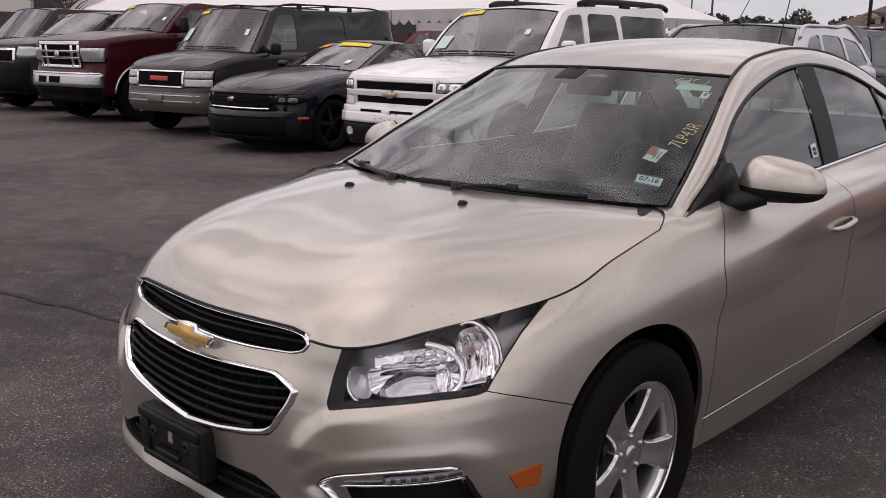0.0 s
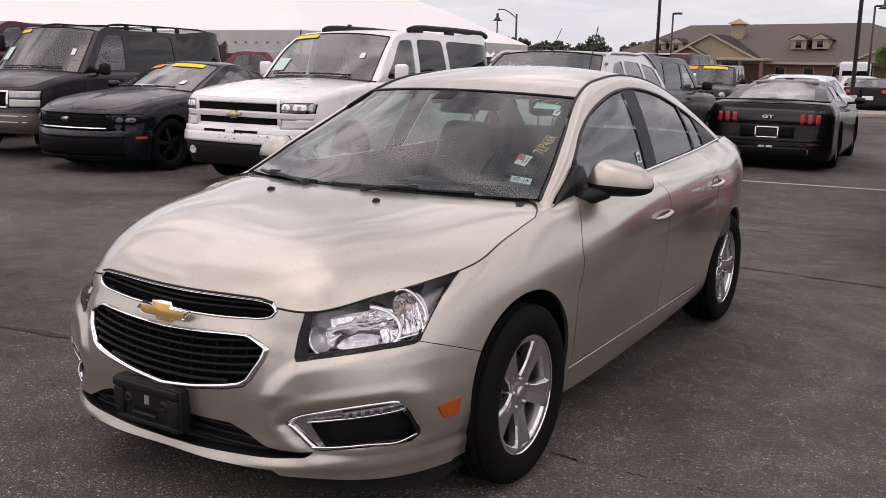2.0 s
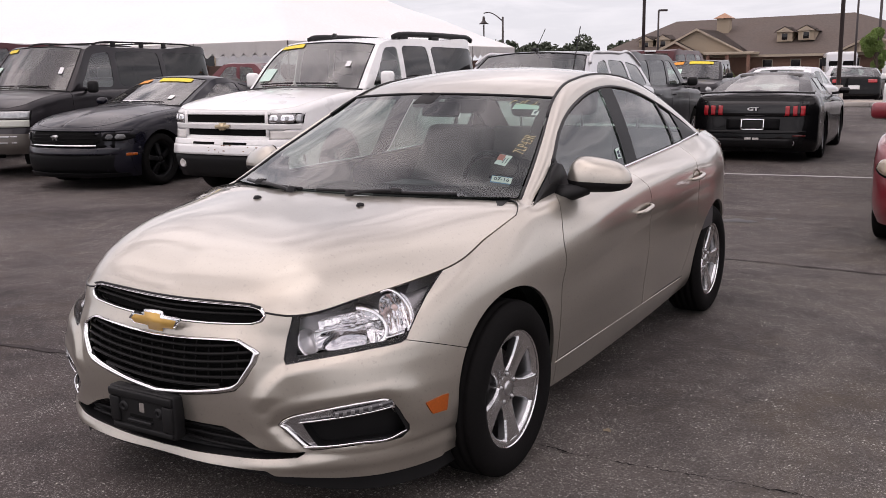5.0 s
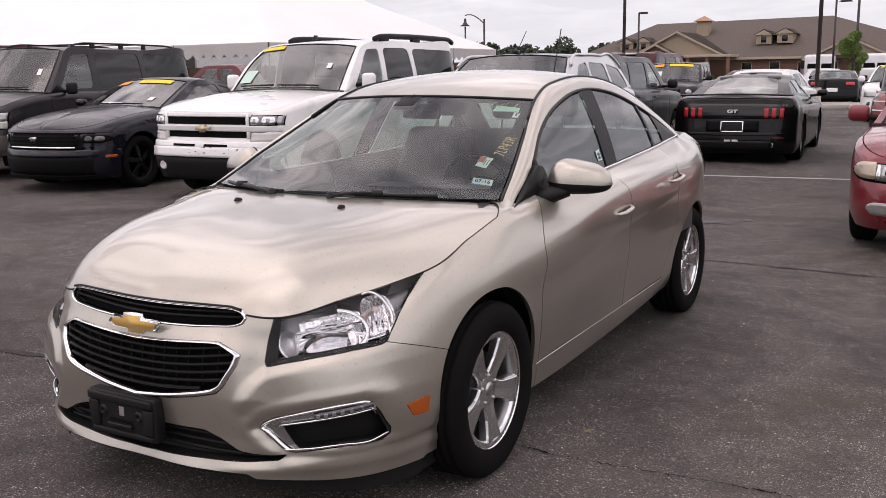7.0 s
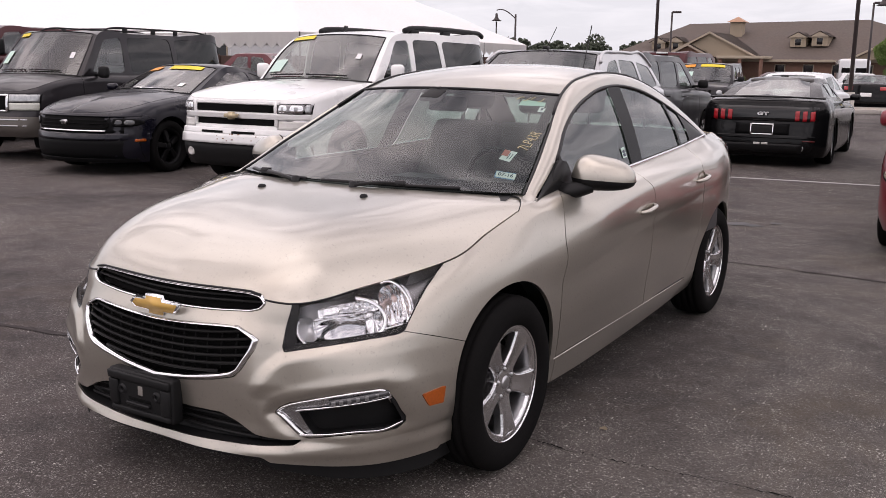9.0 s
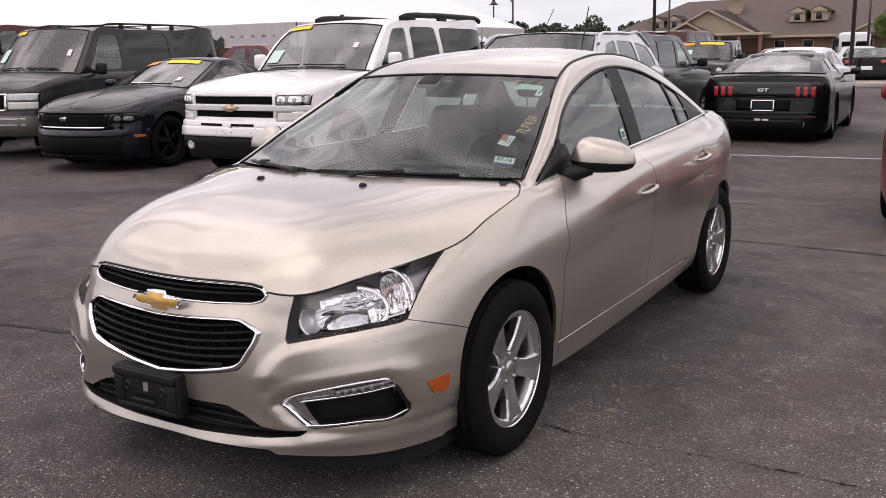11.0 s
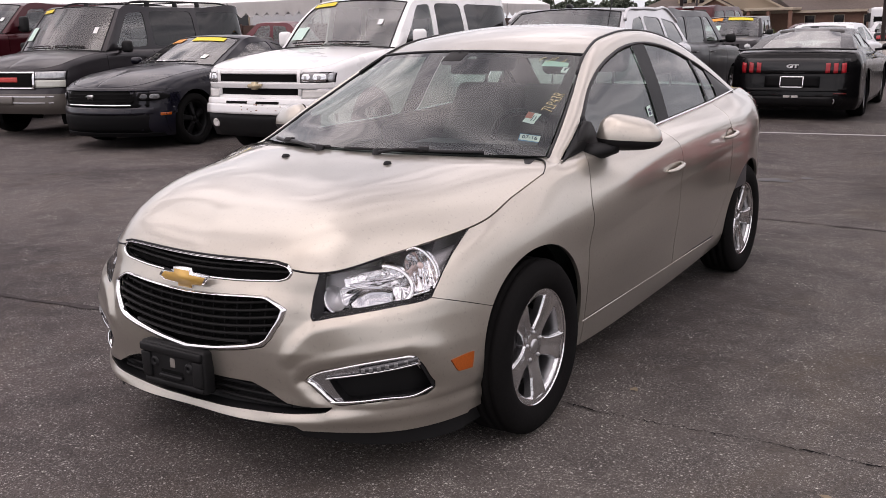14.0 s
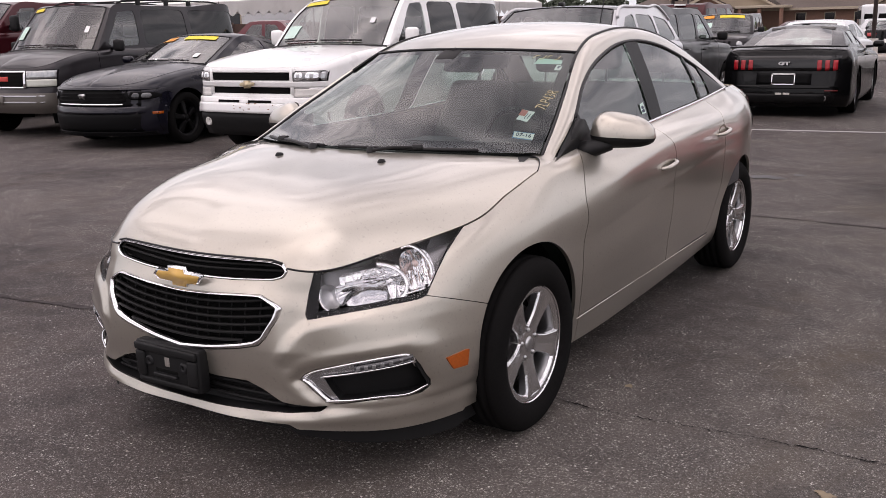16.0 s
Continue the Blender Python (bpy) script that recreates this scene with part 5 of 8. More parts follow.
def writing_on_glass(name, words, size, centre, along, up, material, parent, d, bold=0.0):
    """Letters bent onto the glass: centre, and the steps (u, v) that a metre along and up the line make."""
    bm = text_mesh(words, size, .0003, bold)
    for v in bm.verts:
        u_ = centre[0] + along[0] * v.co.x + up[0] * v.co.y
        v_ = centre[1] + along[1] * v.co.x + up[1] * v.co.y
        v.co = glass_point(u_, v_, d - v.co.z)
    return part(name, bm, material, parent, smooth=False)


DATE = ((.825, .190), (.925, .171), (.927, .125), (.830, .145))
date = on_glass("date_sticker", DATE, WHITE_CARD, windscreen, .004, "white date sticker with dark figures")
on_glass("sticker_border", ((.821, .196), (.930, .176), (.932, .120), (.826, .139)), mat("blue_border", (.10, .25, .45), .5), date, .0055)
writing_on_glass("sticker_figures", "07-16", .0265, (.877, .157), (1.25, -.24), (-.08, 1.42), INK, date, .002, .0003)
code = on_glass("code_label", ((.805, .295), (.823, .385), (.885, .365), (.865, .273)), WHITE_CARD, windscreen, .004, "white and red stock label")
on_glass("red_block", ((.808, .330), (.815, .384), (.850, .372), (.843, .320)), mat("faded_red", (.55, .16, .13), .6), code, .0025)
for k_ in range(3):
    f = .014 * k_
    on_glass("print_bar", ((.842 + f, .300 - f * .25), (.851 + f, .350 - f * .25), (.855 + f, .349 - f * .25), (.846 + f, .299 - f * .25)), INK, code, .0025)
tag = on_glass("white_tag", ((.893, .797), (.900, .858), (.938, .855), (.931, .797)), WHITE_CARD, windscreen, .004, "small white tag")
on_glass("print_bar", ((.908, .815), (.911, .845), (.924, .843), (.921, .813)), INK, tag, .0025)
on_glass("pale_tint_card", ((.76, .855), (.77, .925), (.955, .905), (.945, .865)), GREEN_CARD, windscreen, .004, "pale green tint strip")
writing_on_glass("chalk_writing", "7LP43R", .075, (.925, .478), (.165, .82), (-1.15, .35), CHALK, windscreen, -.0015, -.0016)

on_glass("white_tag", ((-.945, .815), (-.925, .845), (-.885, .835), (-.905, .805)), WHITE_CARD, windscreen, .004, "small white tag")
for c0, c1, h0 in (((.735, .905), (.775, .935), .018), ((.775, .905), (.815, .94), -.02), ((.825, .91), (.85, .945), .015), ((.875, .90), (.905, .94), -.015)):
    k_ = np.linspace(0, 1, 9)
    loop = [glass_point(c0[0] + (c1[0] - c0[0]) * q_, c0[1] + (c1[1] - c0[1]) * q_ + h0 * math.sin(math.pi * q_), -.002) for q_ in k_]
    part("chalk_stroke", tube(np.array(loop), .0014, 5), CHALK, windscreen, "yellow chalk scribble")
sticker_g = side_grid(np.linspace(-.026, .026, 6), .050, .302)
part("window_sticker", sheet(sticker_g + (.0005, 0, 0)), GREEN_CARD, sedan, "small pale sticker on the side window")
for lo_ in (.057, .074):
    part("print_bar", sheet(side_grid(np.linspace(-.016, .016, 4), lo_, .397 - lo_ - .008) + (.0016, 0, 0)), INK, sedan)

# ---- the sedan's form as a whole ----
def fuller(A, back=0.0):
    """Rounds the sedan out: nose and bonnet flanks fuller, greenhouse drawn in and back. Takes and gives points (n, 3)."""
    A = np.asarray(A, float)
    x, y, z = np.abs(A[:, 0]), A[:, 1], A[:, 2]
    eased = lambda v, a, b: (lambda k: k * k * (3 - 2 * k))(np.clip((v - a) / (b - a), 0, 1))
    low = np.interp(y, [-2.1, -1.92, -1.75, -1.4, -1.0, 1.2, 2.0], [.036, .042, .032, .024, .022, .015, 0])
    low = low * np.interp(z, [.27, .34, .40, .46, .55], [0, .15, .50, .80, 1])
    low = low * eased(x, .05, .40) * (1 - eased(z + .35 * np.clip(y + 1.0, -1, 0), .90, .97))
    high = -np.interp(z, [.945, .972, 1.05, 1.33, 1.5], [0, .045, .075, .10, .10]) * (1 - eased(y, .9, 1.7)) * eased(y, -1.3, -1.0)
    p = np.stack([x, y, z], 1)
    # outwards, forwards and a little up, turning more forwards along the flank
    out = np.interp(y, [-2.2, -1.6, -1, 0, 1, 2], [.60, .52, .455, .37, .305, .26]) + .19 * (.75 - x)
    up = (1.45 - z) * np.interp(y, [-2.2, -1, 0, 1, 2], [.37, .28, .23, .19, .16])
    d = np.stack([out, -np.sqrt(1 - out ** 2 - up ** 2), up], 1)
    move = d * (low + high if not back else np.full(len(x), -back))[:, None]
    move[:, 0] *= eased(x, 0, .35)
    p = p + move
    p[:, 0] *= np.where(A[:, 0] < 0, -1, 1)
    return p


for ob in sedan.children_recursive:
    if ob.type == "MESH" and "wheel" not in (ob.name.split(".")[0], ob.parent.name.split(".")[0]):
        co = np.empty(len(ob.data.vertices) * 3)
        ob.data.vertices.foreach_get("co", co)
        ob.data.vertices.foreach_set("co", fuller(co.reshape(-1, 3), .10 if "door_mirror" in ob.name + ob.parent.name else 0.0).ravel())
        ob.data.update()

# ---- other vehicles: one builder, set by each one's sizes ----
CABIN = mat("dark_cabin", (.03, .029, .028), .8, vary=.1)
YELLOW_CARD = mat("yellow_banner", (.80, .62, .03), .55, vary=.06)
ORANGE_CARD = mat("orange_banner", (.78, .30, .03), .55, vary=.06)
CLEAR_LAMP = mat("clear_lamp", (.46, .475, .48), .10, .55, vary=.35, grain=24, coat=1.0)
DARK_LAMP = mat("smoked_lamp", (.03, .03, .033), .10, .3, vary=.2, grain=60, coat=1.0)
BLACK_RIM = mat("black_rim", (.006, .006, .0065), .4, .0, spec=.12, vary=.05)


def plain_wheel(parent, M, R, r, w, rim_mat, spokes=5, label=""):
    wheel = part("wheel", moved(lathe([(r * .9, -w * .42), (r * .86, w * .1), (r * .93, w * .32), (r * 1.02, w * .40), (r * 1.03, w * .36)], 40), M), rim_mat, parent, label)
    part("tyre", moved(tyre_mesh(R, r, w, False), M), RUBBER, wheel)
    for k_ in range(spokes):
        part("spoke", moved(spoke(.05, r * .97, r * .12, r * .20, w * .22, w * .34, 360 / spokes * k_ + 8), M), rim_mat, wheel)
    part("hub_cap", moved(lathe([(.0005, .012), (.03, .008), (.055, -.012), (.07, -.03)], 20), M @ pose(w * .32, 0, 0)), rim_mat, wheel)
    part("brake_drum", moved(lathe([(.0005, -.02), (r * .9, -.02), (r * .9, -.05)], 28), M), DARK, wheel)


def vehicle(name, label, m, s, category="car", group="parked vehicles"):
    """A car, van or truck that faces -y with its nose at y = 0. s: its sizes."""
    car = thing(name, label, category, m, group)
    L, w, H = s["L"], s["W"] / 2, s["H"]
    fo, wb, R = s["fo"], s["wb"], s["R"]
    bow, zc, paint_m = s.get("bow", .12), s.get("zc", .24), s["paint"]
    yc, hc, hf = s["yc"], s["hc"], s["hf"]
    ys, yr, yb = s["ys"], s["yr"], s["yb"]
    belt_f, belt_r, tail_z = s.get("belt_f", hc + .02), s.get("belt_r", hc + .05), s["tail_z"]
    xt = s.get("xt", .80) * w
    plan = np.array([(0, 0), (.5 * w, bow * .22), (.80 * w, bow * .70), (.955 * w, bow + .14), (w * .995, max(fo - .45, bow + .3)), (w, fo), (w, fo + .5), (w, fo + wb * .5), (w, fo + wb - .5),
                     (w, fo + wb), (w * .99, L - .50), (.95 * w, L - .16), (.80 * w, L - .04), (.45 * w, L - .005), (0, L)])
    ey = poly_curve([-.5, 0, yc * .45, yc, yc + .35, (yc + yb) / 2, yb, L, L + .5], [hf, hf, hf + (hc - hf) * .62, hc, belt_f, (belt_f + belt_r) / 2, belt_r, tail_z, tail_z])
    edge = ey(plan[:, 1])
    fr, re = np.exp(-plan[:, 1] / .25), np.exp(-(L - plan[:, 1]) / .25)
    bump = s.get("bump", .58)
    rake = s.get("rake", .10)
    levels = []
    for z, dx, df, dr in ((np.full(15, zc), -.05, .07, .06), (np.full(15, zc + .10), -.012, .0, .0), (np.full(15, bump), .0, .0, .0), (bump + (edge - bump) * .30, .0, s.get("step", .03), .03),
                          (bump + (edge - bump) * .72, -.012, rake * .6, .06), (edge - .03, -.035 - .4 * (s.get("inset", .075) - .075), rake * .85, .09), (edge, -s.get("inset", .075), rake, .12)):
        k_ = np.where(plan[:, 0] > .01, 1, 0)
        levels.append(np.stack([np.maximum(plan[:, 0] + dx * k_ * np.minimum(1, plan[:, 0] / (.5 * w)), 0), plan[:, 1] + df * fr - dr * re, z], 1))
    A = np.array(levels)
    st = knots(A.transpose(1, 0, 2))
    us = even(st, 8)
    grid = loft(A, us, np.linspace(0, 1, 31), mirror=True)
    body = sheet(grid)
    aR = R + s.get("arch", .055)
    af = lambda P: np.hypot(P[:, 1] - fo, P[:, 2] - R) - aR
    ar = lambda P: np.hypot(P[:, 1] - fo - wb, P[:, 2] - R) - aR
    cut(body, af); cut(body, ar)
    drop(body, lambda P: (af(P) < 0) | (ar(P) < 0))
    gaps = s.get("doors", ())
    gl = []
    for g0 in gaps:
        gl.append(lambda P, g0=g0: P[:, 1] - g0)
    bz = lambda P: P[:, 2] - s.get("bumper_top", bump + .02)
    for f in gl:
        cut(body, lambda P: f(P) - .004); cut(body, lambda P: f(P) + .004)
    fence = fo - aR * .98
    bf = lambda P: np.where(P[:, 1] < fo, bz(P), 1.0)
    if s.get("bumper_mat"):
        cut(body, bf)
        fb = pick(body, lambda P: (bf(P) < 0))
        drop(body, lambda P: (bf(P) < 0))
        part("front_bumper", flange(both(fb), .05), s["bumper_mat"], car)
    if len(gaps) >= 2:
        sill_z = zc + .14
        cut(body, lambda P: P[:, 2] - sill_z)
        for a_, b_ in zip(gaps[:-1], gaps[1:]):
            dm = pick(body, lambda P: (P[:, 1] > a_ + .004) & (P[:, 1] < b_ - .004) & (P[:, 2] > sill_z) & (ar(P) > 0))
            drop(body, lambda P: (P[:, 1] > a_ + .003) & (P[:, 1] < b_ - .003) & (P[:, 2] > sill_z))
            for sd in (1, -1):
                d_ = part("door", flange(dm.copy() if sd == 1 else mirrored(dm), .02), paint_m, car)
                hy = b_ - .16
                hz = float(ey(np.array([hy]))[0]) - .13
                part("door_handle", tube([(sd * (w - .005), hy - .09, hz), (sd * (w + .022), hy - .05, hz), (sd * (w + .022), hy + .05, hz), (sd * (w - .005), hy + .09, hz)], .012, 6), s.get("handle_mat", paint_m), d_)
            dm.free()
        drop(body, lambda P: np.any(np.stack([np.abs(f(P)) < .0035 for f in gl]), axis=0) & (P[:, 2] > sill_z))
    part("body", flange(both(body), .03), paint_m, car)
    # bonnet
    bu = us[us <= np.interp(yc, plan[:, 1][:8] + np.arange(8) * 1e-6, st[:8])]
    E = grid[:len(bu), -1]
    sy_ = np.array((0, .03, .10, .24, .45, .72, 1.0)) * (yc - .10 - rake) + rake
    S = curve([(0, y_, z_ + s.get("crown", .05) * (1 - math.exp(-(y_ - rake) / .16))) for y_, z_ in zip(sy_, np.concatenate([edge[:1], ey(sy_[1:])]))], bu / bu[-1])
    q = np.linspace(.012, 1, 17)[None]
    B = E[:, None] + (S - E)[:, None] * q[..., None]
    B[..., 2] = E[:, None, 2] + (S - E)[:, None, 2] * (1 - (1 - q) ** 2.0)
    part("bonnet", flange(both(sheet(B)), .02), s.get("bonnet_mat", paint_m), car)
    # tail top for a car with a boot
    if s.get("boot"):
        k0 = int(np.searchsorted(us, np.interp(yb - .02, plan[:, 1][7:] + np.arange(8) * 1e-6, st[7:])))
        E2 = grid[k0:, -1]
        S2 = curve([(0, yb - .05, belt_r + .03), (0, (yb + L) / 2, (belt_r + tail_z) / 2 + .06), (0, L - .14, tail_z)], np.linspace(0, 1, len(E2)))
        B2 = E2[:, None] + (S2 - E2)[:, None] * np.linspace(0, 1, 12)[None, :, None]
        part("boot_lid", both(sheet(B2)), paint_m, car)
    # greenhouse
    ex = lambda y: np.interp(y, grid[:, -1, 1][grid[:, -1, 1] > yc - .3][: -1], grid[:, -1, 0][grid[:, -1, 1] > yc - .3][: -1])
    ez = lambda y: ey(np.atleast_1d(y))
    ridge = s.get("ridge", .045)
    Hr = H - ridge
    hd = s.get("header", 0.0)
    T = [(ex(yc), yc, hc), (ex(yc) * .35 + xt * .65 + .02, yc * .36 + ys * .64, hc * .36 + Hr * .64 - .01), (xt + .01, ys, Hr - .035 - hd), (xt + .015, ys + (yr - ys) * .25, Hr), (xt + .015, ys + (yr - ys) * .6, Hr), (xt, yr, Hr - .03),
         (xt * .5 + ex(yb) * .5 + .01, yr * .45 + yb * .55, Hr * .45 + belt_r * .55 + .02), (ex(yb), yb, belt_r)]
    tt = knots(np.array(T)[:, None])
    tk = even(tt, 10)
    line = curve(T, tk, tt)
    ysd = np.linspace(yc + .02, yb - .01, 90)
    order = np.argsort(line[:, 1])
    top = np.stack([np.interp(ysd, line[order, 1], line[order, 0]), ysd, np.interp(ysd, line[order, 1], line[order, 2])], 1)
    bot = np.stack([ex(ysd), ysd, ez(ysd)], 1)
    v_ = np.linspace(0, 1, 17)[None, :, None]
    sg = bot[:, None] + (top - bot)[:, None] * v_
    sg[..., 0] += .015 * np.sin(np.pi * v_[..., 0])
    side_sheet = sheet(sg)
    polys = [outline(pg, 5, .14) for pg in s["windows"]]
    for pg in polys:
        cut(side_sheet, lambda P: inside(pg, P[:, [1, 2]]))
    panes = [pick(side_sheet, lambda P: inside(pg, P[:, [1, 2]]) < 0) for pg in polys]
    drop(side_sheet, lambda P: np.any(np.stack([inside(pg, P[:, [1, 2]]) < 0 for pg in polys]), axis=0))
    for sd in (1, -1):
        part("side_frame", flange(side_sheet.copy() if sd == 1 else mirrored(side_sheet), .02), s.get("pillar_mat", paint_m), car)
        for i, pn in enumerate(panes):
            pm = s.get("rear_glass", SIDE_GLASS) if i else s.get("front_glass", OTHER_SCREEN)
            b_ = pn.copy()
            for v in b_.verts:
                v.co.x -= .008
            part("side_window", b_ if sd == 1 else mirrored(b_), pm, car)
    for pn in panes:
        pn.free()
    side_sheet.free()
    uu = np.linspace(-1, 1, 25)
    au = np.abs(uu)[:, None]

    def across(E_, M_, p=2.3):
        return np.stack([uu[:, None] * E_[None, :, 0], M_[None, :, 1] + au ** p * (E_ - M_)[None, :, 1], M_[None, :, 2] + au ** p * (E_ - M_)[None, :, 2]], -1)

    fb_ = s.get("screen_bow", .10)
    es = curve(T[:3], np.linspace(0, 1, 13))
    ms = np.stack([np.zeros(13), np.linspace(yc - fb_, ys - fb_ * .55, 13), np.interp(np.linspace(0, 1, 13), [0, .5, 1], [hc + .03, (hc + Hr - hd) / 2 + .03, Hr + ridge * .4 - hd])], 1)
    sgd = across(es, ms)
    screen = part("windscreen", sheet(sgd[1:-1]), s.get("screen_glass", OTHER_SCREEN), car)
    for cols in (sgd[:2], sgd[-2:]):
        part("front_pillar", sheet(cols), s.get("pillar_mat", paint_m), car)
    part("screen_seal", tube(np.concatenate([sgd[1], sgd[1:-1, -1], sgd[-2][::-1]]), .010, 6), SATIN_BLACK, screen)
    part("cowl", tube(sgd[:, 0] + (0, -.02, -.005), .025, 6), BLACK_PLASTIC, screen)
    for u0, u1, lean in ((-.05, .62, 0), (-.75, -.12, 0)):
        k_ = np.linspace(u0, u1, 10)
        P_ = np.stack([k_ * es[1, 0], ms[1, 1] + np.abs(k_) ** 2.3 * (es[1, 1] - ms[1, 1]) - .02, ms[1, 2] + np.abs(k_) ** 2.3 * (es[1, 2] - ms[1, 2]) + .012], 1)
        part("wiper", tube(P_, .010, 5), SATIN_BLACK, screen)
    nr = 20
    i2, i5 = tt[2], tt[5]
    er = curve(T, np.linspace(i2, i5, nr), tt)
    mr = np.stack([np.zeros(nr), np.linspace(ys - fb_ * .55, yr + .06, nr), H - ridge * .6 * (np.linspace(-1, 1, nr)) ** 4 - hd * np.exp(-np.linspace(0, 7, nr))], 1)
    part("roof", sheet(across(er, mr, 2.6)), s.get("roof_mat", paint_m), car)
    e3 = curve(T, np.linspace(tt[5], tt[7], 9), tt)
    m3 = np.stack([np.zeros(9), np.linspace(yr + .06, yb + .06, 9), np.linspace(H - ridge * .6, belt_r + .02, 9)], 1)
    rg = across(e3, m3)
    part("rear_window", sheet(rg[3:-3, 1:]), s.get("rear_glass", SIDE_GLASS), car)
    for cols in (rg[:4], rg[-4:]):
        part("rear_pillar", sheet(cols), paint_m, car)
    part("rear_header", sheet(rg[3:-3, :2]), paint_m, car)
    # inside
    part("cabin", block(-w * .86, w * .86, yc + .1, min(yb, L - .25), zc + .1, hc - .12, .04), CABIN, car)
    part("dashboard", block(-w * .84, w * .84, yc - .02, yc + .35, hc - .2, hc - .02, .04, 2), DASH, car)
    for sx in (-.38, .38):
        st_ = part("seat", moved(block(-.25, .25, -.07, .07, 0, .62, .06, 2), pose(sx, ys + .70, min(hc, H - .34) - .44, -12)), SEAT, car)
        part("headrest", moved(block(-.13, .13, -.05, .05, 0, .18, .04, 2), pose(sx, ys + .84, min(hc, H - .34) + .20, -10)), SEAT, st_)
    # mirrors
    if s.get("mirrors", True):
        mz, my = belt_f + s.get("mirror_up", .10), yc + s.get("mirror_back", .30)
        for sd in (1, -1):
            mir = part("door_mirror", block(sd * (w + .10) - .09, sd * (w + .10) + .09, my - .06, my + .05, mz - s.get("mirror_h", .075), mz + s.get("mirror_h", .075), .045, 3), s.get("mirror_mat", paint_m), car)
            part("mirror_arm", tube([(sd * (w - .10), my + .03, mz - .05), (sd * (w + .06), my, mz - .03)], .025, 6), BLACK_PLASTIC, mir)
    # wheels and the dark under-side
    for sd in (1, -1):
        for wy in (fo, fo + wb):
            M = pose(sd * (w - s.get("tyre_w", .22) * .55), wy, R, 0, 0, 0 if sd == 1 else 180)
            plain_wheel(car, M, R, s.get("rim", .22), s.get("tyre_w", .22), s.get("rim_mat", ALLOY), s.get("spokes", 5))
            wl_ = pick(lathe([(aR + .02, -.28), (aR + .012, .0)], 32), lambda P: P[:, 2] > -R * .5)
            part("wheel_well", moved(wl_, pose(sd * (w - .08), wy, R, 0, 0, 0 if sd == 1 else 180)), DARK, car)
    part("under_body", block(-w * .62, w * .62, .35, L - .3, zc - .02, zc + .3, .04), DARK, car)

    def on_screen(name_, u0, u1, v0, v1, material, lab=""):
        a_, b_ = np.linspace(u0, u1, 8), np.linspace(v0, v1, 4)
        E_ = curve(T[:3], b_)
        M_ = np.stack([np.zeros(4), np.interp(b_, np.linspace(0, 1, 13), ms[:, 1]), np.interp(b_, np.linspace(0, 1, 13), ms[:, 2])], 1)
        aa = np.abs(a_)[:, None] ** 2.3
        g_ = np.stack([a_[:, None] * E_[None, :, 0], M_[None, :, 1] + aa * (E_ - M_)[None, :, 1] - .012, M_[None, :, 2] + aa * (E_ - M_)[None, :, 2] + .006], -1)
        return part(name_, sheet(g_), material, screen, lab)

    car_info = dict(thing=car, w=w, screen=screen, on_screen=on_screen, grid=grid, line=line, T=T, body_mat=paint_m)
    return car_info


def face(info, name, x0, x1, z0, z1, material, depth=.03, proud=.012, r=.01, label="", parent=None, tilt=0.0, ends=(0.0, 0.0)):
    """A panel on the nose: a plate that follows the bow of the front; ends: how much of its length is rounded off towards the middle and outwards."""
    g = info["grid"]
    n = 13
    F = g[g[..., 1] < 1.2].reshape(-1, 3)
    xs = np.linspace(x0, x1, n)

    def at(x, z):
        d = (F[:, 0] - abs(x)) ** 2 + (F[:, 2] - z) ** 2
        i = np.argpartition(d, 5)[:5]
        k_ = 1 / (d[i] + 1e-5)
        return (F[i, 1] * k_).sum() / k_.sum()

    zs = np.linspace(z0, z1, 5)
    zm = (z0 + z1) / 2
    share = np.abs(xs) - np.abs(xs).min()
    share /= share.max()

    def high(u):
        q = 1.0
        for w, e in ((u, ends[0]), (1 - u, ends[1])):
            if e and w < e:
                q = min(q, max(.30, (1 - (1 - w / e) ** 2.6) ** .5))
        return q

    G_ = np.array([[(x, at(x, z + tilt * (x - x0)) - proud, zm + (z - zm) * high(u) + tilt * (x - x0)) for z in zs] for x, u in zip(xs, share)])
    back = G_.copy(); back[..., 1] += depth
    bm = joined(sheet(G_), sheet(back))
    bmesh.ops.bridge_loops(bm, edges=[e for e in bm.edges if e.is_boundary])
    return part(name, bm, material, parent or info["thing"], label)

# ---- the vehicles of the lot ----
WHITE_PAINT = paint("white_paint", (.82, .82, .81), 0, .3)
BLACK_PAINT = paint("black_paint", (.004, .004, .0045), .0, .25, coat=.30, spec=.12)
NAVY_BLACK = paint("navy_black_paint", (.006, .006, .012), .1, .3, coat=.5, spec=.2)
GREY_PAINT = paint("dark_grey_paint", (.021, .0185, .0215), .35, .4, coat=.45, spec=.25)
MAROON_PAINT = paint("maroon_paint", (.052, .0045, .0080), .3, .33, coat=.35, spec=.25)
RED_PAINT = paint("red_paint", (.19, .011, .020), .25, .3)
DARK_RED_PAINT = paint("dark_red_paint", (.11, .012, .018), .25, .35, coat=.5)
SILVER_PAINT = paint("silver_paint", (.50, .50, .51), .7, .33)
PEWTER = paint("pewter_cladding", (.125, .112, .100), .45, .45, coat=.25)
PLAIN_WHITE = paint("far_white_paint", (.68, .69, .70), 0, .35)


def win(y0b, y0t, y1b, y1t, zb0, zb1, zt0, zt1):
    return [(y0b, zb0), (y1b, zb1), (y1t, zt1), (y0t, zt0)]


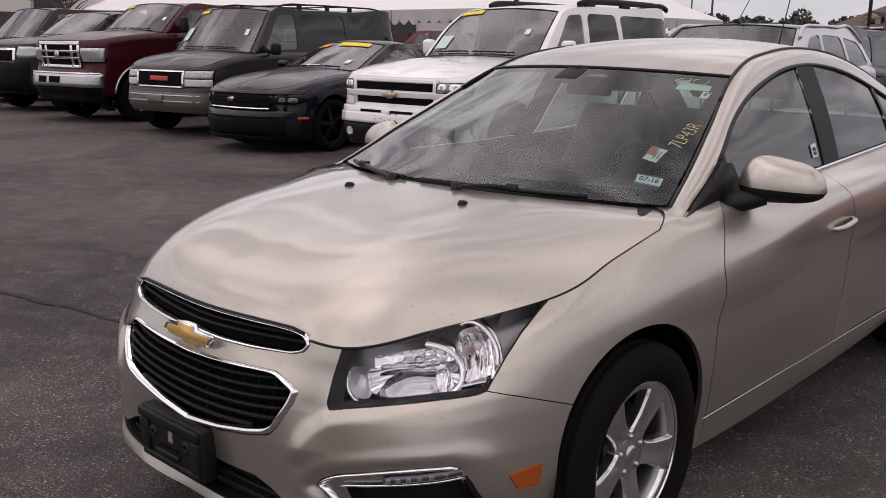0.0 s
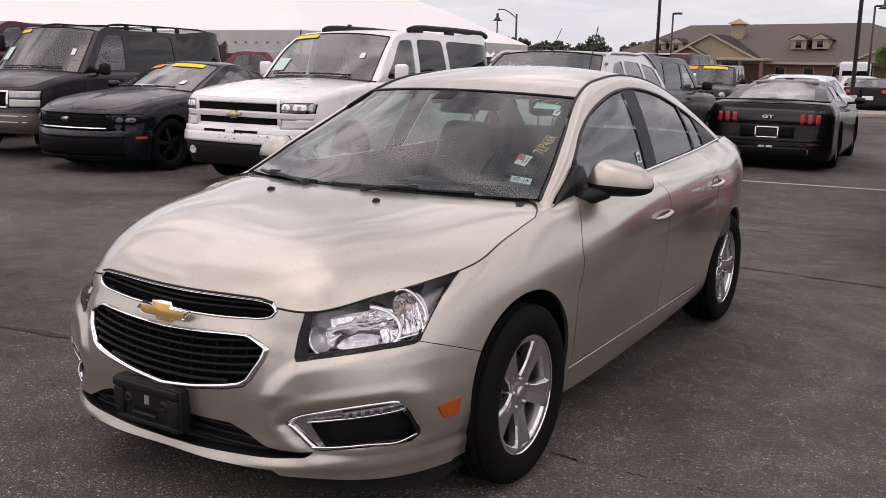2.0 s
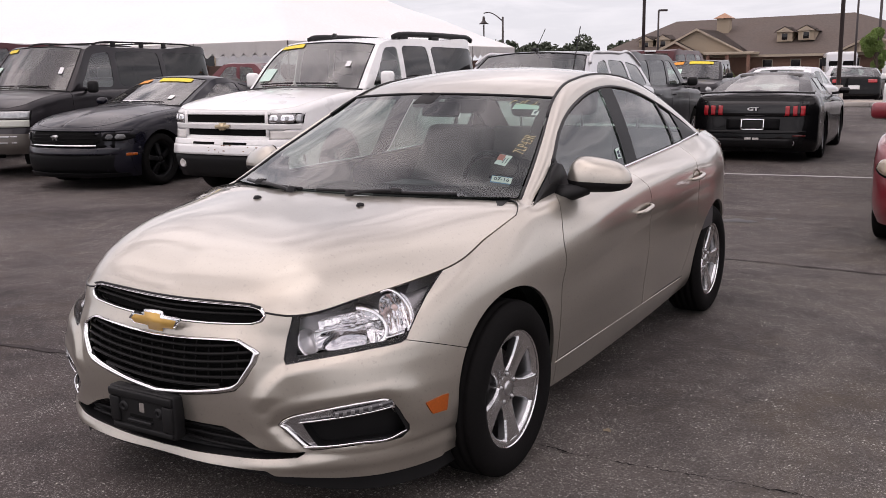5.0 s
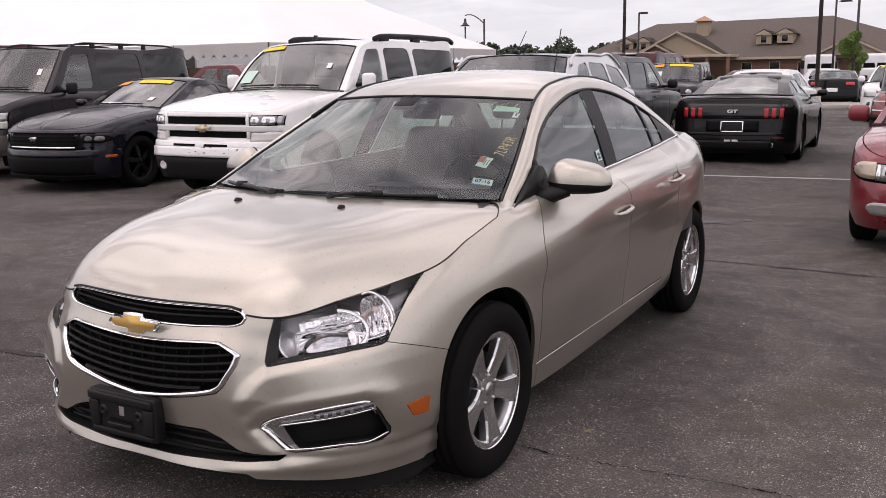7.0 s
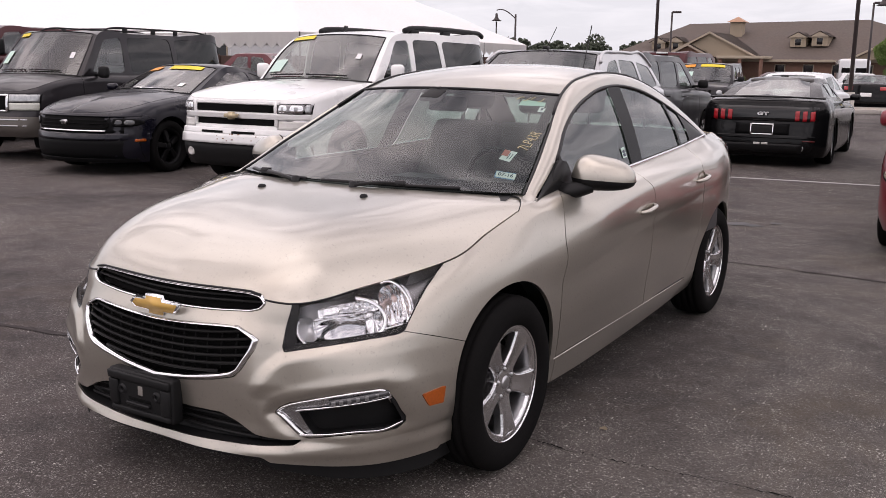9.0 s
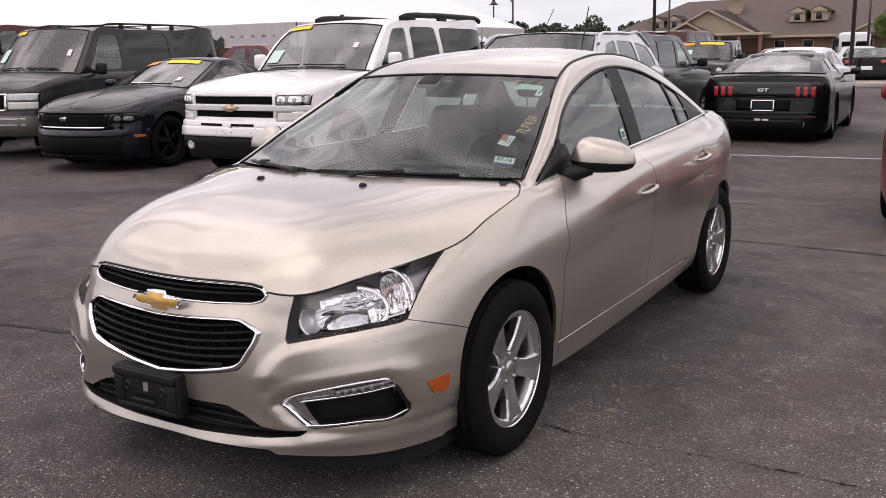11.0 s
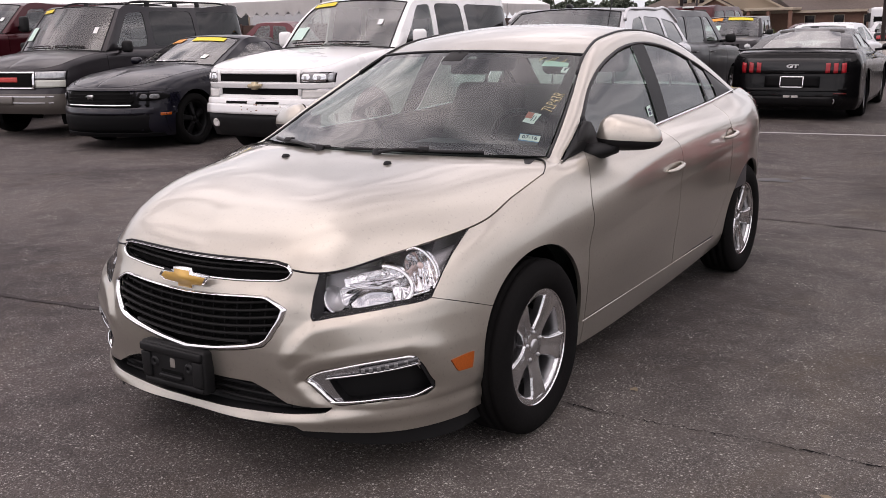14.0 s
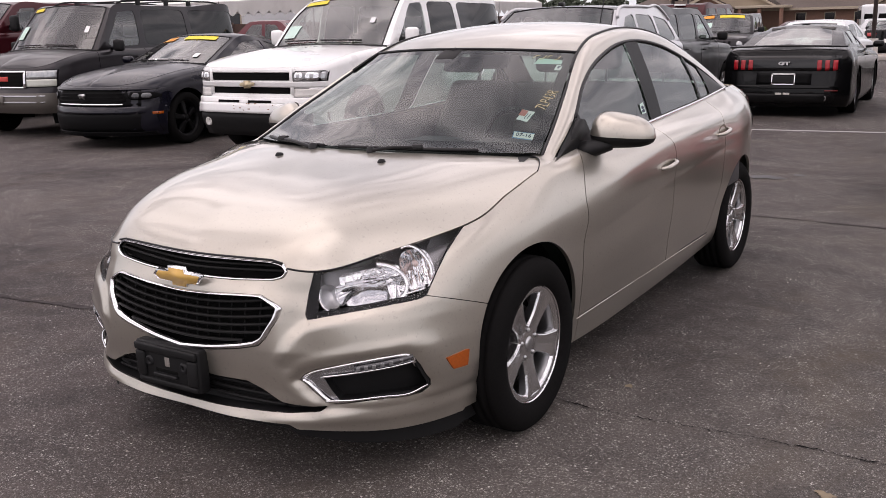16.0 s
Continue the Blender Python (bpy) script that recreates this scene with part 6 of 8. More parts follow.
# white full-size utility wagon
S = dict(L=5.05, W=2.0, H=1.94, fo=.92, wb=2.95, R=.375, rim=.21, tyre_w=.265, zc=.30, bow=.10, yc=1.55, hc=1.25, hf=1.06, ys=2.15, yr=4.62, yb=4.98, belt_f=1.25, belt_r=1.25, tail_z=1.25, header=.05,
         xt=.785, bump=.66, rake=.05, step=.045, crown=.045, paint=WHITE_PAINT, rear_glass=PRIVACY, doors=(1.62, 2.56, 3.44), mirror_up=.13, mirror_h=.10, mirror_back=.30, arch=.07, screen_bow=.13,
         windows=[win(1.76, 2.24, 2.50, 2.52, 1.29, 1.29, 1.78, 1.80), win(2.61, 2.63, 3.34, 3.28, 1.29, 1.29, 1.81, 1.81), win(3.44, 3.39, 4.72, 4.54, 1.29, 1.29, 1.81, 1.79)])
wagon = vehicle("utility_wagon", "white full-size utility wagon with black roof rails and scuffed bumper", pose(-5.49, 3.83, 0, 0, 0, 1.7), S)
W_ = wagon["thing"]
MILKY = mat("milky_clear_lens", (.62, .60, .57), .2, vary=.15, grain=60, coat=1.0)
DIM_GLASS = mat("dim_lamp_glass", (.45, .46, .47), .12, .2, vary=.2, grain=60, coat=1.0)
face(wagon, "upper_grille", -.60, .60, .915, 1.000, DARK, .04, .004)
face(wagon, "lower_grille", -.60, .60, .765, .838, DARK, .04, .004)
face(wagon, "grille_bar", -.95, .95, .840, .905, WHITE_PAINT, .05, .026)
face(wagon, "grille_surround", -.66, .66, 1.006, 1.045, WHITE_PAINT, .05, .022)
for sd in (1, -1):
    a_, b_ = sorted((sd * .64, sd * .955))
    face(wagon, "lamp_gap", a_ - .008, b_ + .006, .905, 1.022, DARK, .03, .012)
    face(wagon, "lamp_gap", a_ - .006, b_ + .006, .726, .832, DULL_CHROME, .03, .010)
    face(wagon, "nose_corner", *sorted((sd * .595, sd * .632)), .76, 1.05, WHITE_PAINT, .04, .024)
    hl = face(wagon, "headlamp", a_, b_, .912, 1.015, LAMP_GREY, .05, .014, label="clear glass headlamp")
    for x0_, x1_, z0_, z1_, m_ in ((.655, .755, .922, 1.005, CHROME), (.785, .905, .922, 1.005, CHROME), (.918, .948, .918, 1.010, CLEAR_LAMP), (.69, .72, .940, .987, DIM_GLASS), (.83, .862, .940, .987, DIM_GLASS)):
        face(wagon, "reflector", *sorted((sd * x0_, sd * x1_)), z0_, z1_, m_, .02, .018 if m_ is not DIM_GLASS else .021, parent=hl, ends=(.25, .25))
    face(wagon, "turn_lamp", a_, b_, .734, .825, MILKY, .05, .014)
    fl = moved(lathe([(.0005, .004), (.030, .006), (.042, .012), (.050, .008), (.052, -.03)], 24, "z"), pose(sd * .66, -.004, .430, 90))
    part("fog_lamp", fl, MILKY, W_)
bt = part("badge", moved(prism(bp * (.86, 1.15), -.02, .03, "y", .003), pose(0, -.018, .870)), mat("pale_gold", (.62, .52, .34), .4, .4), W_, "pale gold cross badge")
face(wagon, "bumper_pad", -.97, .97, .655, .725, WHITE_PAINT, .06, .045)
face(wagon, "bumper_face", -.985, .985, .545, .655, WHITE_PAINT, .08, .06, label="white bumper with rust scuffs")
face(wagon, "lower_valance", -.97, .97, .27, .555, BLACK_PLASTIC, .10, .030)
for a_, b_ in ((-.46, -.12), (.02, .36)):
    face(wagon, "bumper_slot", a_, b_, .664, .692, DARK, .05, .050)
for sd in (1, -1):
    rail = np.array([(sd * .70, 2.62, 1.92), (sd * .71, 2.72, 1.95), (sd * .71, 2.9, 1.965), (sd * .71, 3.3, 1.972), (sd * .71, 3.7, 1.975), (sd * .71, 4.1, 1.972), (sd * .71, 4.5, 1.965), (sd * .71, 4.78, 1.95), (sd * .70, 4.88, 1.92)])
    rl_ = part("roof_rail", tube(curve(rail, np.linspace(0, 1, 40)), .030, 8, flat=1.3), BLACK_PLASTIC, W_, "thick black roof rail")
    for yy in (2.74, 3.6, 4.5):
        part("rail_foot", block(sd * .71 - .03, sd * .71 + .03, yy, yy + .22, 1.90, 1.955, .015), BLACK_PLASTIC, rl_)
part("roof_antenna", moved(block(-.02, .02, -.05, .04, 0, .06, .012, 2, lambda p: (p.x * (.4 if p.z > .03 else 1), p.y + (.03 if p.z > .03 else 0), p.z)), pose(0, 2.25, 1.925)), SATIN_BLACK, W_)
wagon["on_screen"]("price_banner", -.90, -.42, .90, .985, YELLOW_CARD, "yellow price banner")
wagon["on_screen"]("window_card", -.86, -.62, .16, .42, GREEN_CARD, "pale green window card")
wagon["on_screen"]("window_card", .60, .68, .45, .56, WHITE_CARD)
rust = mat("rust_scuff", (.22, .11, .06), .9, vary=.4, grain=200)
random.seed(5)
for _ in range(22):
    xx, zz = random.uniform(-.2, .93), random.uniform(.57, .655)
    face(wagon, "rust_scuff", xx, xx + random.uniform(.006, .03), zz, zz + random.uniform(.004, .012), rust, .01, .0635)

# dark blue-black fastback coupe, nose to the lane
S = dict(L=4.78, W=1.88, H=1.46, fo=.95, wb=2.72, R=.35, rim=.245, tyre_w=.245, zc=.17, bow=.34, yc=1.62, hc=1.03, hf=.805, ys=2.42, yr=2.95, yb=4.25, belt_f=1.05, belt_r=1.11, tail_z=1.09,
         xt=.66, inset=.15, bump=.50, rake=.12, step=.05, crown=.07, boot=True, paint=NAVY_BLACK, rim_mat=BLACK_RIM, doors=(1.55, 3.0), mirror_up=.05, mirror_h=.055, screen_bow=.20, rear_glass=PRIVACY, bonnet_mat=NAVY_BLACK,
         windows=[win(2.02, 2.50, 3.02, 2.96, 1.10, 1.12, 1.33, 1.35), win(3.12, 3.04, 3.60, 3.25, 1.14, 1.16, 1.34, 1.28)])
coupe = vehicle("coupe", "blue-black two-door coupe with black wheels and yellow windscreen banners", pose(-8.30, 3.66, 0, 0, 0, 6.1), S)
DIM_LAMP = mat("dim_lamp", (.16, .165, .17), .15, .4, vary=.3, grain=60, coat=1.0)
MATTE_BLACK = mat("matte_black", (.005, .005, .0055), .6, spec=.08, vary=.1)
face(coupe, "nose_mask", -.90, .90, .545, .780, MATTE_BLACK, .05, .006, ends=(0, .18))
gr = face(coupe, "grille", -.60, .60, .565, .768, DARK, .06, .016, ends=(0, .12), label="black grille with thin chrome bar")
for z0 in (.625, .67, .715):
    face(coupe, "grille_slat", -.56, .56, z0, z0 + .010, MATTE_BLACK, .02, .020, parent=gr)
face(coupe, "grille_bar", -.57, .57, .578, .593, CHROME, .02, .034, parent=gr)
part("badge", moved(prism([(-.07, .01), (-.02, .03), (.05, .035), (.07, .01), (.03, -.01), (.045, -.035), (.0, -.01), (-.035, -.03), (-.03, 0)], -.012, .01, "y", .002), pose(0, -.02, .690)), DULL_CHROME, gr)
face(coupe, "nose_lip", -.88, .88, .766, .802, NAVY_BLACK, .05, .030)
face(coupe, "bumper_bar", -.92, .92, .465, .553, NAVY_BLACK, .06, .022)
face(coupe, "lower_fascia", -.88, .88, .22, .48, MATTE_BLACK, .05, .012)
face(coupe, "lower_lip", -.84, .84, .17, .225, MATTE_BLACK, .06, .04)
for sd in (1, -1):
    hl = face(coupe, "headlamp", *sorted((sd * .63, sd * .90)), .640, .742, MATTE_BLACK, .06, .014, ends=(.15, .5), label="smoked headlamp")
    face(coupe, "lamp_bowl", *sorted((sd * .67, sd * .745)), .655, .727, DARK_LAMP, .05, .019, parent=hl, ends=(.4, .4))
    face(coupe, "lamp_bowl", *sorted((sd * .765, sd * .845)), .660, .725, DIM_LAMP, .05, .019, parent=hl, ends=(.4, .4))
    face(coupe, "side_marker", *sorted((sd * .845, sd * .905)), .445, .480, AMBER, .04, .014)
coupe["on_screen"]("price_banner", -.86, -.48, .80, .95, ORANGE_CARD, "orange price banner")
coupe["on_screen"]("price_banner", -.20, .66, .84, .97, YELLOW_CARD, "yellow price banner")
coupe["on_screen"]("window_card", .58, .68, .22, .34, WHITE_CARD)
coupe["on_screen"]("dash_paper", -.35, .15, .10, .14, WHITE_CARD)

# dark grey passenger van
S = dict(L=5.05, W=1.97, H=1.97, fo=.82, wb=2.90, R=.345, rim=.20, tyre_w=.215, zc=.36, bow=.12, yc=1.15, hc=1.24, hf=1.02, ys=1.66, yr=4.75, yb=5.0, belt_f=1.25, belt_r=1.26, tail_z=1.26,
         xt=.80, bump=.62, rake=.09, step=.04, crown=.05, paint=GREY_PAINT, bumper_mat=PEWTER, bumper_top=.66, rear_glass=PRIVACY, doors=(1.12, 2.20), mirror_mat=BLACK_PLASTIC, mirror_up=.06, mirror_h=.09, screen_bow=.14,
         windows=[win(1.38, 1.76, 2.14, 2.15, 1.30, 1.30, 1.82, 1.86), win(2.28, 2.28, 3.40, 3.36, 1.30, 1.30, 1.87, 1.87), win(3.52, 3.48, 4.84, 4.68, 1.30, 1.30, 1.87, 1.85)])
van = vehicle("passenger_van", "dark grey passenger van with silver lower bumper and roof rack", pose(-10.83, 4.07, 0, 0, 0, 8.9), S, "van")
V_ = van["thing"]
vg = face(van, "grille", -.50, .50, .745, .965, DARK, .05, .012, label="black grille in a chrome frame")
for z0, z1 in ((.735, .755), (.962, .985)):
    face(van, "grille_frame", -.52, .52, z0, z1, CHROME, .03, .028, parent=vg)
for sd in (1, -1):
    a_, b_ = sorted((sd * .495, sd * .525))
    face(van, "grille_frame", a_, b_, .74, .98, CHROME, .03, .028, parent=vg)
    a_, b_ = sorted((sd * .54, sd * .93))
    face(van, "lamp_gap", a_ - .012, b_ + .012, .745, .998, DARK, .03, .008)
    face(van, "headlamp", a_, b_, .87, .985, CLEAR_LAMP, .05, .016)
    face(van, "turn_lamp", a_, b_, .755, .860, mat("milky_lens", (.55, .56, .50), .2, coat=1.0) if sd == 1 else bpy.data.materials["milky_lens"], .05, .016)
face(van, "letter_bar", -.20, .20, .83, .90, RED_INK, .02, .022, label="red emblem lettering as a plain bar")
for z0 in (.52, .61):
    face(van, "bumper_strip", -.96, .96, z0, z0 + .018, DULL_CHROME, .02, .012)
face(van, "plate_recess", -.22, .12, .50, .62, PEWTER, .02, .02)
for sd in (1, -1):
    rk_ = part("roof_rack", tube(curve(np.array([(sd * .66, 1.95, 1.965), (sd * .66, 2.05, 2.0), (sd * .66, 2.2, 2.02), (sd * .66, 2.6, 2.025), (sd * .66, 3.0, 2.027), (sd * .66, 3.5, 2.027), (sd * .66, 4.0, 2.023), (sd * .66, 4.4, 2.015), (sd * .66, 4.58, 1.99), (sd * .66, 4.68, 1.955)]), np.linspace(0, 1, 24)), .016, 6), BLACK_PLASTIC, V_, "thin black roof rack rail")
    for yy in (2.4, 3.1, 3.7):
        part("rack_foot", block(sd * .66 - .015, sd * .66 + .015, yy, yy + .10, 1.93, 2.02, .008), BLACK_PLASTIC, rk_)
for yy in (2.7, 3.6):
    part("rack_bar", tube([(-.66, yy, 2.025), (.66, yy, 2.025)], .012, 6), BLACK_PLASTIC, V_)
van["on_screen"]("price_banner", -.88, -.62, .90, .98, YELLOW_CARD)
van["on_screen"]("window_card", -.90, -.74, .25, .55, GREEN_CARD)
van["on_screen"]("window_card", .66, .74, .38, .52, WHITE_CARD)

# maroon heavy-duty truck wagon
S = dict(L=5.76, W=2.03, H=2.12, fo=.95, wb=3.48, R=.43, rim=.24, tyre_w=.27, zc=.47, bow=.08, yc=1.55, hc=1.55, hf=1.40, ys=2.12, yr=5.3, yb=5.66, belt_f=1.55, belt_r=1.55, tail_z=1.53,
         xt=.82, bump=.78, rake=.05, step=.06, crown=.05, paint=MAROON_PAINT, rear_glass=PRIVACY, doors=(1.58, 2.6, 3.6), mirror_mat=BLACK_PLASTIC, mirror_h=.14, mirror_up=.16, arch=.13, spokes=8, rim_mat=CHROME,
         windows=[win(1.82, 2.2, 2.54, 2.55, 1.59, 1.59, 1.98, 2.0), win(2.7, 2.7, 3.54, 3.5, 1.59, 1.59, 2.0, 2.0), win(3.7, 3.66, 5.35, 5.2, 1.59, 1.59, 2.0, 1.97)])
truck = vehicle("truck_wagon", "maroon heavy-duty truck wagon with chrome grille and bumper", pose(-14.1, 4.1, 0, 0, 0, 7), S, "truck")
T_ = truck["thing"]
tg = face(truck, "grille", -.54, .54, .96, 1.36, DARK, .05, .02, label="chrome three-bar grille")
for z0, z1 in ((.945, .99), (1.09, 1.125), (1.20, 1.235), (1.325, 1.385)):
    face(truck, "grille_bar", -.58, .58, z0, z1, CHROME, .05, .045, parent=tg)
for sd in (1, -1):
    for x0 in (.54, .36):
        a_, b_ = sorted((sd * x0, sd * (x0 + .04)))
        face(truck, "grille_bar", a_, b_, .95, 1.37, CHROME, .05, .044, parent=tg)
    a_, b_ = sorted((sd * .60, sd * .97))
    face(truck, "lamp_gap", a_ - .02, b_ + .015, 1.03, 1.30, DARK, .04, .012)
    face(truck, "headlamp", a_, b_, 1.05, 1.28, CLEAR_LAMP, .06, .02)
part("badge", moved(lathe([(.0005, .01), (.06, .008), (.07, 0)], 24, "z"), pose(0, -.03, 1.165, 90)), DULL_CHROME, tg)
face(truck, "chrome_bumper", -.97, .97, .62, .85, DULL_CHROME, .12, .08, label="chrome front bumper")
face(truck, "lower_valance", -.93, .93, .36, .62, MATTE_BLACK, .08, .05)
face(truck, "bumper_trim", -.97, .97, .845, .868, CHROME, .05, .085)
for a_, b_ in ((-.55, -.30), (-.2, .12)):
    face(truck, "bumper_opening", a_, b_, .68, .79, DARK, .05, .086)
for sd in (1, -1):
    q = np.linspace(.15, np.pi - .15, 20)
    part("arch_moulding", tube(np.stack([np.full(20, sd * 1.025), .95 + .57 * np.cos(q), .43 + .57 * np.sin(q)], 1), .022, 6), DULL_CHROME, T_)
truck["on_screen"]("price_banner", -.88, -.62, .88, .98, YELLOW_CARD)
truck["on_screen"]("window_card", .70, .78, .40, .52, WHITE_CARD)

# black pick-up of which only the nose corner shows
S = dict(L=5.7, W=2.0, H=2.0, fo=.95, wb=3.5, R=.39, rim=.22, tyre_w=.26, zc=.36, bow=.20, yc=1.45, hc=1.43, hf=1.30, ys=2.15, yr=3.6, yb=4.3, belt_f=1.41, belt_r=1.43, tail_z=1.36,
         xt=.80, bump=.72, rake=.10, crown=.05, paint=BLACK_PAINT, doors=(1.5, 2.6, 3.6), boot=True, rear_glass=PRIVACY,
         windows=[win(1.85, 2.25, 2.55, 2.55, 1.45, 1.45, 1.86, 1.88), win(2.7, 2.68, 3.8, 3.55, 1.45, 1.47, 1.88, 1.84)])
pick_up = vehicle("pickup_truck", "black pick-up truck with large clear headlamps", pose(-17.2, 4.3, 0, 0, 0, 8), S, "truck")
for sd in (1, -1):
    a_, b_ = sorted((sd * .56, sd * .95))
    face(pick_up, "headlamp", a_, b_, 1.05, 1.27, CLEAR_LAMP, .06, .02, ends=(.1, .35))
face(pick_up, "grille", -.50, .50, .95, 1.24, CHROME, .05, .02)
for a_, b_ in ((-.44, -.16), (-.13, .13), (.16, .44)):
    face(pick_up, "grille_opening", a_, b_, .99, 1.20, DARK, .04, .03)
face(pick_up, "bumper_centre", -.98, .98, .40, .98, MATTE_BLACK, .06, .02)
pick_up["on_screen"]("price_banner", -.86, -.62, .88, .98, ORANGE_CARD)

# dark wagon at the far end of the row
S = dict(L=5.0, W=1.95, H=2.14, fo=.95, wb=2.95, R=.37, zc=.3, yc=1.4, hc=1.34, hf=1.14, ys=2.1, yr=4.6, yb=4.9, tail_z=1.22, paint=GREY_PAINT, rear_glass=PRIVACY, bump=.66,
         windows=[win(1.8, 2.2, 2.5, 2.5, 1.42, 1.42, 1.98, 2.0), win(2.62, 2.6, 4.5, 4.35, 1.42, 1.42, 2.0, 1.98)])
vehicle("dark_wagon", "dark grey wagon at the end of the row", pose(-20.4, 4.6, 0, 0, 0, 8), S)

# silver crossover with a black glass roof
S = dict(L=4.70, W=1.92, H=1.70, fo=.95, wb=2.82, R=.36, rim=.235, zc=.24, bow=.20, yc=1.15, hc=1.10, hf=.95, ys=1.95, yr=3.95, yb=4.45, belt_f=1.10, belt_r=1.20, tail_z=1.18, xt=.74, crown=.06,
         bump=.60, paint=SILVER_PAINT, roof_mat=GLOSS_BLACK, rear_glass=SIDE_GLASS, doors=(1.35, 2.45, 3.4), screen_bow=.16, mirrors=True,
         windows=[win(1.55, 2.10, 2.40, 2.42, 1.15, 1.16, 1.54, 1.58), win(2.50, 2.50, 3.32, 3.22, 1.17, 1.19, 1.58, 1.56), win(3.42, 3.32, 4.20, 3.95, 1.20, 1.23, 1.56, 1.50)])
cross = vehicle("crossover", "silver crossover wagon with a black glass roof and roof antenna", pose(-2.72, 4.85, 0, 0, 0, 5.0), S)
X_ = cross["thing"]
for sd in (1, -1):
    part("roof_bar", tube(np.array([p * (sd, 1, 1) for p in cross["line"][14:58]]) + (0, 0, .014), .022, 8), SILVER_PAINT, X_)
an = part("roof_antenna", moved(block(-.03, .03, -.06, .06, 0, .05, .015, 2), pose(-.05, 2.05, 1.69)), SATIN_BLACK, X_)
part("antenna_rod", tube([(-.05, 2.07, 1.72), (.02, 2.22, 1.98)], .005, 5), SATIN_BLACK, an)
part("mast_antenna", tube([(.72, 1.05, 1.08), (.80, 1.25, 1.95)], .006, 6), SATIN_BLACK, X_)
cross["on_screen"]("window_card", .62, .74, .36, .48, WHITE_CARD)
cross["on_screen"]("window_card", -.25, -.18, .55, .66, WHITE_CARD)

# dark grey utility wagon that faces away
S = dict(L=4.75, W=1.90, H=1.72, fo=.92, wb=2.75, R=.36, zc=.25, bow=.18, yc=1.30, hc=1.10, hf=.98, ys=2.0, yr=4.25, yb=4.62, belt_f=1.12, belt_r=1.18, tail_z=1.16, xt=.78, bump=.6, crown=.05,
         paint=GREY_PAINT, rear_glass=PRIVACY, doors=(1.38, 2.45, 3.4), mirror_mat=BLACK_PLASTIC, mirror_h=.075,
         windows=[win(1.68, 2.12, 2.38, 2.40, 1.17, 1.18, 1.58, 1.60), win(2.5, 2.5, 3.35, 3.3, 1.18, 1.19, 1.60, 1.60), win(3.46, 3.4, 4.4, 4.2, 1.20, 1.22, 1.60, 1.56)])
dark = vehicle("dark_crossover", "dark grey crossover wagon facing away, black door mirror", pose(-3.66, 14.2, 0, 0, 0, 181), S)

# black coupe seen from behind
S = dict(L=4.78, W=1.91, H=1.38, fo=.98, wb=2.72, R=.345, rim=.245, tyre_w=.255, zc=.16, bow=.22, yc=1.60, hc=.96, hf=.82, ys=2.30, yr=3.05, yb=4.20, belt_f=.98, belt_r=1.05, tail_z=1.02, xt=.61, inset=.17,
         bump=.52, rake=.08, crown=.05, boot=True, paint=BLACK_PAINT, doors=(1.55, 2.95), rim_mat=DULL_CHROME, screen_bow=.16, mirror_up=.05, mirror_h=.055,
         windows=[win(1.95, 2.45, 2.95, 2.95, 1.02, 1.05, 1.26, 1.28), win(3.05, 3.02, 3.50, 3.22, 1.07, 1.10, 1.27, 1.20)])
tail_car = vehicle("black_coupe", "black two-door coupe seen from behind, red three-bar tail lamps", pose(-1.37, 15.57, 0, 0, 0, 183.4), S)
K_ = tail_car["thing"]


def rear_face(info, name, x0, x1, z0, z1, material, depth=.04, proud=.015, parent=None, label="", tilt=0.0):
    """A panel on the tail, following its bow."""
    g = info["grid"]
    F = g[g[..., 1] > g[..., 1].max() - 1.0].reshape(-1, 3)

    def at(x, z):
        d = (F[:, 0] - abs(x)) ** 2 + (F[:, 2] - z) ** 2
        i = np.argpartition(d, 5)[:5]
        k_ = 1 / (d[i] + 1e-5)
        return (F[i, 1] * k_).sum() / k_.sum()

    G_ = np.array([[(x, at(x, z) + proud, z + tilt * (x - x0)) for z in np.linspace(z0, z1, 5)] for x in np.linspace(x0, x1, 11)])
    back = G_.copy(); back[..., 1] -= depth
    bm = joined(sheet(G_), sheet(back))
    bmesh.ops.bridge_loops(bm, edges=[e for e in bm.edges if e.is_boundary])
    return part(name, bm, material, parent or info["thing"], label)


rear_face(tail_car, "tail_panel", -.80, .80, .70, .93, GLOSS_BLACK, .03, .01)
for sd in (1, -1):
    for k_ in range(3):
        x0 = .47 + .112 * k_
        a_, b_ = sorted((sd * x0, sd * (x0 + .062)))
        rear_face(tail_car, "tail_lamp", a_, b_, .715, .865, DEEP_RED, .05, .03, label="red vertical tail lamp bar", tilt=.10 * sd)
    a_, b_ = sorted((sd * .60, sd * .78))
    rear_face(tail_car, "rear_reflector", a_, b_, .405, .422, mat("dull_red", (.12, .01, .01), .3) if sd == 1 else bpy.data.materials["dull_red"], .03, .02)
    part("exhaust", moved(lathe([(.035, .05), (.048, .05), (.05, 0), (.05, -.2)], 20, "z"), pose(sd * .58, 4.74, .30, -90)), DULL_CHROME, K_)
rear_face(tail_car, "diffuser", -.60, .60, .22, .36, BLACK_PLASTIC, .05, .02)
rear_face(tail_car, "bumper_shelf", -.78, .78, .445, .485, BLACK_PAINT, .06, .035)
rear_face(tail_car, "plate_recess", -.40, .40, .50, .665, MATTE_BLACK, .03, .012)
for x0, x1 in ((-.105, -.012), (.012, .105)):
    rear_face(tail_car, "reverse_lamp", x0, x1, .345, .378, MILKY, .03, .035, label="pale reverse lamp")
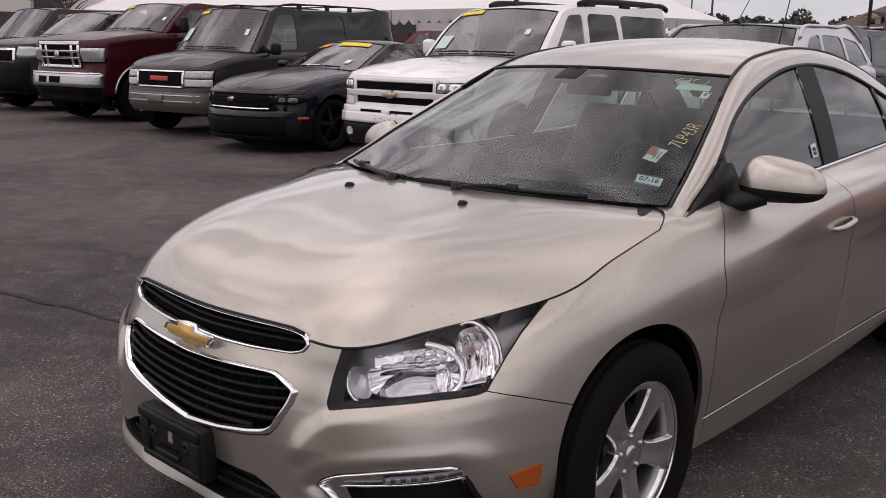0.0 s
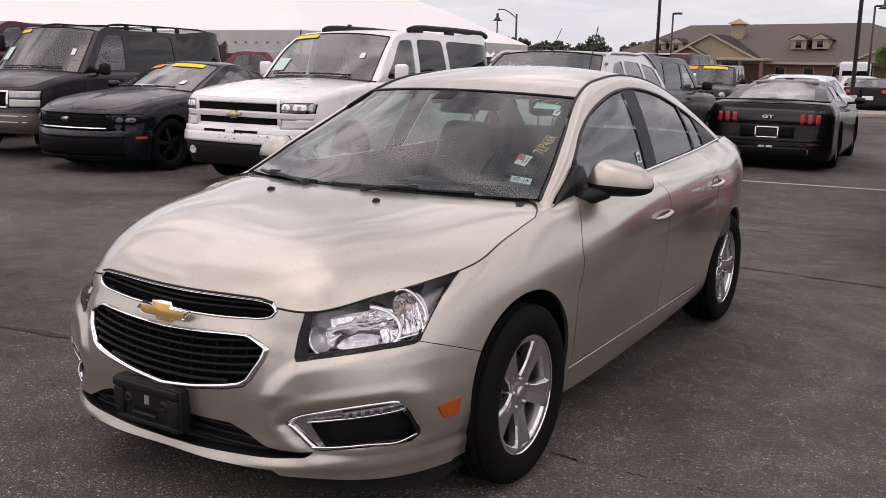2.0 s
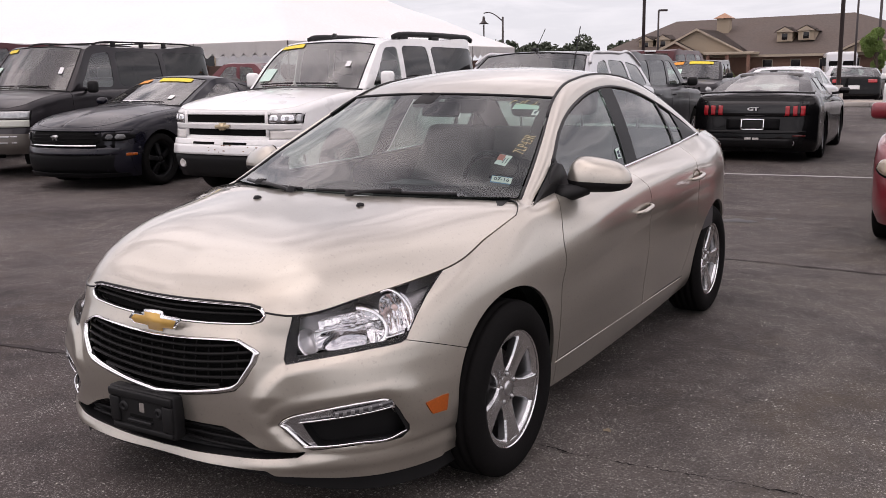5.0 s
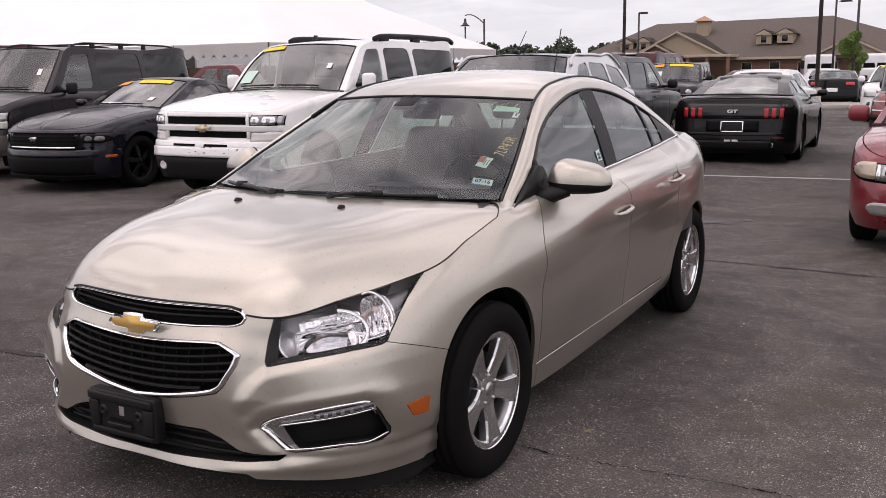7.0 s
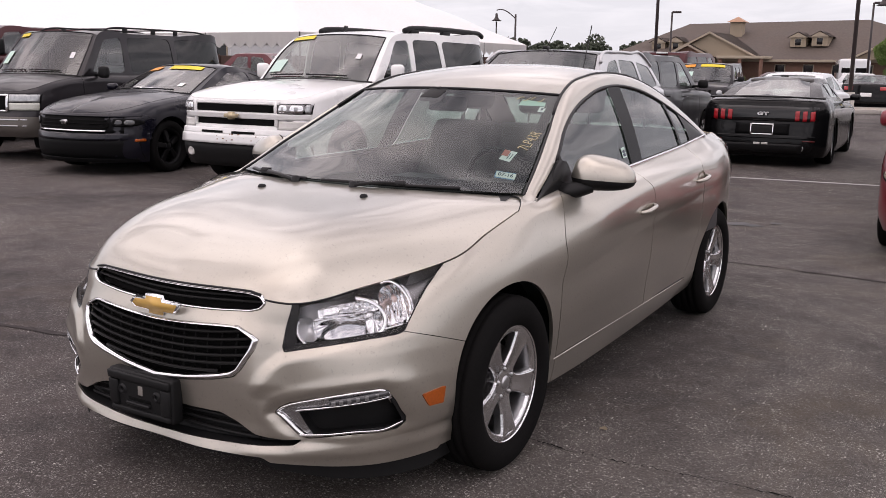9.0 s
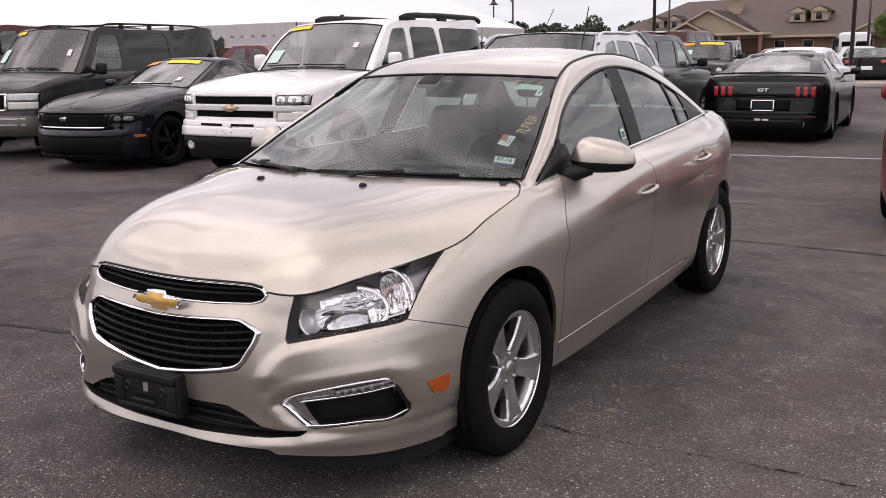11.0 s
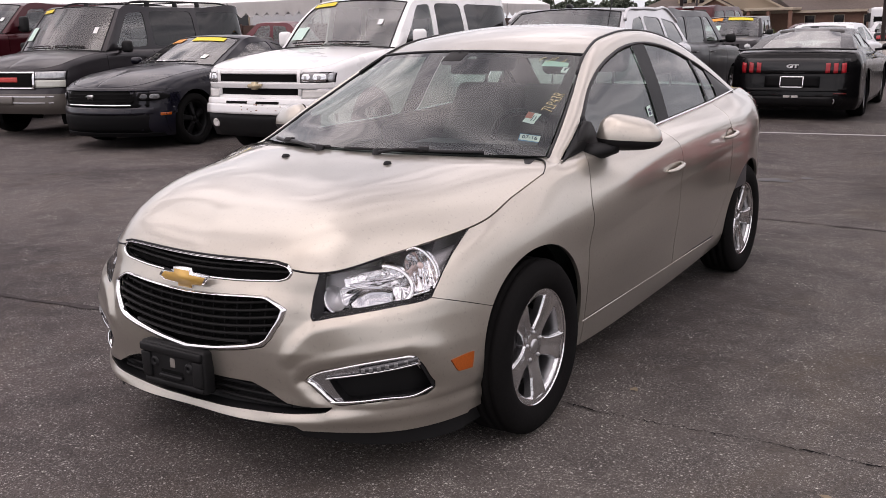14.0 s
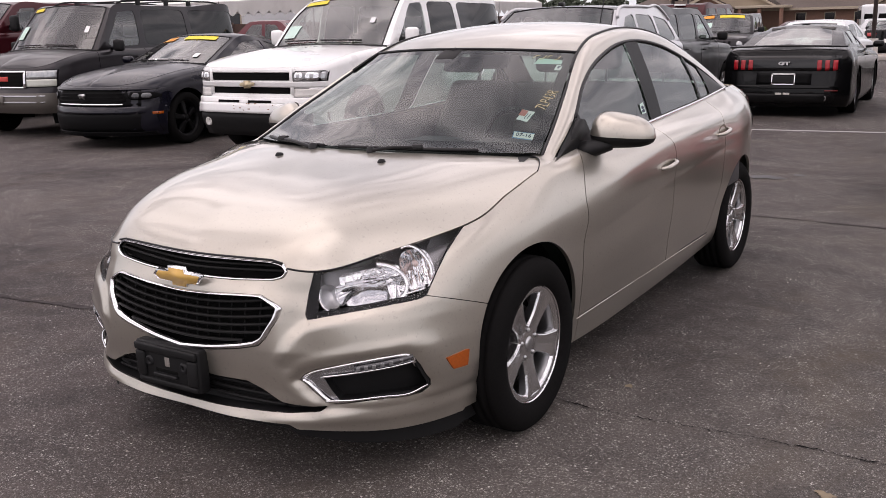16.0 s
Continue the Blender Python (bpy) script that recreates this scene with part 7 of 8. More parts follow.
spo = np.array([(x, 4.66 - .10 * (x / .85) ** 2, 1.075 - .02 * (x / .85) ** 2) for x in np.linspace(-.86, .86, 25)])
part("spoiler", tube(spo, .022, 8, flat=.7), GLOSS_BLACK, K_, "low black boot spoiler")
plate = rear_face(tail_car, "number_plate", -.16, .16, .505, .645, BLACK_PLASTIC, .02, .03, label="dark plate in a chrome frame")
for x0, x1, z0, z1 in ((-.17, .17, .65, .665), (-.17, .17, .497, .512), (-.172, -.158, .50, .66), (.158, .172, .50, .66)):
    rear_face(tail_car, "plate_frame", x0, x1, z0, z1, CHROME, .02, .04, plate)
gt = moved(text_mesh("GT", .066, .006, .003), Matrix.Translation((0, 4.805, .815)) @ pose(0, 0, 0, 90, 0, 180) @ Matrix.Diagonal((1.9, 1, 1, 1)))
part("model_letters", gt, mat("white_letters", (.75, .75, .76), .3), K_, smooth=False)
part("brake_light", tube([(-.06, 2.9, 1.385), (.06, 2.9, 1.385)], .012, 6), SATIN_BLACK, K_)

# red sedan of the neighbouring bay
S = dict(L=4.45, W=1.70, H=1.40, fo=.86, wb=2.55, R=.30, rim=.185, tyre_w=.19, zc=.20, bow=.26, yc=1.20, hc=.96, hf=.74, ys=1.90, yr=3.2, yb=3.85, belt_f=.97, belt_r=1.0, tail_z=.98, xt=.72,
         bump=.50, rake=.10, crown=.06, boot=True, paint=RED_PAINT, doors=(1.22, 2.25, 3.1), screen_bow=.16, mirror_up=.08, mirror_back=.35,
         windows=[win(1.55, 2.0, 2.2, 2.2, 1.0, 1.01, 1.28, 1.30), win(2.3, 2.28, 3.1, 2.95, 1.01, 1.02, 1.30, 1.28)])
red = vehicle("red_sedan", "red sedan with white window card, parked in the next bay", pose(2.23, 3.60, 0, 0, 0, -2), S)
for sd in (1, -1):
    a_, b_ = sorted((sd * .36, sd * .60))
    rl = face(red, "headlamp", a_, b_, .590, .715, LAMP_GREY, .06, .010, tilt=.05 * sd, ends=(.25, 0), label="clear headlamp with chrome reflector")
    for x0_, x1_, z0_, z1_, m_ in ((.565, .595, .60, .712, CHROME), (.47, .555, .612, .700, CLEAR_LAMP), (.39, .46, .615, .690, CHROME), (.495, .530, .630, .680, SATIN_BLACK)):
        face(red, "reflector", *sorted((sd * x0_, sd * x1_)), z0_, z1_, m_, .02, .013 if m_ is not SATIN_BLACK else .017, parent=rl, tilt=.05 * sd, ends=(.3, .3))
    a_, b_ = sorted((sd * .355, sd * .80))
    face(red, "lamp_gap", a_, b_, .578, .728, DARK, .04, .003, tilt=.03 * sd, ends=(.1, .4))
    a_, b_ = sorted((sd * .60, sd * .79))
    face(red, "turn_lamp", a_, b_, .597, .730, mat("pale_peach_lens", (.46, .37, .28), .14, .35, vary=.12, grain=30, coat=1.0) if sd == 1 else bpy.data.materials["pale_peach_lens"], .06, .012, ends=(0, .75))
    a_, b_ = sorted((sd * .42, sd * .66))
    face(red, "fog_lamp", a_, b_, .318, .420, mat("dull_fog_glass", (.30, .30, .29), .15, .35, vary=.15, grain=30, coat=1.0) if sd == 1 else bpy.data.materials["dull_fog_glass"], .05, .006, ends=(.35, .45))
face(red, "lower_grille", -.36, .36, .36, .45, DARK, .04, .008)
red["on_screen"]("window_card", -.82, -.30, .08, .42, WHITE_CARD)

# charcoal minivan seen from behind
S = dict(L=4.9, W=1.92, H=1.74, fo=.95, wb=3.0, R=.33, zc=.22, yc=1.1, hc=1.10, hf=.95, ys=1.9, yr=4.45, yb=4.82, belt_f=1.1, belt_r=1.12, tail_z=1.12, xt=.76, paint=paint("charcoal_paint", (.016, .014, .019), .3, .35, coat=.5, spec=.25), rear_glass=PRIVACY,
         windows=[win(1.5, 2.05, 2.4, 2.4, 1.15, 1.15, 1.60, 1.62), win(2.5, 2.5, 3.5, 3.5, 1.15, 1.15, 1.62, 1.62), win(3.6, 3.6, 4.6, 4.4, 1.15, 1.16, 1.62, 1.58)])
PINK_LENS = mat("faded_red_lens", (.24, .055, .06), .15, vary=.4, grain=40, coat=1.0)
mini = vehicle("minivan", "charcoal minivan seen from behind with clear-edged tail lamps", pose(2.02, 13.4, 0, 0, 0, 180), S, "van")
for sd in (1, -1):
    a_, b_ = sorted((sd * .76, sd * .93))
    lampb = rear_face(mini, "tail_lamp", a_, b_, .82, 1.16, PINK_LENS, .05, .02)
    for z0 in (.82, .93, 1.04, 1.15):
        rear_face(mini, "lamp_rim", a_, b_, z0, z0 + .012, WHITE_CARD, .04, .03, lampb)

# far vehicles
S = dict(L=4.4, W=1.80, H=1.68, fo=.85, wb=2.6, R=.35, zc=.25, bow=.10, yc=1.25, hc=1.12, hf=1.02, ys=1.85, yr=3.9, yb=4.25, tail_z=1.15, xt=.80, paint=GREY_PAINT, rear_glass=PRIVACY, mirror_mat=BLACK_PLASTIC, mirror_h=.07, doors=(1.3, 2.3, 3.2),
         windows=[win(1.6, 1.98, 2.25, 2.26, 1.18, 1.18, 1.54, 1.56), win(2.36, 2.36, 3.1, 3.1, 1.18, 1.18, 1.56, 1.56), win(3.2, 3.2, 4.0, 3.9, 1.18, 1.18, 1.56, 1.54)])
jeep = vehicle("small_utility_wagon", "dark grey small utility wagon with yellow and orange windscreen banners", pose(-5.15, 20.6, 0, 0, 0, 8), S)
for sd in (1, -1):
    part("headlamp", moved(lathe([(.0005, .03), (.07, .02), (.095, 0)], 24, "z"), pose(sd * .62, .10, .87, 90)), CLEAR_LAMP, jeep["thing"])
for k_ in range(7):
    face(jeep, "grille_slot", -.42 + .13 * k_, -.36 + .13 * k_, .80, .96, DARK, .04, .01)
jeep["on_screen"]("price_banner", -.86, -.35, .80, .95, ORANGE_CARD)
jeep["on_screen"]("price_banner", -.15, .72, .82, .96, YELLOW_CARD)
jeep["on_screen"]("window_card", -.84, -.35, .3, .55, GREEN_CARD)
S = dict(S, L=4.9, W=1.95, H=2.05, paint=MAROON_PAINT, R=.37, fo=.92, wb=2.9, yr=4.35, yb=4.75, hc=1.28, hf=1.1, belt_f=1.28, belt_r=1.3, tail_z=1.3,
         windows=[win(1.6, 1.98, 2.4, 2.4, 1.34, 1.34, 1.88, 1.90), win(2.5, 2.5, 3.4, 3.4, 1.34, 1.34, 1.90, 1.90), win(3.5, 3.5, 4.5, 4.35, 1.34, 1.34, 1.90, 1.88)])
mar = vehicle("maroon_wagon", "maroon utility wagon facing away behind the row", pose(-7.6, 30.0, 0, 0, 0, 178), S)
part("high_brake_light", block(-.18, .18, 4.42, 4.50, 1.98, 2.03, .01), WHITE_CARD, mar["thing"])
S = dict(L=4.6, W=1.78, H=1.46, fo=.92, wb=2.7, R=.32, zc=.18, bow=.2, yc=1.2, hc=.98, hf=.8, ys=1.95, yr=3.1, yb=3.95, belt_f=.98, belt_r=1.02, tail_z=1.0, xt=.72, boot=True, paint=PLAIN_WHITE, bump=.5,
         windows=[win(1.55, 2.05, 2.3, 2.3, 1.03, 1.03, 1.33, 1.35), win(2.4, 2.4, 3.2, 3.0, 1.03, 1.04, 1.35, 1.32)])
vehicle("white_sedan", "white sedan facing away behind the black coupe", pose(-2.42, 22.8, 0, 0, 0, 179.5), dict(S, mirrors=False))
fm = vehicle("far_coupe", "black coupe by the kerb island, seen from behind", pose(-3.25, 40.0, 0, 0, 0, 184), dict(S, L=4.7, W=1.88, H=1.38, paint=BLACK_PAINT, belt_r=1.05, tail_z=1.03))
for sd in (1, -1):
    a_, b_ = sorted((sd * .48, sd * .80))
    rear_face(fm, "tail_lamp", a_, b_, .80, .93, RED_LENS, .05, .03)
rear_face(fm, "number_plate", -.2, .2, .55, .70, WHITE_CARD, .02, .03)
wh = vehicle("white_hatchback", "white hatchback with yellow windscreen strip, facing the lane", pose(.22, 23.4, 0, 0, 0, 0), dict(S, L=4.1, W=1.78, H=1.55, hf=.9, hc=1.05, belt_f=1.05, belt_r=1.1, tail_z=1.1, paint=WHITE_PAINT, yr=3.4, yb=3.95, boot=False,
             windows=[win(1.55, 2.05, 2.3, 2.3, 1.09, 1.09, 1.42, 1.44), win(2.4, 2.4, 3.4, 3.2, 1.09, 1.12, 1.44, 1.40)]))
for sd in (1, -1):
    a_, b_ = sorted((sd * .40, sd * .78))
    face(wh, "headlamp", a_, b_, .68, .84, CLEAR_LAMP, .05, .015)
    part("fog_lamp", moved(lathe([(.0005, .02), (.07, .01), (.09, 0)], 20, "z"), pose(sd * .60, .10, .48, 90)), DARK_LAMP, wh["thing"])
wh["on_screen"]("price_banner", -.8, .8, .88, .97, YELLOW_CARD)
for x, y, tn, pm, nm, lb in ((-7.6, 47, 170, MAROON_PAINT, "far_sedan", "maroon sedan parked beyond the kerb island"), (-4.6, 46, 185, SILVER_PAINT, "far_sedan", "silver sedan parked beyond the kerb island"),
                             (-9.2, 30.5, 182, MAROON_PAINT, "far_sedan", "maroon sedan parked behind the utility wagon"), (-27.0, 10.5, 20, PLAIN_WHITE, "far_sedan", "white sedan at the end of the lot")):
    vehicle(nm, lb, pose(x, y, 0, 0, 0, tn), dict(S, paint=pm))

# ---- tent, building, lamps, trees, far clutter ----
VINYL = mat("white_vinyl", (.80, .79, .78), .55, vary=.05, grain=8, wide=.4)
VALANCE = mat("thin_white_vinyl", (.84, .82, .80), .6, vary=.05, grain=8, wide=.4)
vn, vl = VALANCE.node_tree.nodes, VALANCE.node_tree.links
glow = vn.new("ShaderNodeBsdfTranslucent"); glow.inputs["Color"].default_value = (.86, .84, .82, 1)
cloth = vn.new("ShaderNodeMixShader"); cloth.inputs[0].default_value = .42
vl.new(vn["Principled BSDF"].outputs[0], cloth.inputs[1]); vl.new(glow.outputs[0], cloth.inputs[2])
vl.new(cloth.outputs[0], vn["Material Output"].inputs["Surface"])
SHINGLE = mat("brown_shingle", (.105, .082, .070), .9, vary=.22, grain=3.5, wide=.3, bump=.4, depth=.02)
BRICK = mat("red_brown_brick", (.20, .11, .08), .85, vary=.2, grain=6, wide=.5)
STUCCO = mat("tan_siding", (.35, .285, .21), .8, vary=.06, grain=10)
TRIM = mat("cream_trim", (.40, .335, .255), .6, vary=.05)
POLE_M = mat("dark_bronze_pole", (.035, .026, .026), .5, vary=.15)
CONCRETE = mat("kerb_concrete", (.42, .39, .36), .85, vary=.2, grain=40, bump=.3)
LEAF = mat("green_leaf", (.095, .13, .035), .6, vary=.35, grain=2.5)
YOUNG_LEAF = mat("young_leaf", (.15, .23, .055), .6, vary=.3, grain=2.5)
LEAF_FAR = mat("far_leaf", (.055, .070, .045), .75, vary=.3, grain=1.2)
BARK = mat("bark", (.10, .075, .06), .9, vary=.25, grain=30)
FENCE_M = mat("brown_fence", (.085, .05, .04), .85, vary=.2, grain=5)
GREY_WALL = mat("pale_wall", (.55, .55, .56), .8, vary=.06)
PURPLE = mat("purple_sign", (.08, .06, .16), .5, vary=.05)


def solid(name, bm, material, label, category="", kind="", group="", smooth=False):
    return tagged(new(name, finish(bm, name, material, smooth)), label, category, group, kind)


# white event tent with a scalloped valance
tent = thing("event_tent", "large white event tent with a scalloped valance", "tent", pose(0, 0, 0))
TX0, TX1, TY0, TY1, EAVE = -56.0, -21.4, 23.9, 43.0, 2.72
gx, gy = np.linspace(TX0, TX1, 129), np.linspace(TY0, TY1, 73)
XX, YY = np.meshgrid(gx, gy, indexing="ij")
dd = np.minimum(np.minimum(XX - TX0, TX1 - XX), np.minimum(YY - TY0, TY1 - YY))
ZZ = EAVE + 4.75 * (dd / 9.55) ** .97 - .06 * np.sin(dd * 1.1) ** 2
part("canopy", sheet(np.stack([XX, YY, ZZ], -1)), VINYL, tent)
under = sheet(np.stack([XX[::4, ::4], YY[::4, ::4], ZZ[::4, ::4] - .03], -1))


def valance(p0, p1, n):
    u_ = np.linspace(0, 1, n * 10 + 1)
    base = np.array(p0)[None] * (1 - u_)[:, None] + np.array(p1)[None] * u_[:, None]
    drop_ = .42 + .18 * np.abs(np.sin(u_ * n * np.pi))
    out_ = []
    nrm = np.cross(np.array(p1) - np.array(p0), (0, 0, 1.0))
    nrm /= np.linalg.norm(nrm)
    for k_ in np.linspace(0, 1, 5):
        q_ = base.copy()
        q_[:, 2] -= drop_ * k_
        q_ += nrm[None] * ((.020 * np.sin(u_ * n * 2.3 + 1) + .012 * np.sin(u_ * n * 9.1)) * k_)[:, None]
        out_.append(q_)
    return sheet(np.array(out_).transpose(1, 0, 2))


part("valance", valance((TX0, TY0 - .02, EAVE), (TX1, TY0 - .02, EAVE), 62), VALANCE, tent)
part("valance", valance((TX1 + .02, TY0, EAVE), (TX1 + .02, TY1, EAVE), 34), VALANCE, tent)
for px in np.linspace(TX0, TX1, 8):
    part("tent_pole", tube([(px, TY0, 0), (px, TY0, EAVE)], .03, 8), POLE_M, tent)
for py in np.linspace(TY0, TY1, 5)[1:]:
    part("tent_pole", tube([(TX1, py, 0), (TX1, py, EAVE)], .03, 8), POLE_M, tent)
for px in (-28.9, -43.0):
    part("tent_pole", tube([(px, 32.1, 0), (px, 32.1, 7.4)], .06, 8), DULL_CHROME, tent)

# brick and siding building with a brown hip roof
hall = thing("community_hall", "long brick building with a brown shingle roof, dormers and a cupola", "building", pose(0, 0, 0))
part("wall", block(-47, -1, 120.6, 146, 0, 3.1, 0), BRICK, hall)
bm = bmesh.new()
c = [bm.verts.new(p) for p in ((-48.6, 119.6, 2.95), (.6, 119.6, 2.95), (.6, 147, 2.95), (-48.6, 147, 2.95), (-40.3, 133, 8.1), (-16.4, 133, 8.35))]
for f in ((0, 1, 5, 4), (1, 2, 5), (2, 3, 4, 5), (3, 0, 4)):
    bm.faces.new([c[i] for i in f])
part("roof", bm, SHINGLE, hall, smooth=False)
part("fascia", block(-48.7, .7, 119.5, 119.7, 2.68, 2.98, 0), TRIM, hall, smooth=False)


def gable(x, half, z0, z1, y0, y1, wall_m, parent):
    g = part("gable", prism([(x - half, z0), (x + half, z0), (x, z1)], y0, y0 + .3, "y"), wall_m, parent, smooth=False)
    for sd in (-1, 1):
        b_ = bmesh.new()
        P_ = [(x, y0 - .4, z1 + .22), (x + sd * (half + .55), y0 - .4, z0 + .02), (x + sd * (half + .55), y1, z0 + .02), (x, y1, z1 + .22)]
        b_.faces.new([b_.verts.new(p) for p in P_])
        bmesh.ops.solidify(b_, geom=b_.faces[:], thickness=.12)
        part("gable_roof", b_, SHINGLE, g, smooth=False)
        bar = prism([(0, 0), (sd * (half + .6), -(z1 - z0 + .2)), (sd * (half + .6), -(z1 - z0 + .2) - .26), (0, -.26)] if sd > 0 else [(0, 0), (0, -.26), (sd * (half + .6), -(z1 - z0 + .2) - .26), (sd * (half + .6), -(z1 - z0 + .2))], -.06, .06, "y")
        part("bargeboard", moved(bar, Matrix.Translation((x, y0 - .44, z1 + .24))), TRIM, g, smooth=False)
    return g


gable(-32.8, 5.6, 3.2, 6.15, 117.6, 130, STUCCO, hall)
gable(-35.2, 3.0, 2.95, 4.6, 116.4, 124, BRICK, hall)
gable(-12.2, 3.6, 3.0, 4.85, 118.2, 128, STUCCO, hall)
part("porch_roof", block(-31.5, -25.6, 116.0, 121, 3.0, 3.35, .05), TRIM, hall)
for px in (-31.0, -28.6, -26.0):
    part("porch_post", block(px - .2, px + .2, 116.2, 116.6, 0, 3.0, .02), BRICK, hall)


def dormer(x, z, w=.95, y=123.2):
    d = part("dormer", block(x - w, x + w, y, y + 4, z - .75, z + .45, 0), STUCCO, hall, smooth=False)
    part("dormer_pane", block(x - .35, x + .35, y - .06, y, z - .55, z + .25, .02), GLOSS_BLACK, d)
    part("dormer_trim", block(x - .45, x + .45, y - .04, y + .01, z - .65, z + .35, .02), TRIM, d)
    for sd in (-1, 1):
        b_ = bmesh.new()
        P_ = [(x, y - .3, z + 1.15), (x + sd * (w + .35), y - .3, z + .42), (x + sd * (w + .35), y + 5.5, z + .42), (x, y + 5.5, z + 1.15)]
        b_.faces.new([b_.verts.new(p) for p in P_])
        bmesh.ops.solidify(b_, geom=b_.faces[:], thickness=.1)
        part("dormer_roof", b_, SHINGLE, d, smooth=False)
    part("dormer_gable", prism([(x - w - .2, z + .42), (x + w + .2, z + .42), (x, z + 1.05)], y - .25, y - .15, "y"), TRIM, d, smooth=False)


for x, z in ((-23.2, 5.35), (-20.6, 5.45), (-41.5, 4.75), (-39.1, 4.85)):
    dormer(x, z)
cup = part("cupola", block(-32.95, -31.35, 127.2, 128.8, 5.8, 8.05, 0), STUCCO, hall, smooth=False)
bm = bmesh.new()
c = [bm.verts.new(p) for p in ((-33.35, 126.8, 8.0), (-30.95, 126.8, 8.0), (-30.95, 129.2, 8.0), (-33.35, 129.2, 8.0), (-32.15, 128.0, 8.75))]
for f in ((0, 1, 4), (1, 2, 4), (2, 3, 4), (3, 0, 4), (3, 2, 1, 0)):
    bm.faces.new([c[i] for i in f])
part("cupola_roof", bm, mat("copper_roof", (.42, .24, .15), .5, .3), cup, smooth=False)
for x in np.arange(-45, -2, 3.4):
    if not -37 < x < -25.4:
        wnd = part("window", block(x - .65, x + .65, 120.5, 120.62, .9, 2.4, 0), TRIM, hall, smooth=False)
        part("pane", block(x - .55, x + .55, 120.46, 120.5, 1.0, 2.3, 0), GLOSS_BLACK, wnd, smooth=False)

# lot light poles and bell lamps
def light_pole(x, y, h, r, head=True, label="tall dark bronze lot light pole"):
    p = thing("light_pole", label, "light pole", pose(x, y, 0), "lot light poles")
    part("shaft", tube([(0, 0, 0), (0, 0, h * .5), (0, 0, h)], [r, r * .92, r * .8], 12), POLE_M, p)
    part("foot", lathe([(.0005, .75), (r * 2.2, .75), (r * 2.4, 0)], 20, "z"), CONCRETE, p)
    if head:
        part("lamp_head", block(.05, .75, -.2, .2, h - .10, h + .06, .03), POLE_M, p)
    return p


def bell_lamp(x, y, h, sd, reach):
    p = thing("bell_lamp", "dark ornamental street lamp with a hanging bell shade", "street lamp", pose(x, y, 0), "bell lamps")
    part("shaft", tube([(0, 0, 0), (0, 0, h)], [.10, .075], 10), POLE_M, p)
    q = np.linspace(0, 1, 14)
    part("arm", tube(np.stack([sd * reach * q, 0 * q, h - .35 + .75 * np.sin(q * np.pi * .62)], 1), .045, 6), POLE_M, p)
    part("shade", moved(lathe([(.04, .62), (.10, .55), (.12, .30), (.24, .12), (.42, 0), (.30, .02)], 20, "z"), pose(sd * reach, 0, h - .50)), POLE_M, p)
    return p


light_pole(-13.7, 42, 11.0, .085)
light_pole(-3.24, 33.6, 11.0, .078)
light_pole(-8.4, 76, 6.75, .095)
light_pole(-24.2, 76, 6.35, .095)
bell_lamp(-4.95, 60, 6.0, -1, .75)
bell_lamp(-33.5, 65, 5.75, -1, 1.75)
part("shaft", tube([(-1.75, 0, 0), (-1.75, 0, 5.2)], .06, 8), POLE_M, bpy.data.objects["bell_lamp.001"])


# trees
def clumps(bm, centre, radii, n, size, rng):
    """Many small leaf faces round limbs, with gaps."""
    for _ in range(n):
        u_ = rng.normal(size=3)
        u_ /= np.linalg.norm(u_)
        p_ = np.array(centre) + u_ * np.array(radii) * rng.uniform(.35, 1.0) ** .6
        a_ = rng.normal(size=3); a_ /= np.linalg.norm(a_)
        b_ = np.cross(a_, rng.normal(size=3)); b_ /= np.linalg.norm(b_) + 1e-9
        k_ = size * rng.uniform(.5, 1.3)
        bm.faces.new([bm.verts.new(p_ + k_ * v_) for v_ in (a_, b_, -a_ * .8, -b_)])


def tree(name, label, x, y, h, spread, n, leaf, size, seed, bare=False, full=1.0):
    rng = np.random.default_rng(seed)
    t_ = thing(name, label, "tree", pose(x, y, 0))
    bm = tube([(0, 0, 0), (.03 * h, 0, h * .3), (0, .02 * h, h * .6), (.02 * h, 0, h * .92)], [h * .022, h * .018, h * .012, h * .004], 8)
    limbs = []
    for k_ in range(9 if not bare else 26):
        z0 = h * rng.uniform(.25, .7)
        a_ = rng.uniform(0, 2 * np.pi)
        tip = np.array((math.cos(a_) * spread * rng.uniform(.5, .95), math.sin(a_) * spread * rng.uniform(.5, .95), z0 + h * rng.uniform(.12, .3)))
        limbs.append(tip)
        bm = joined(bm, tube([(0, 0, z0), tuple(tip * (.5, .5, .5) + np.array((0, 0, z0 * .5 + h * .04))), tuple(tip)], [h * .010, h * .006, h * .002], 5))
    part("trunk", bm, BARK, t_)
    if not bare:
        cb = bmesh.new()
        for tip in limbs + [np.array((0, 0, h * .9)), np.array((0, 0, h * .7))]:
            r_ = spread * rng.uniform(.28, .5) * full
            clumps(cb, tip, (r_, r_, r_ * .8), n // 11, size, rng)
        part("crown", cb, leaf, t_, smooth=False)
    return t_


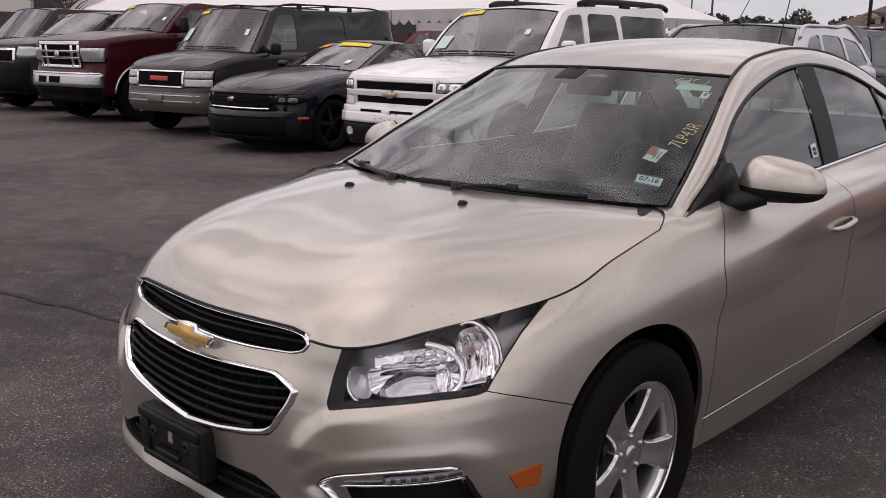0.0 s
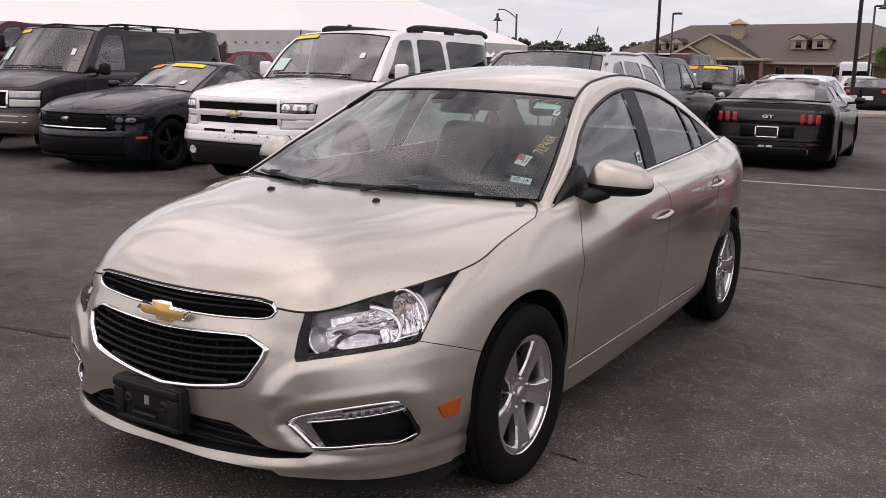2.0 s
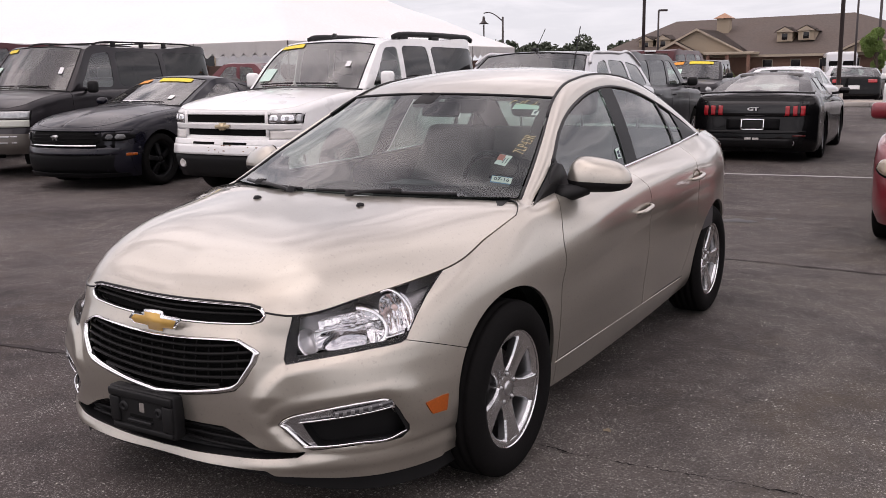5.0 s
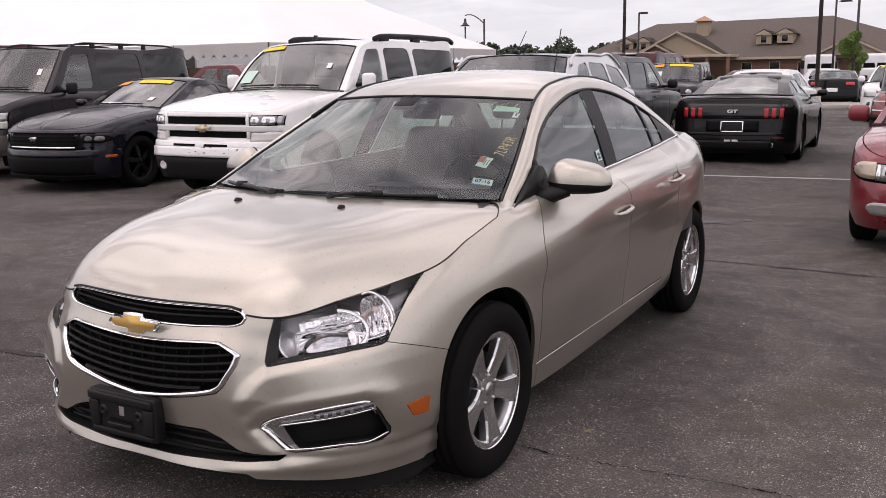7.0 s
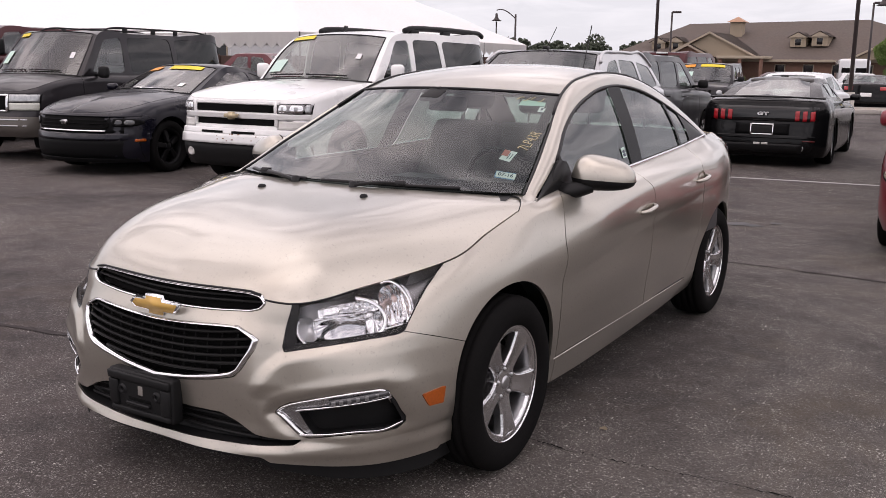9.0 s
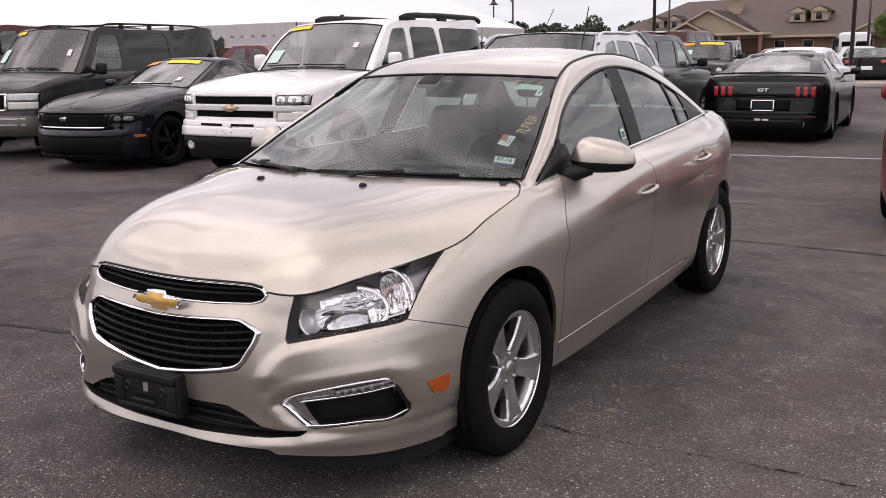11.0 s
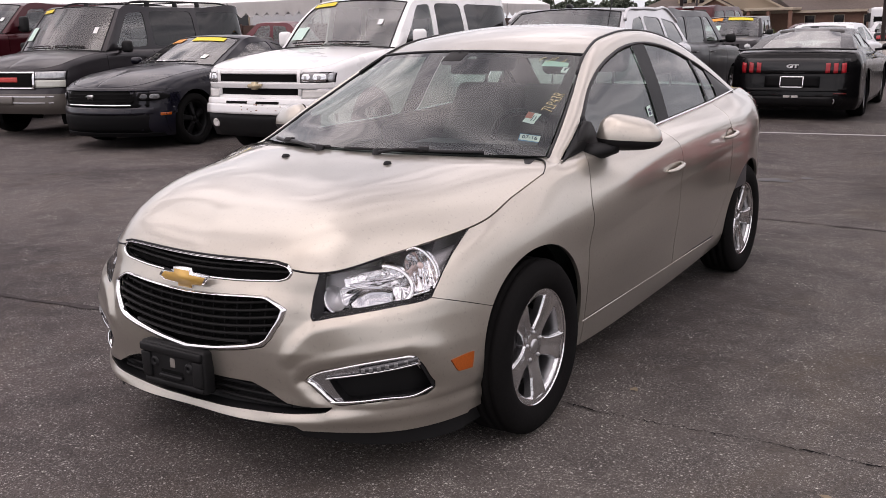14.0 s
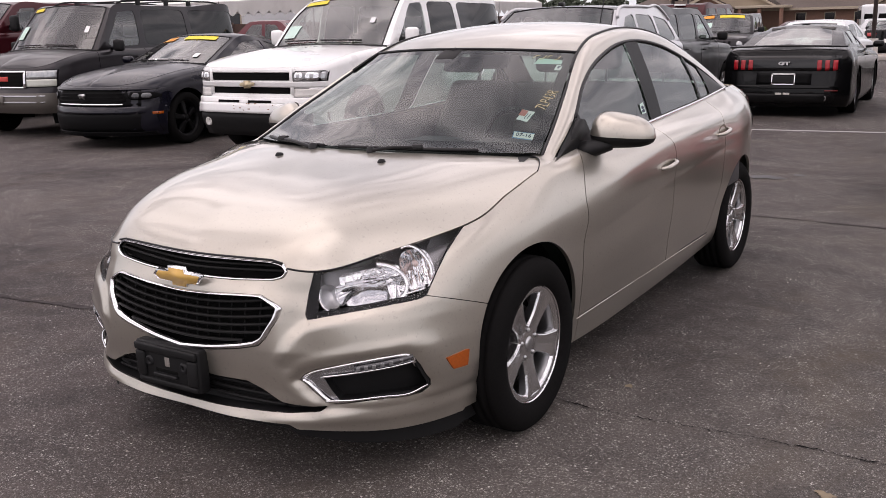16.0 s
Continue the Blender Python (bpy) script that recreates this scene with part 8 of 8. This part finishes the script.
tree("young_tree", "young green tree on the kerb island beside a bell lamp", -4.02, 51, 3.50, .58, 11000, YOUNG_LEAF, .040, 3, full=1.45)
tree("bare_tree", "bare brown tree behind the lot", -50.3, 21.6, 5.6, 2.4, 0, LEAF, .1, 8, True)
k_ = 0
for x, y, h, sp in ((-68, 165, 7.0, 4.6), (-60, 168, 5.8, 4.2), (-53, 160, 6.2, 3.0), (-50, 162, 5.2, 3.6), (-46.5, 160, 7.4, 2.2), (-76, 165, 6.5, 4.2), (-82, 172, 6.2, 4), (-90, 172, 6.8, 4.5), (-43.5, 158, 5.0, 3)):
    tree("far_tree", "distant dark green tree on the skyline", x, y, h, sp, 2200, LEAF_FAR, .34, 20 + k_)
    k_ += 1
rng = np.random.default_rng(4)
hb = bmesh.new()
for x in np.arange(-190, 60, 1.6):
    clumps(hb, (x, 175 + rng.uniform(-3, 3), rng.uniform(.8, 2.2)), (2.2, 1.5, 1.9 + rng.uniform(0, 1.0)), 26, .5, rng)
solid("far_woods", hb, LEAF_FAR, "low dark line of distant woods along the horizon", "woods", "stuff")
sb = bmesh.new()
for x in np.arange(-36, -2, 1.1):
    clumps(sb, (x, 117.6, .45), (.6, .4, .5), 30, .16, rng)
solid("shrubs", sb, LEAF, "low green shrubs along the brick building", "shrubs", "stuff")

# white mini-buses
def mini_bus(x, y, tn):
    b = thing("mini_bus", "white mini-bus with dark windows and a rounded roof", "bus", pose(x, y, 0, 0, 0, tn), "white mini-buses")
    part("body", block(-1.2, 1.2, .9, 8.0, .55, 2.6, .28, 4), PLAIN_WHITE, b)
    part("nose", block(-1.0, 1.0, 0, 1.3, .5, 1.45, .2, 3), PLAIN_WHITE, b)
    for x0, x1 in ((-1.0, -.06), (.06, 1.0)):
        part("windscreen_pane", moved(block(x0, x1, -.03, .03, 0, .85, .06, 2), pose(0, .90, 1.42, -4)), DARK, b)
    for yy in np.arange(1.5, 7.3, .95):
        for sd in (-1, 1):
            part("side_pane", block(sd * 1.2 - .02, sd * 1.2 + .02, yy, yy + .78, 1.45, 2.15, .015), DARK, b)
    for sd in (-1, 1):
        for yy in (.75, 6.0):
            plain_wheel(b, pose(sd * 1.0, yy, .42, 0, 0, 0 if sd == 1 else 180), .42, .23, .25, DULL_CHROME, 5)
        part("headlamp", moved(lathe([(.0005, .03), (.09, .02), (.11, 0)], 18, "z"), pose(sd * .75, .03, .95, 90)), CLEAR_LAMP, b)
    part("under_body", block(-.8, .8, .3, 7.8, .38, .6, .03), DARK, b)


mini_bus(-9.86, 80, 12)
mini_bus(-5.97, 80, -14)

# red pick-up by the tent, fence and shop behind the far end of the row
S = dict(L=5.4, W=1.95, H=1.85, fo=.95, wb=3.3, R=.38, zc=.35, yc=1.4, hc=1.18, hf=1.05, ys=2.05, yr=3.1, yb=3.6, belt_r=1.2, tail_z=1.2, paint=DARK_RED_PAINT, bump=.68, boot=True, doors=(1.45, 2.6),
         windows=[win(1.8, 2.15, 2.5, 2.5, 1.24, 1.24, 1.70, 1.72), win(2.6, 2.6, 3.2, 3.0, 1.24, 1.25, 1.72, 1.68)])
vehicle("red_pickup", "red pick-up truck parked before the tent", pose(-21.6, 18.3, 0, 0, 0, -68), S, "truck")
fence = thing("board_fence", "tall brown board fence behind the tent", "fence", pose(0, 0, 0))
for i, x in enumerate(np.arange(-110, -24, 2.4)):
    part("fence_panel", block(x, x + 2.36, 46 + .02 * (i % 2), 46.08 + .02 * (i % 2), 0, 2.1, .01), FENCE_M, fence, smooth=False)
    part("fence_post", block(x - .06, x + .06, 45.9, 46.0, 0, 2.2, .01), FENCE_M, fence, smooth=False)
side_fence = thing("board_fence", "tall brown board fence at the end of the lot", "fence", pose(0, 0, 0))
for i, y in enumerate(np.arange(2.0, 19.0, 2.4)):
    part("fence_panel", block(-43 + .02 * (i % 2), -42.92 + .02 * (i % 2), y, y + 2.36, 0, 2.6, .01), FENCE_M, side_fence, smooth=False)
    part("fence_post", block(-42.9, -42.8, y - .06, y + .06, 0, 2.68, .01), FENCE_M, side_fence, smooth=False)
house = thing("outbuilding", "pale rendered building with a dark window behind the fence", "building", pose(0, 0, 0))
part("wall", block(-66, -58, 12, 31, 0, 6.0, 0), mat("pale_render", (.66, .64, .62), .9, vary=.1), house, smooth=False)
part("roof", block(-66.4, -57.6, 11.6, 31.4, 6.0, 6.3, .02), PURPLE, house, smooth=False)
hw = part("window", block(-58.02, -57.93, 23.1, 25.2, 2.7, 4.2, .01), TRIM, house, smooth=False)
part("pane", block(-57.93, -57.90, 23.25, 25.05, 2.85, 4.05, 0), GLOSS_BLACK, hw, smooth=False)
part("drainpipe", tube([(-57.9, 19.6, 0), (-57.9, 19.6, 6.0)], .12, 8), PURPLE, house)
shop = thing("shop_building", "pale flat-roofed shop with dark purple sign band", "building", pose(0, 0, 0))
part("wall", block(-110, -62, 62, 80, 0, 6.2, 0), GREY_WALL, shop, smooth=False)
part("sign_band", block(-104, -70, 61.8, 62.0, 4.2, 5.4, 0), PURPLE, shop, smooth=False)
part("roof_unit", block(-72, -69, 66, 69, 6.2, 7.4, .05), GREY_WALL, shop, smooth=False)
for x in np.arange(-106, -64, 5):
    wnd = part("window", block(x, x + 3.6, 61.9, 62.0, .6, 3.4, 0), TRIM, shop, smooth=False)
    part("pane", block(x + .1, x + 3.5, 61.86, 61.9, .7, 3.3, 0), GLOSS_BLACK, wnd, smooth=False)

# ---- ground ----
def asphalt_material():
    m = bpy.data.materials.new("worn_asphalt")
    m.use_nodes = True
    n, l = m.node_tree.nodes, m.node_tree.links
    b = n["Principled BSDF"]
    tc = n.new("ShaderNodeTexCoord")

    def tex(kind, scale, **kw):
        t = n.new(kind)
        t.inputs["Scale"].default_value = scale
        for k, v in kw.items():
            t.inputs[k].default_value = v
        l.new(tc.outputs["Object"], t.inputs["Vector"])
        return t

    def math_(op, a, b_=None):
        q = n.new("ShaderNodeMath"); q.operation = op
        for i, s_ in enumerate((a, b_)):
            if s_ is None:
                continue
            if isinstance(s_, (int, float)):
                q.inputs[i].default_value = s_
            else:
                l.new(s_, q.inputs[i])
        return q.outputs[0]

    grit = tex("ShaderNodeTexNoise", 75, Detail=4, Roughness=.75)
    wide = tex("ShaderNodeTexNoise", .45, Detail=7, Roughness=.6, Distortion=.8)
    mid = tex("ShaderNodeTexNoise", 3.2, Detail=6, Roughness=.65)
    base = n.new("ShaderNodeValToRGB")
    e = base.color_ramp.elements
    e[0].position, e[0].color = .38, (.016, .0135, .0145, 1)
    e[1].position, e[1].color = .64, (.130, .114, .104, 1)
    l.new(math_("ADD", math_("MULTIPLY", grit.outputs["Fac"], .46), math_("ADD", math_("MULTIPLY", wide.outputs["Fac"], .30), math_("MULTIPLY", mid.outputs["Fac"], .24))), base.inputs["Fac"])

    def stones(scale, size, power):
        """Pale aggregate: round stones, of which a few are bright."""
        v_ = tex("ShaderNodeTexVoronoi", scale)
        sp_ = n.new("ShaderNodeSeparateColor")
        l.new(v_.outputs["Color"], sp_.inputs[0])
        return math_("MULTIPLY", math_("LESS_THAN", v_.outputs["Distance"], size), math_("POWER", sp_.outputs[0], power))

    dot = math_("MAXIMUM", stones(78, .34, 9.0), math_("MAXIMUM", math_("MULTIPLY", stones(150, .40, 2.6), .62), math_("MULTIPLY", stones(240, .44, 2.4), .26)))
    mx = n.new("ShaderNodeMix"); mx.data_type = "RGBA"
    shed = n.new("ShaderNodeMapRange")
    shed.inputs["From Min"].default_value, shed.inputs["From Max"].default_value = .40, .62
    shed.inputs["To Min"].default_value, shed.inputs["To Max"].default_value = .12, 1.25
    bare_ = tex("ShaderNodeTexNoise", 5.5, Detail=5, Roughness=.7, Distortion=.6)
    l.new(math_("ADD", math_("MULTIPLY", wide.outputs["Fac"], .45), math_("MULTIPLY", bare_.outputs["Fac"], .55)), shed.inputs["Value"])
    l.new(math_("MULTIPLY", dot, shed.outputs[0]), mx.inputs["Factor"])
    # brown dust lies in some places
    tan = n.new("ShaderNodeMix"); tan.data_type = "RGBA"; tan.inputs["B"].default_value = (.085, .068, .050, 1)
    where_ = tex("ShaderNodeTexNoise", .9, Detail=6, Roughness=.7, Distortion=1.0)
    tr_ = n.new("ShaderNodeMapRange")
    tr_.inputs["From Min"].default_value, tr_.inputs["From Max"].default_value, tr_.inputs["To Max"].default_value = .50, .72, .55
    l.new(where_.outputs["Fac"], tr_.inputs["Value"]); l.new(tr_.outputs[0], tan.inputs["Factor"])
    l.new(base.outputs["Color"], tan.inputs["A"])
    # the west of the lot is a little darker, a gradual and uneven change
    at_ = n.new("ShaderNodeSeparateXYZ")
    l.new(tc.outputs["Object"], at_.inputs[0])
    east_ = n.new("ShaderNodeMapRange"); east_.interpolation_type = "SMOOTHSTEP"
    east_.inputs["From Min"].default_value, east_.inputs["From Max"].default_value = -1.4, 2.2
    l.new(math_("ADD", at_.outputs[0], math_("MULTIPLY", math_("SUBTRACT", wide.outputs["Fac"], .5), 3.0)), east_.inputs["Value"])
    tone_ = n.new("ShaderNodeMix"); tone_.data_type = "RGBA"
    tone_.inputs["A"].default_value, tone_.inputs["B"].default_value = (.83, .77, .80, 1), (1.08, 1.09, 1.07, 1)
    l.new(east_.outputs[0], tone_.inputs["Factor"])
    toned = n.new("ShaderNodeMix"); toned.data_type = "RGBA"; toned.blend_type = "MULTIPLY"; toned.inputs["Factor"].default_value = 1.0
    l.new(tan.outputs["Result"], toned.inputs["A"]); l.new(tone_.outputs["Result"], toned.inputs["B"])
    l.new(toned.outputs["Result"], mx.inputs["A"])
    mx.inputs["B"].default_value = (.66, .63, .59, 1)
    l.new(mx.outputs["Result"], b.inputs["Base Color"])
    rr = n.new("ShaderNodeMapRange")
    rr.inputs["To Min"].default_value, rr.inputs["To Max"].default_value = .62, .92
    l.new(mid.outputs["Fac"], rr.inputs["Value"]); l.new(rr.outputs[0], b.inputs["Roughness"])
    b.inputs["Specular IOR Level"].default_value = .2
    bp_ = n.new("ShaderNodeBump"); bp_.inputs["Strength"].default_value = .8; bp_.inputs["Distance"].default_value = .006
    l.new(math_("ADD", grit.outputs["Fac"], math_("MULTIPLY", dot, .4)), bp_.inputs["Height"]); l.new(bp_.outputs[0], b.inputs["Normal"])
    return m


ASPHALT = asphalt_material()
STRIPE = mat("worn_white_paint", (.46, .45, .44), .8, vary=.3, grain=60, bump=.3)
TAR = mat("tar_joint", (.008, .0075, .008), .9, spec=.05, vary=.3, grain=60)
JOINT = mat("worn_tar_joint", (.058, .051, .051), .9, spec=.05, vary=.5, grain=30)
OIL = mat("oil_stain", (.020, .019, .020), .5, vary=.35, grain=25)
DUST = mat("dried_dust", (.22, .175, .115), .95, vary=.25, grain=30)

gb = bmesh.new()
gv = [[gb.verts.new((x, y, 0)) for y in (-400, -40, 0, 60, 120, 500)] for x in (-600, -120, -30, 0, 30, 120, 600)]
for i in range(6):
    for j in range(5):
        gb.faces.new((gv[i][j], gv[i + 1][j], gv[i + 1][j + 1], gv[i][j + 1]))
ground = solid("ground", gb, ASPHALT, "worn dark grey asphalt lot with pale aggregate", "asphalt", "structure")


def strip(name, pts, w0, material, label, jit=0.0, seed=1, z=.004, kind="structure"):
    """A thin flat band along a line on the ground, with uneven edges."""
    rng_ = np.random.default_rng(seed)
    P = np.asarray(pts, float)
    n_ = max(12, int(np.linalg.norm(np.diff(P, axis=0), axis=1).sum() / .045)) if jit else 24
    C = curve(np.concatenate([P, np.full((len(P), 1), z)], 1), np.linspace(0, 1, n_))
    if jit:
        walk_ = np.cumsum(rng_.normal(0, jit, n_)); walk_ -= np.linspace(walk_[0], walk_[-1], n_)
        C[:, 1] += np.clip(walk_, -.06, .06)
    T_ = np.gradient(C, axis=0); N_ = np.stack([-T_[:, 1], T_[:, 0], 0 * T_[:, 0]], 1); N_ /= np.linalg.norm(N_, axis=1)[:, None]
    ww_ = (w0 * (1 + (rng_.uniform(-.7, .8, n_) if jit else 0)))[:, None] if jit else np.full((n_, 1), w0)
    return solid(name, sheet(np.stack([C - N_ * ww_ / 2, C + N_ * ww_ / 2], 1)), material, label, "asphalt", kind)


strip("bay_line", [(-1.6, 8.86), (.9, 9.165), (5.5, 9.72)], .10, STRIPE, "worn white painted bay line on asphalt")


def crack(name, pts, width, label, seed, z=.004):
    """A ragged crack: a jagged line of dark gaps that widens, closes and sheds crumbs."""
    rng_ = np.random.default_rng(seed)
    P = np.asarray(pts, float)
    n_ = int(np.linalg.norm(np.diff(P, axis=0), axis=1).sum() / .011)
    C = curve(np.concatenate([P, np.full((len(P), 1), z)], 1), np.linspace(0, 1, n_))
    slow = np.convolve(rng_.normal(0, 1, n_ + 24), np.ones(25) / 5, "valid")
    C[:, 1] += .010 * slow + rng_.normal(0, .0035, n_)
    C[:, 0] += rng_.normal(0, .002, n_)
    w_ = width * np.clip(.55 + .45 * np.convolve(rng_.normal(0, 1, n_ + 8), np.ones(9) / 3, "valid") + rng_.normal(0, .3, n_), .28, 2.2)
    b_ = sheet(np.stack([C - np.outer(w_ / 2, (0, 1, 0)), C + np.outer(w_ / 2, (0, 1, 0))], 1))
    for _ in range(n_ // 3):
        c_ = C[rng_.integers(n_)] + (rng_.normal(0, .006), rng_.normal(0, .011), 0)
        r_ = rng_.uniform(.0015, .005)
        b_.faces.new([b_.verts.new(c_ + (r_ * rng_.uniform(.5, 1.3) * math.cos(t), r_ * rng_.uniform(.5, 1.1) * math.sin(t), 0)) for t in (0, 1.3, 2.5, 3.8, 5.1)])
    return solid(name, b_, TAR, label, "asphalt", "structure")


crack("asphalt_crack", [(.45, -1.02), (.83, -1.05), (1.11, -1.07), (1.43, -1.05), (1.73, -1.04), (2.4, -1.02), (3.2, -1.06)], .0062, "thin ragged crack in the asphalt", 3)
strip("asphalt_joint", [(-6.5, -2.1), (-3.34, -1.40), (-2.41, -1.18), (-1.2, -1.10)], .034, JOINT, "dark tarred joint in the asphalt", .006, 4)
strip("asphalt_joint", [(.2, 2.97), (.54, 2.95), (1.6, 2.89), (4.5, 2.70)], .022, JOINT, "dark tarred joint in the asphalt", .005, 5)
strip("asphalt_joint", [(.5, 7.2), (2.2, 6.9), (5, 6.5)], .02, JOINT, "dark tarred joint in the asphalt", .005, 6)


def blot(name, x, y, rx, ry, material, label, seed):
    rng_ = np.random.default_rng(seed)
    a_ = np.linspace(0, 2 * np.pi, 40, endpoint=False)
    r_ = 1 + sum(rng_.uniform(-.22, .22) * np.sin(k_ * a_ + rng_.uniform(0, 6)) for k_ in (2, 3, 5, 7))
    b_ = bmesh.new()
    b_.faces.new([b_.verts.new((x + rx * r * math.cos(t), y + ry * r * math.sin(t), .0045)) for r, t in zip(r_, a_)])
    return solid(name, b_, material, label, "stain", "structure")


blot("oil_stain", .17, 4.86, .17, .10, OIL, "dark oil stain on the asphalt", 1)
blot("oil_stain", .42, 5.1, .06, .05, OIL, "dark oil stain on the asphalt", 2)
blot("dust_patch", 1.03, -.79, .020, .014, DUST, "small dried mud spot on the asphalt", 3)
blot("dust_patch", 1.90, -1.35, .028, .02, DUST, "small dried mud spot on the asphalt", 4)
rng = np.random.default_rng(12)
pb = bmesh.new()
for _ in range(420):
    x, y = rng.uniform(-1.5, 4.5), rng.uniform(-3.6, 6.5)
    r_ = rng.uniform(.002, .0055)
    v_ = [pb.verts.new((x + r_ * a_, y + r_ * b_, z_)) for a_, b_, z_ in ((-1, -.6, .001), (.9, -.8, .001), (1, .7, .001), (-.7, 1, .001), (.1, 0, r_ * 1.1))]
    for q in ((0, 1, 4), (1, 2, 4), (2, 3, 4), (3, 0, 4)):
        pb.faces.new([v_[i] for i in q])
solid("grit", pb, mat("pale_grit", (.40, .37, .33), .9, vary=.3), "loose pale grit and crumbs on the asphalt", "grit", "stuff")

# kerb island across the lane
island = thing("kerb_island", "concrete kerb island with gravel top across the lane", "kerb", pose(0, 0, 0))
part("gravel_bed", block(-14, 14, 32.75, 34.9, 0, .14, .01), mat("pale_gravel", (.36, .31, .27), .95, vary=.4, grain=14, bump=.6, depth=.02), island)
for i, x in enumerate(np.arange(-14, 14, 2.0)):
    part("kerb_stone", block(x + .004, x + 1.996, 32.55, 32.745, 0, .16, .02), CONCRETE, island)
    part("kerb_stone", block(x + .004, x + 1.996, 34.905, 35.10, 0, .16, .02), CONCRETE, island)
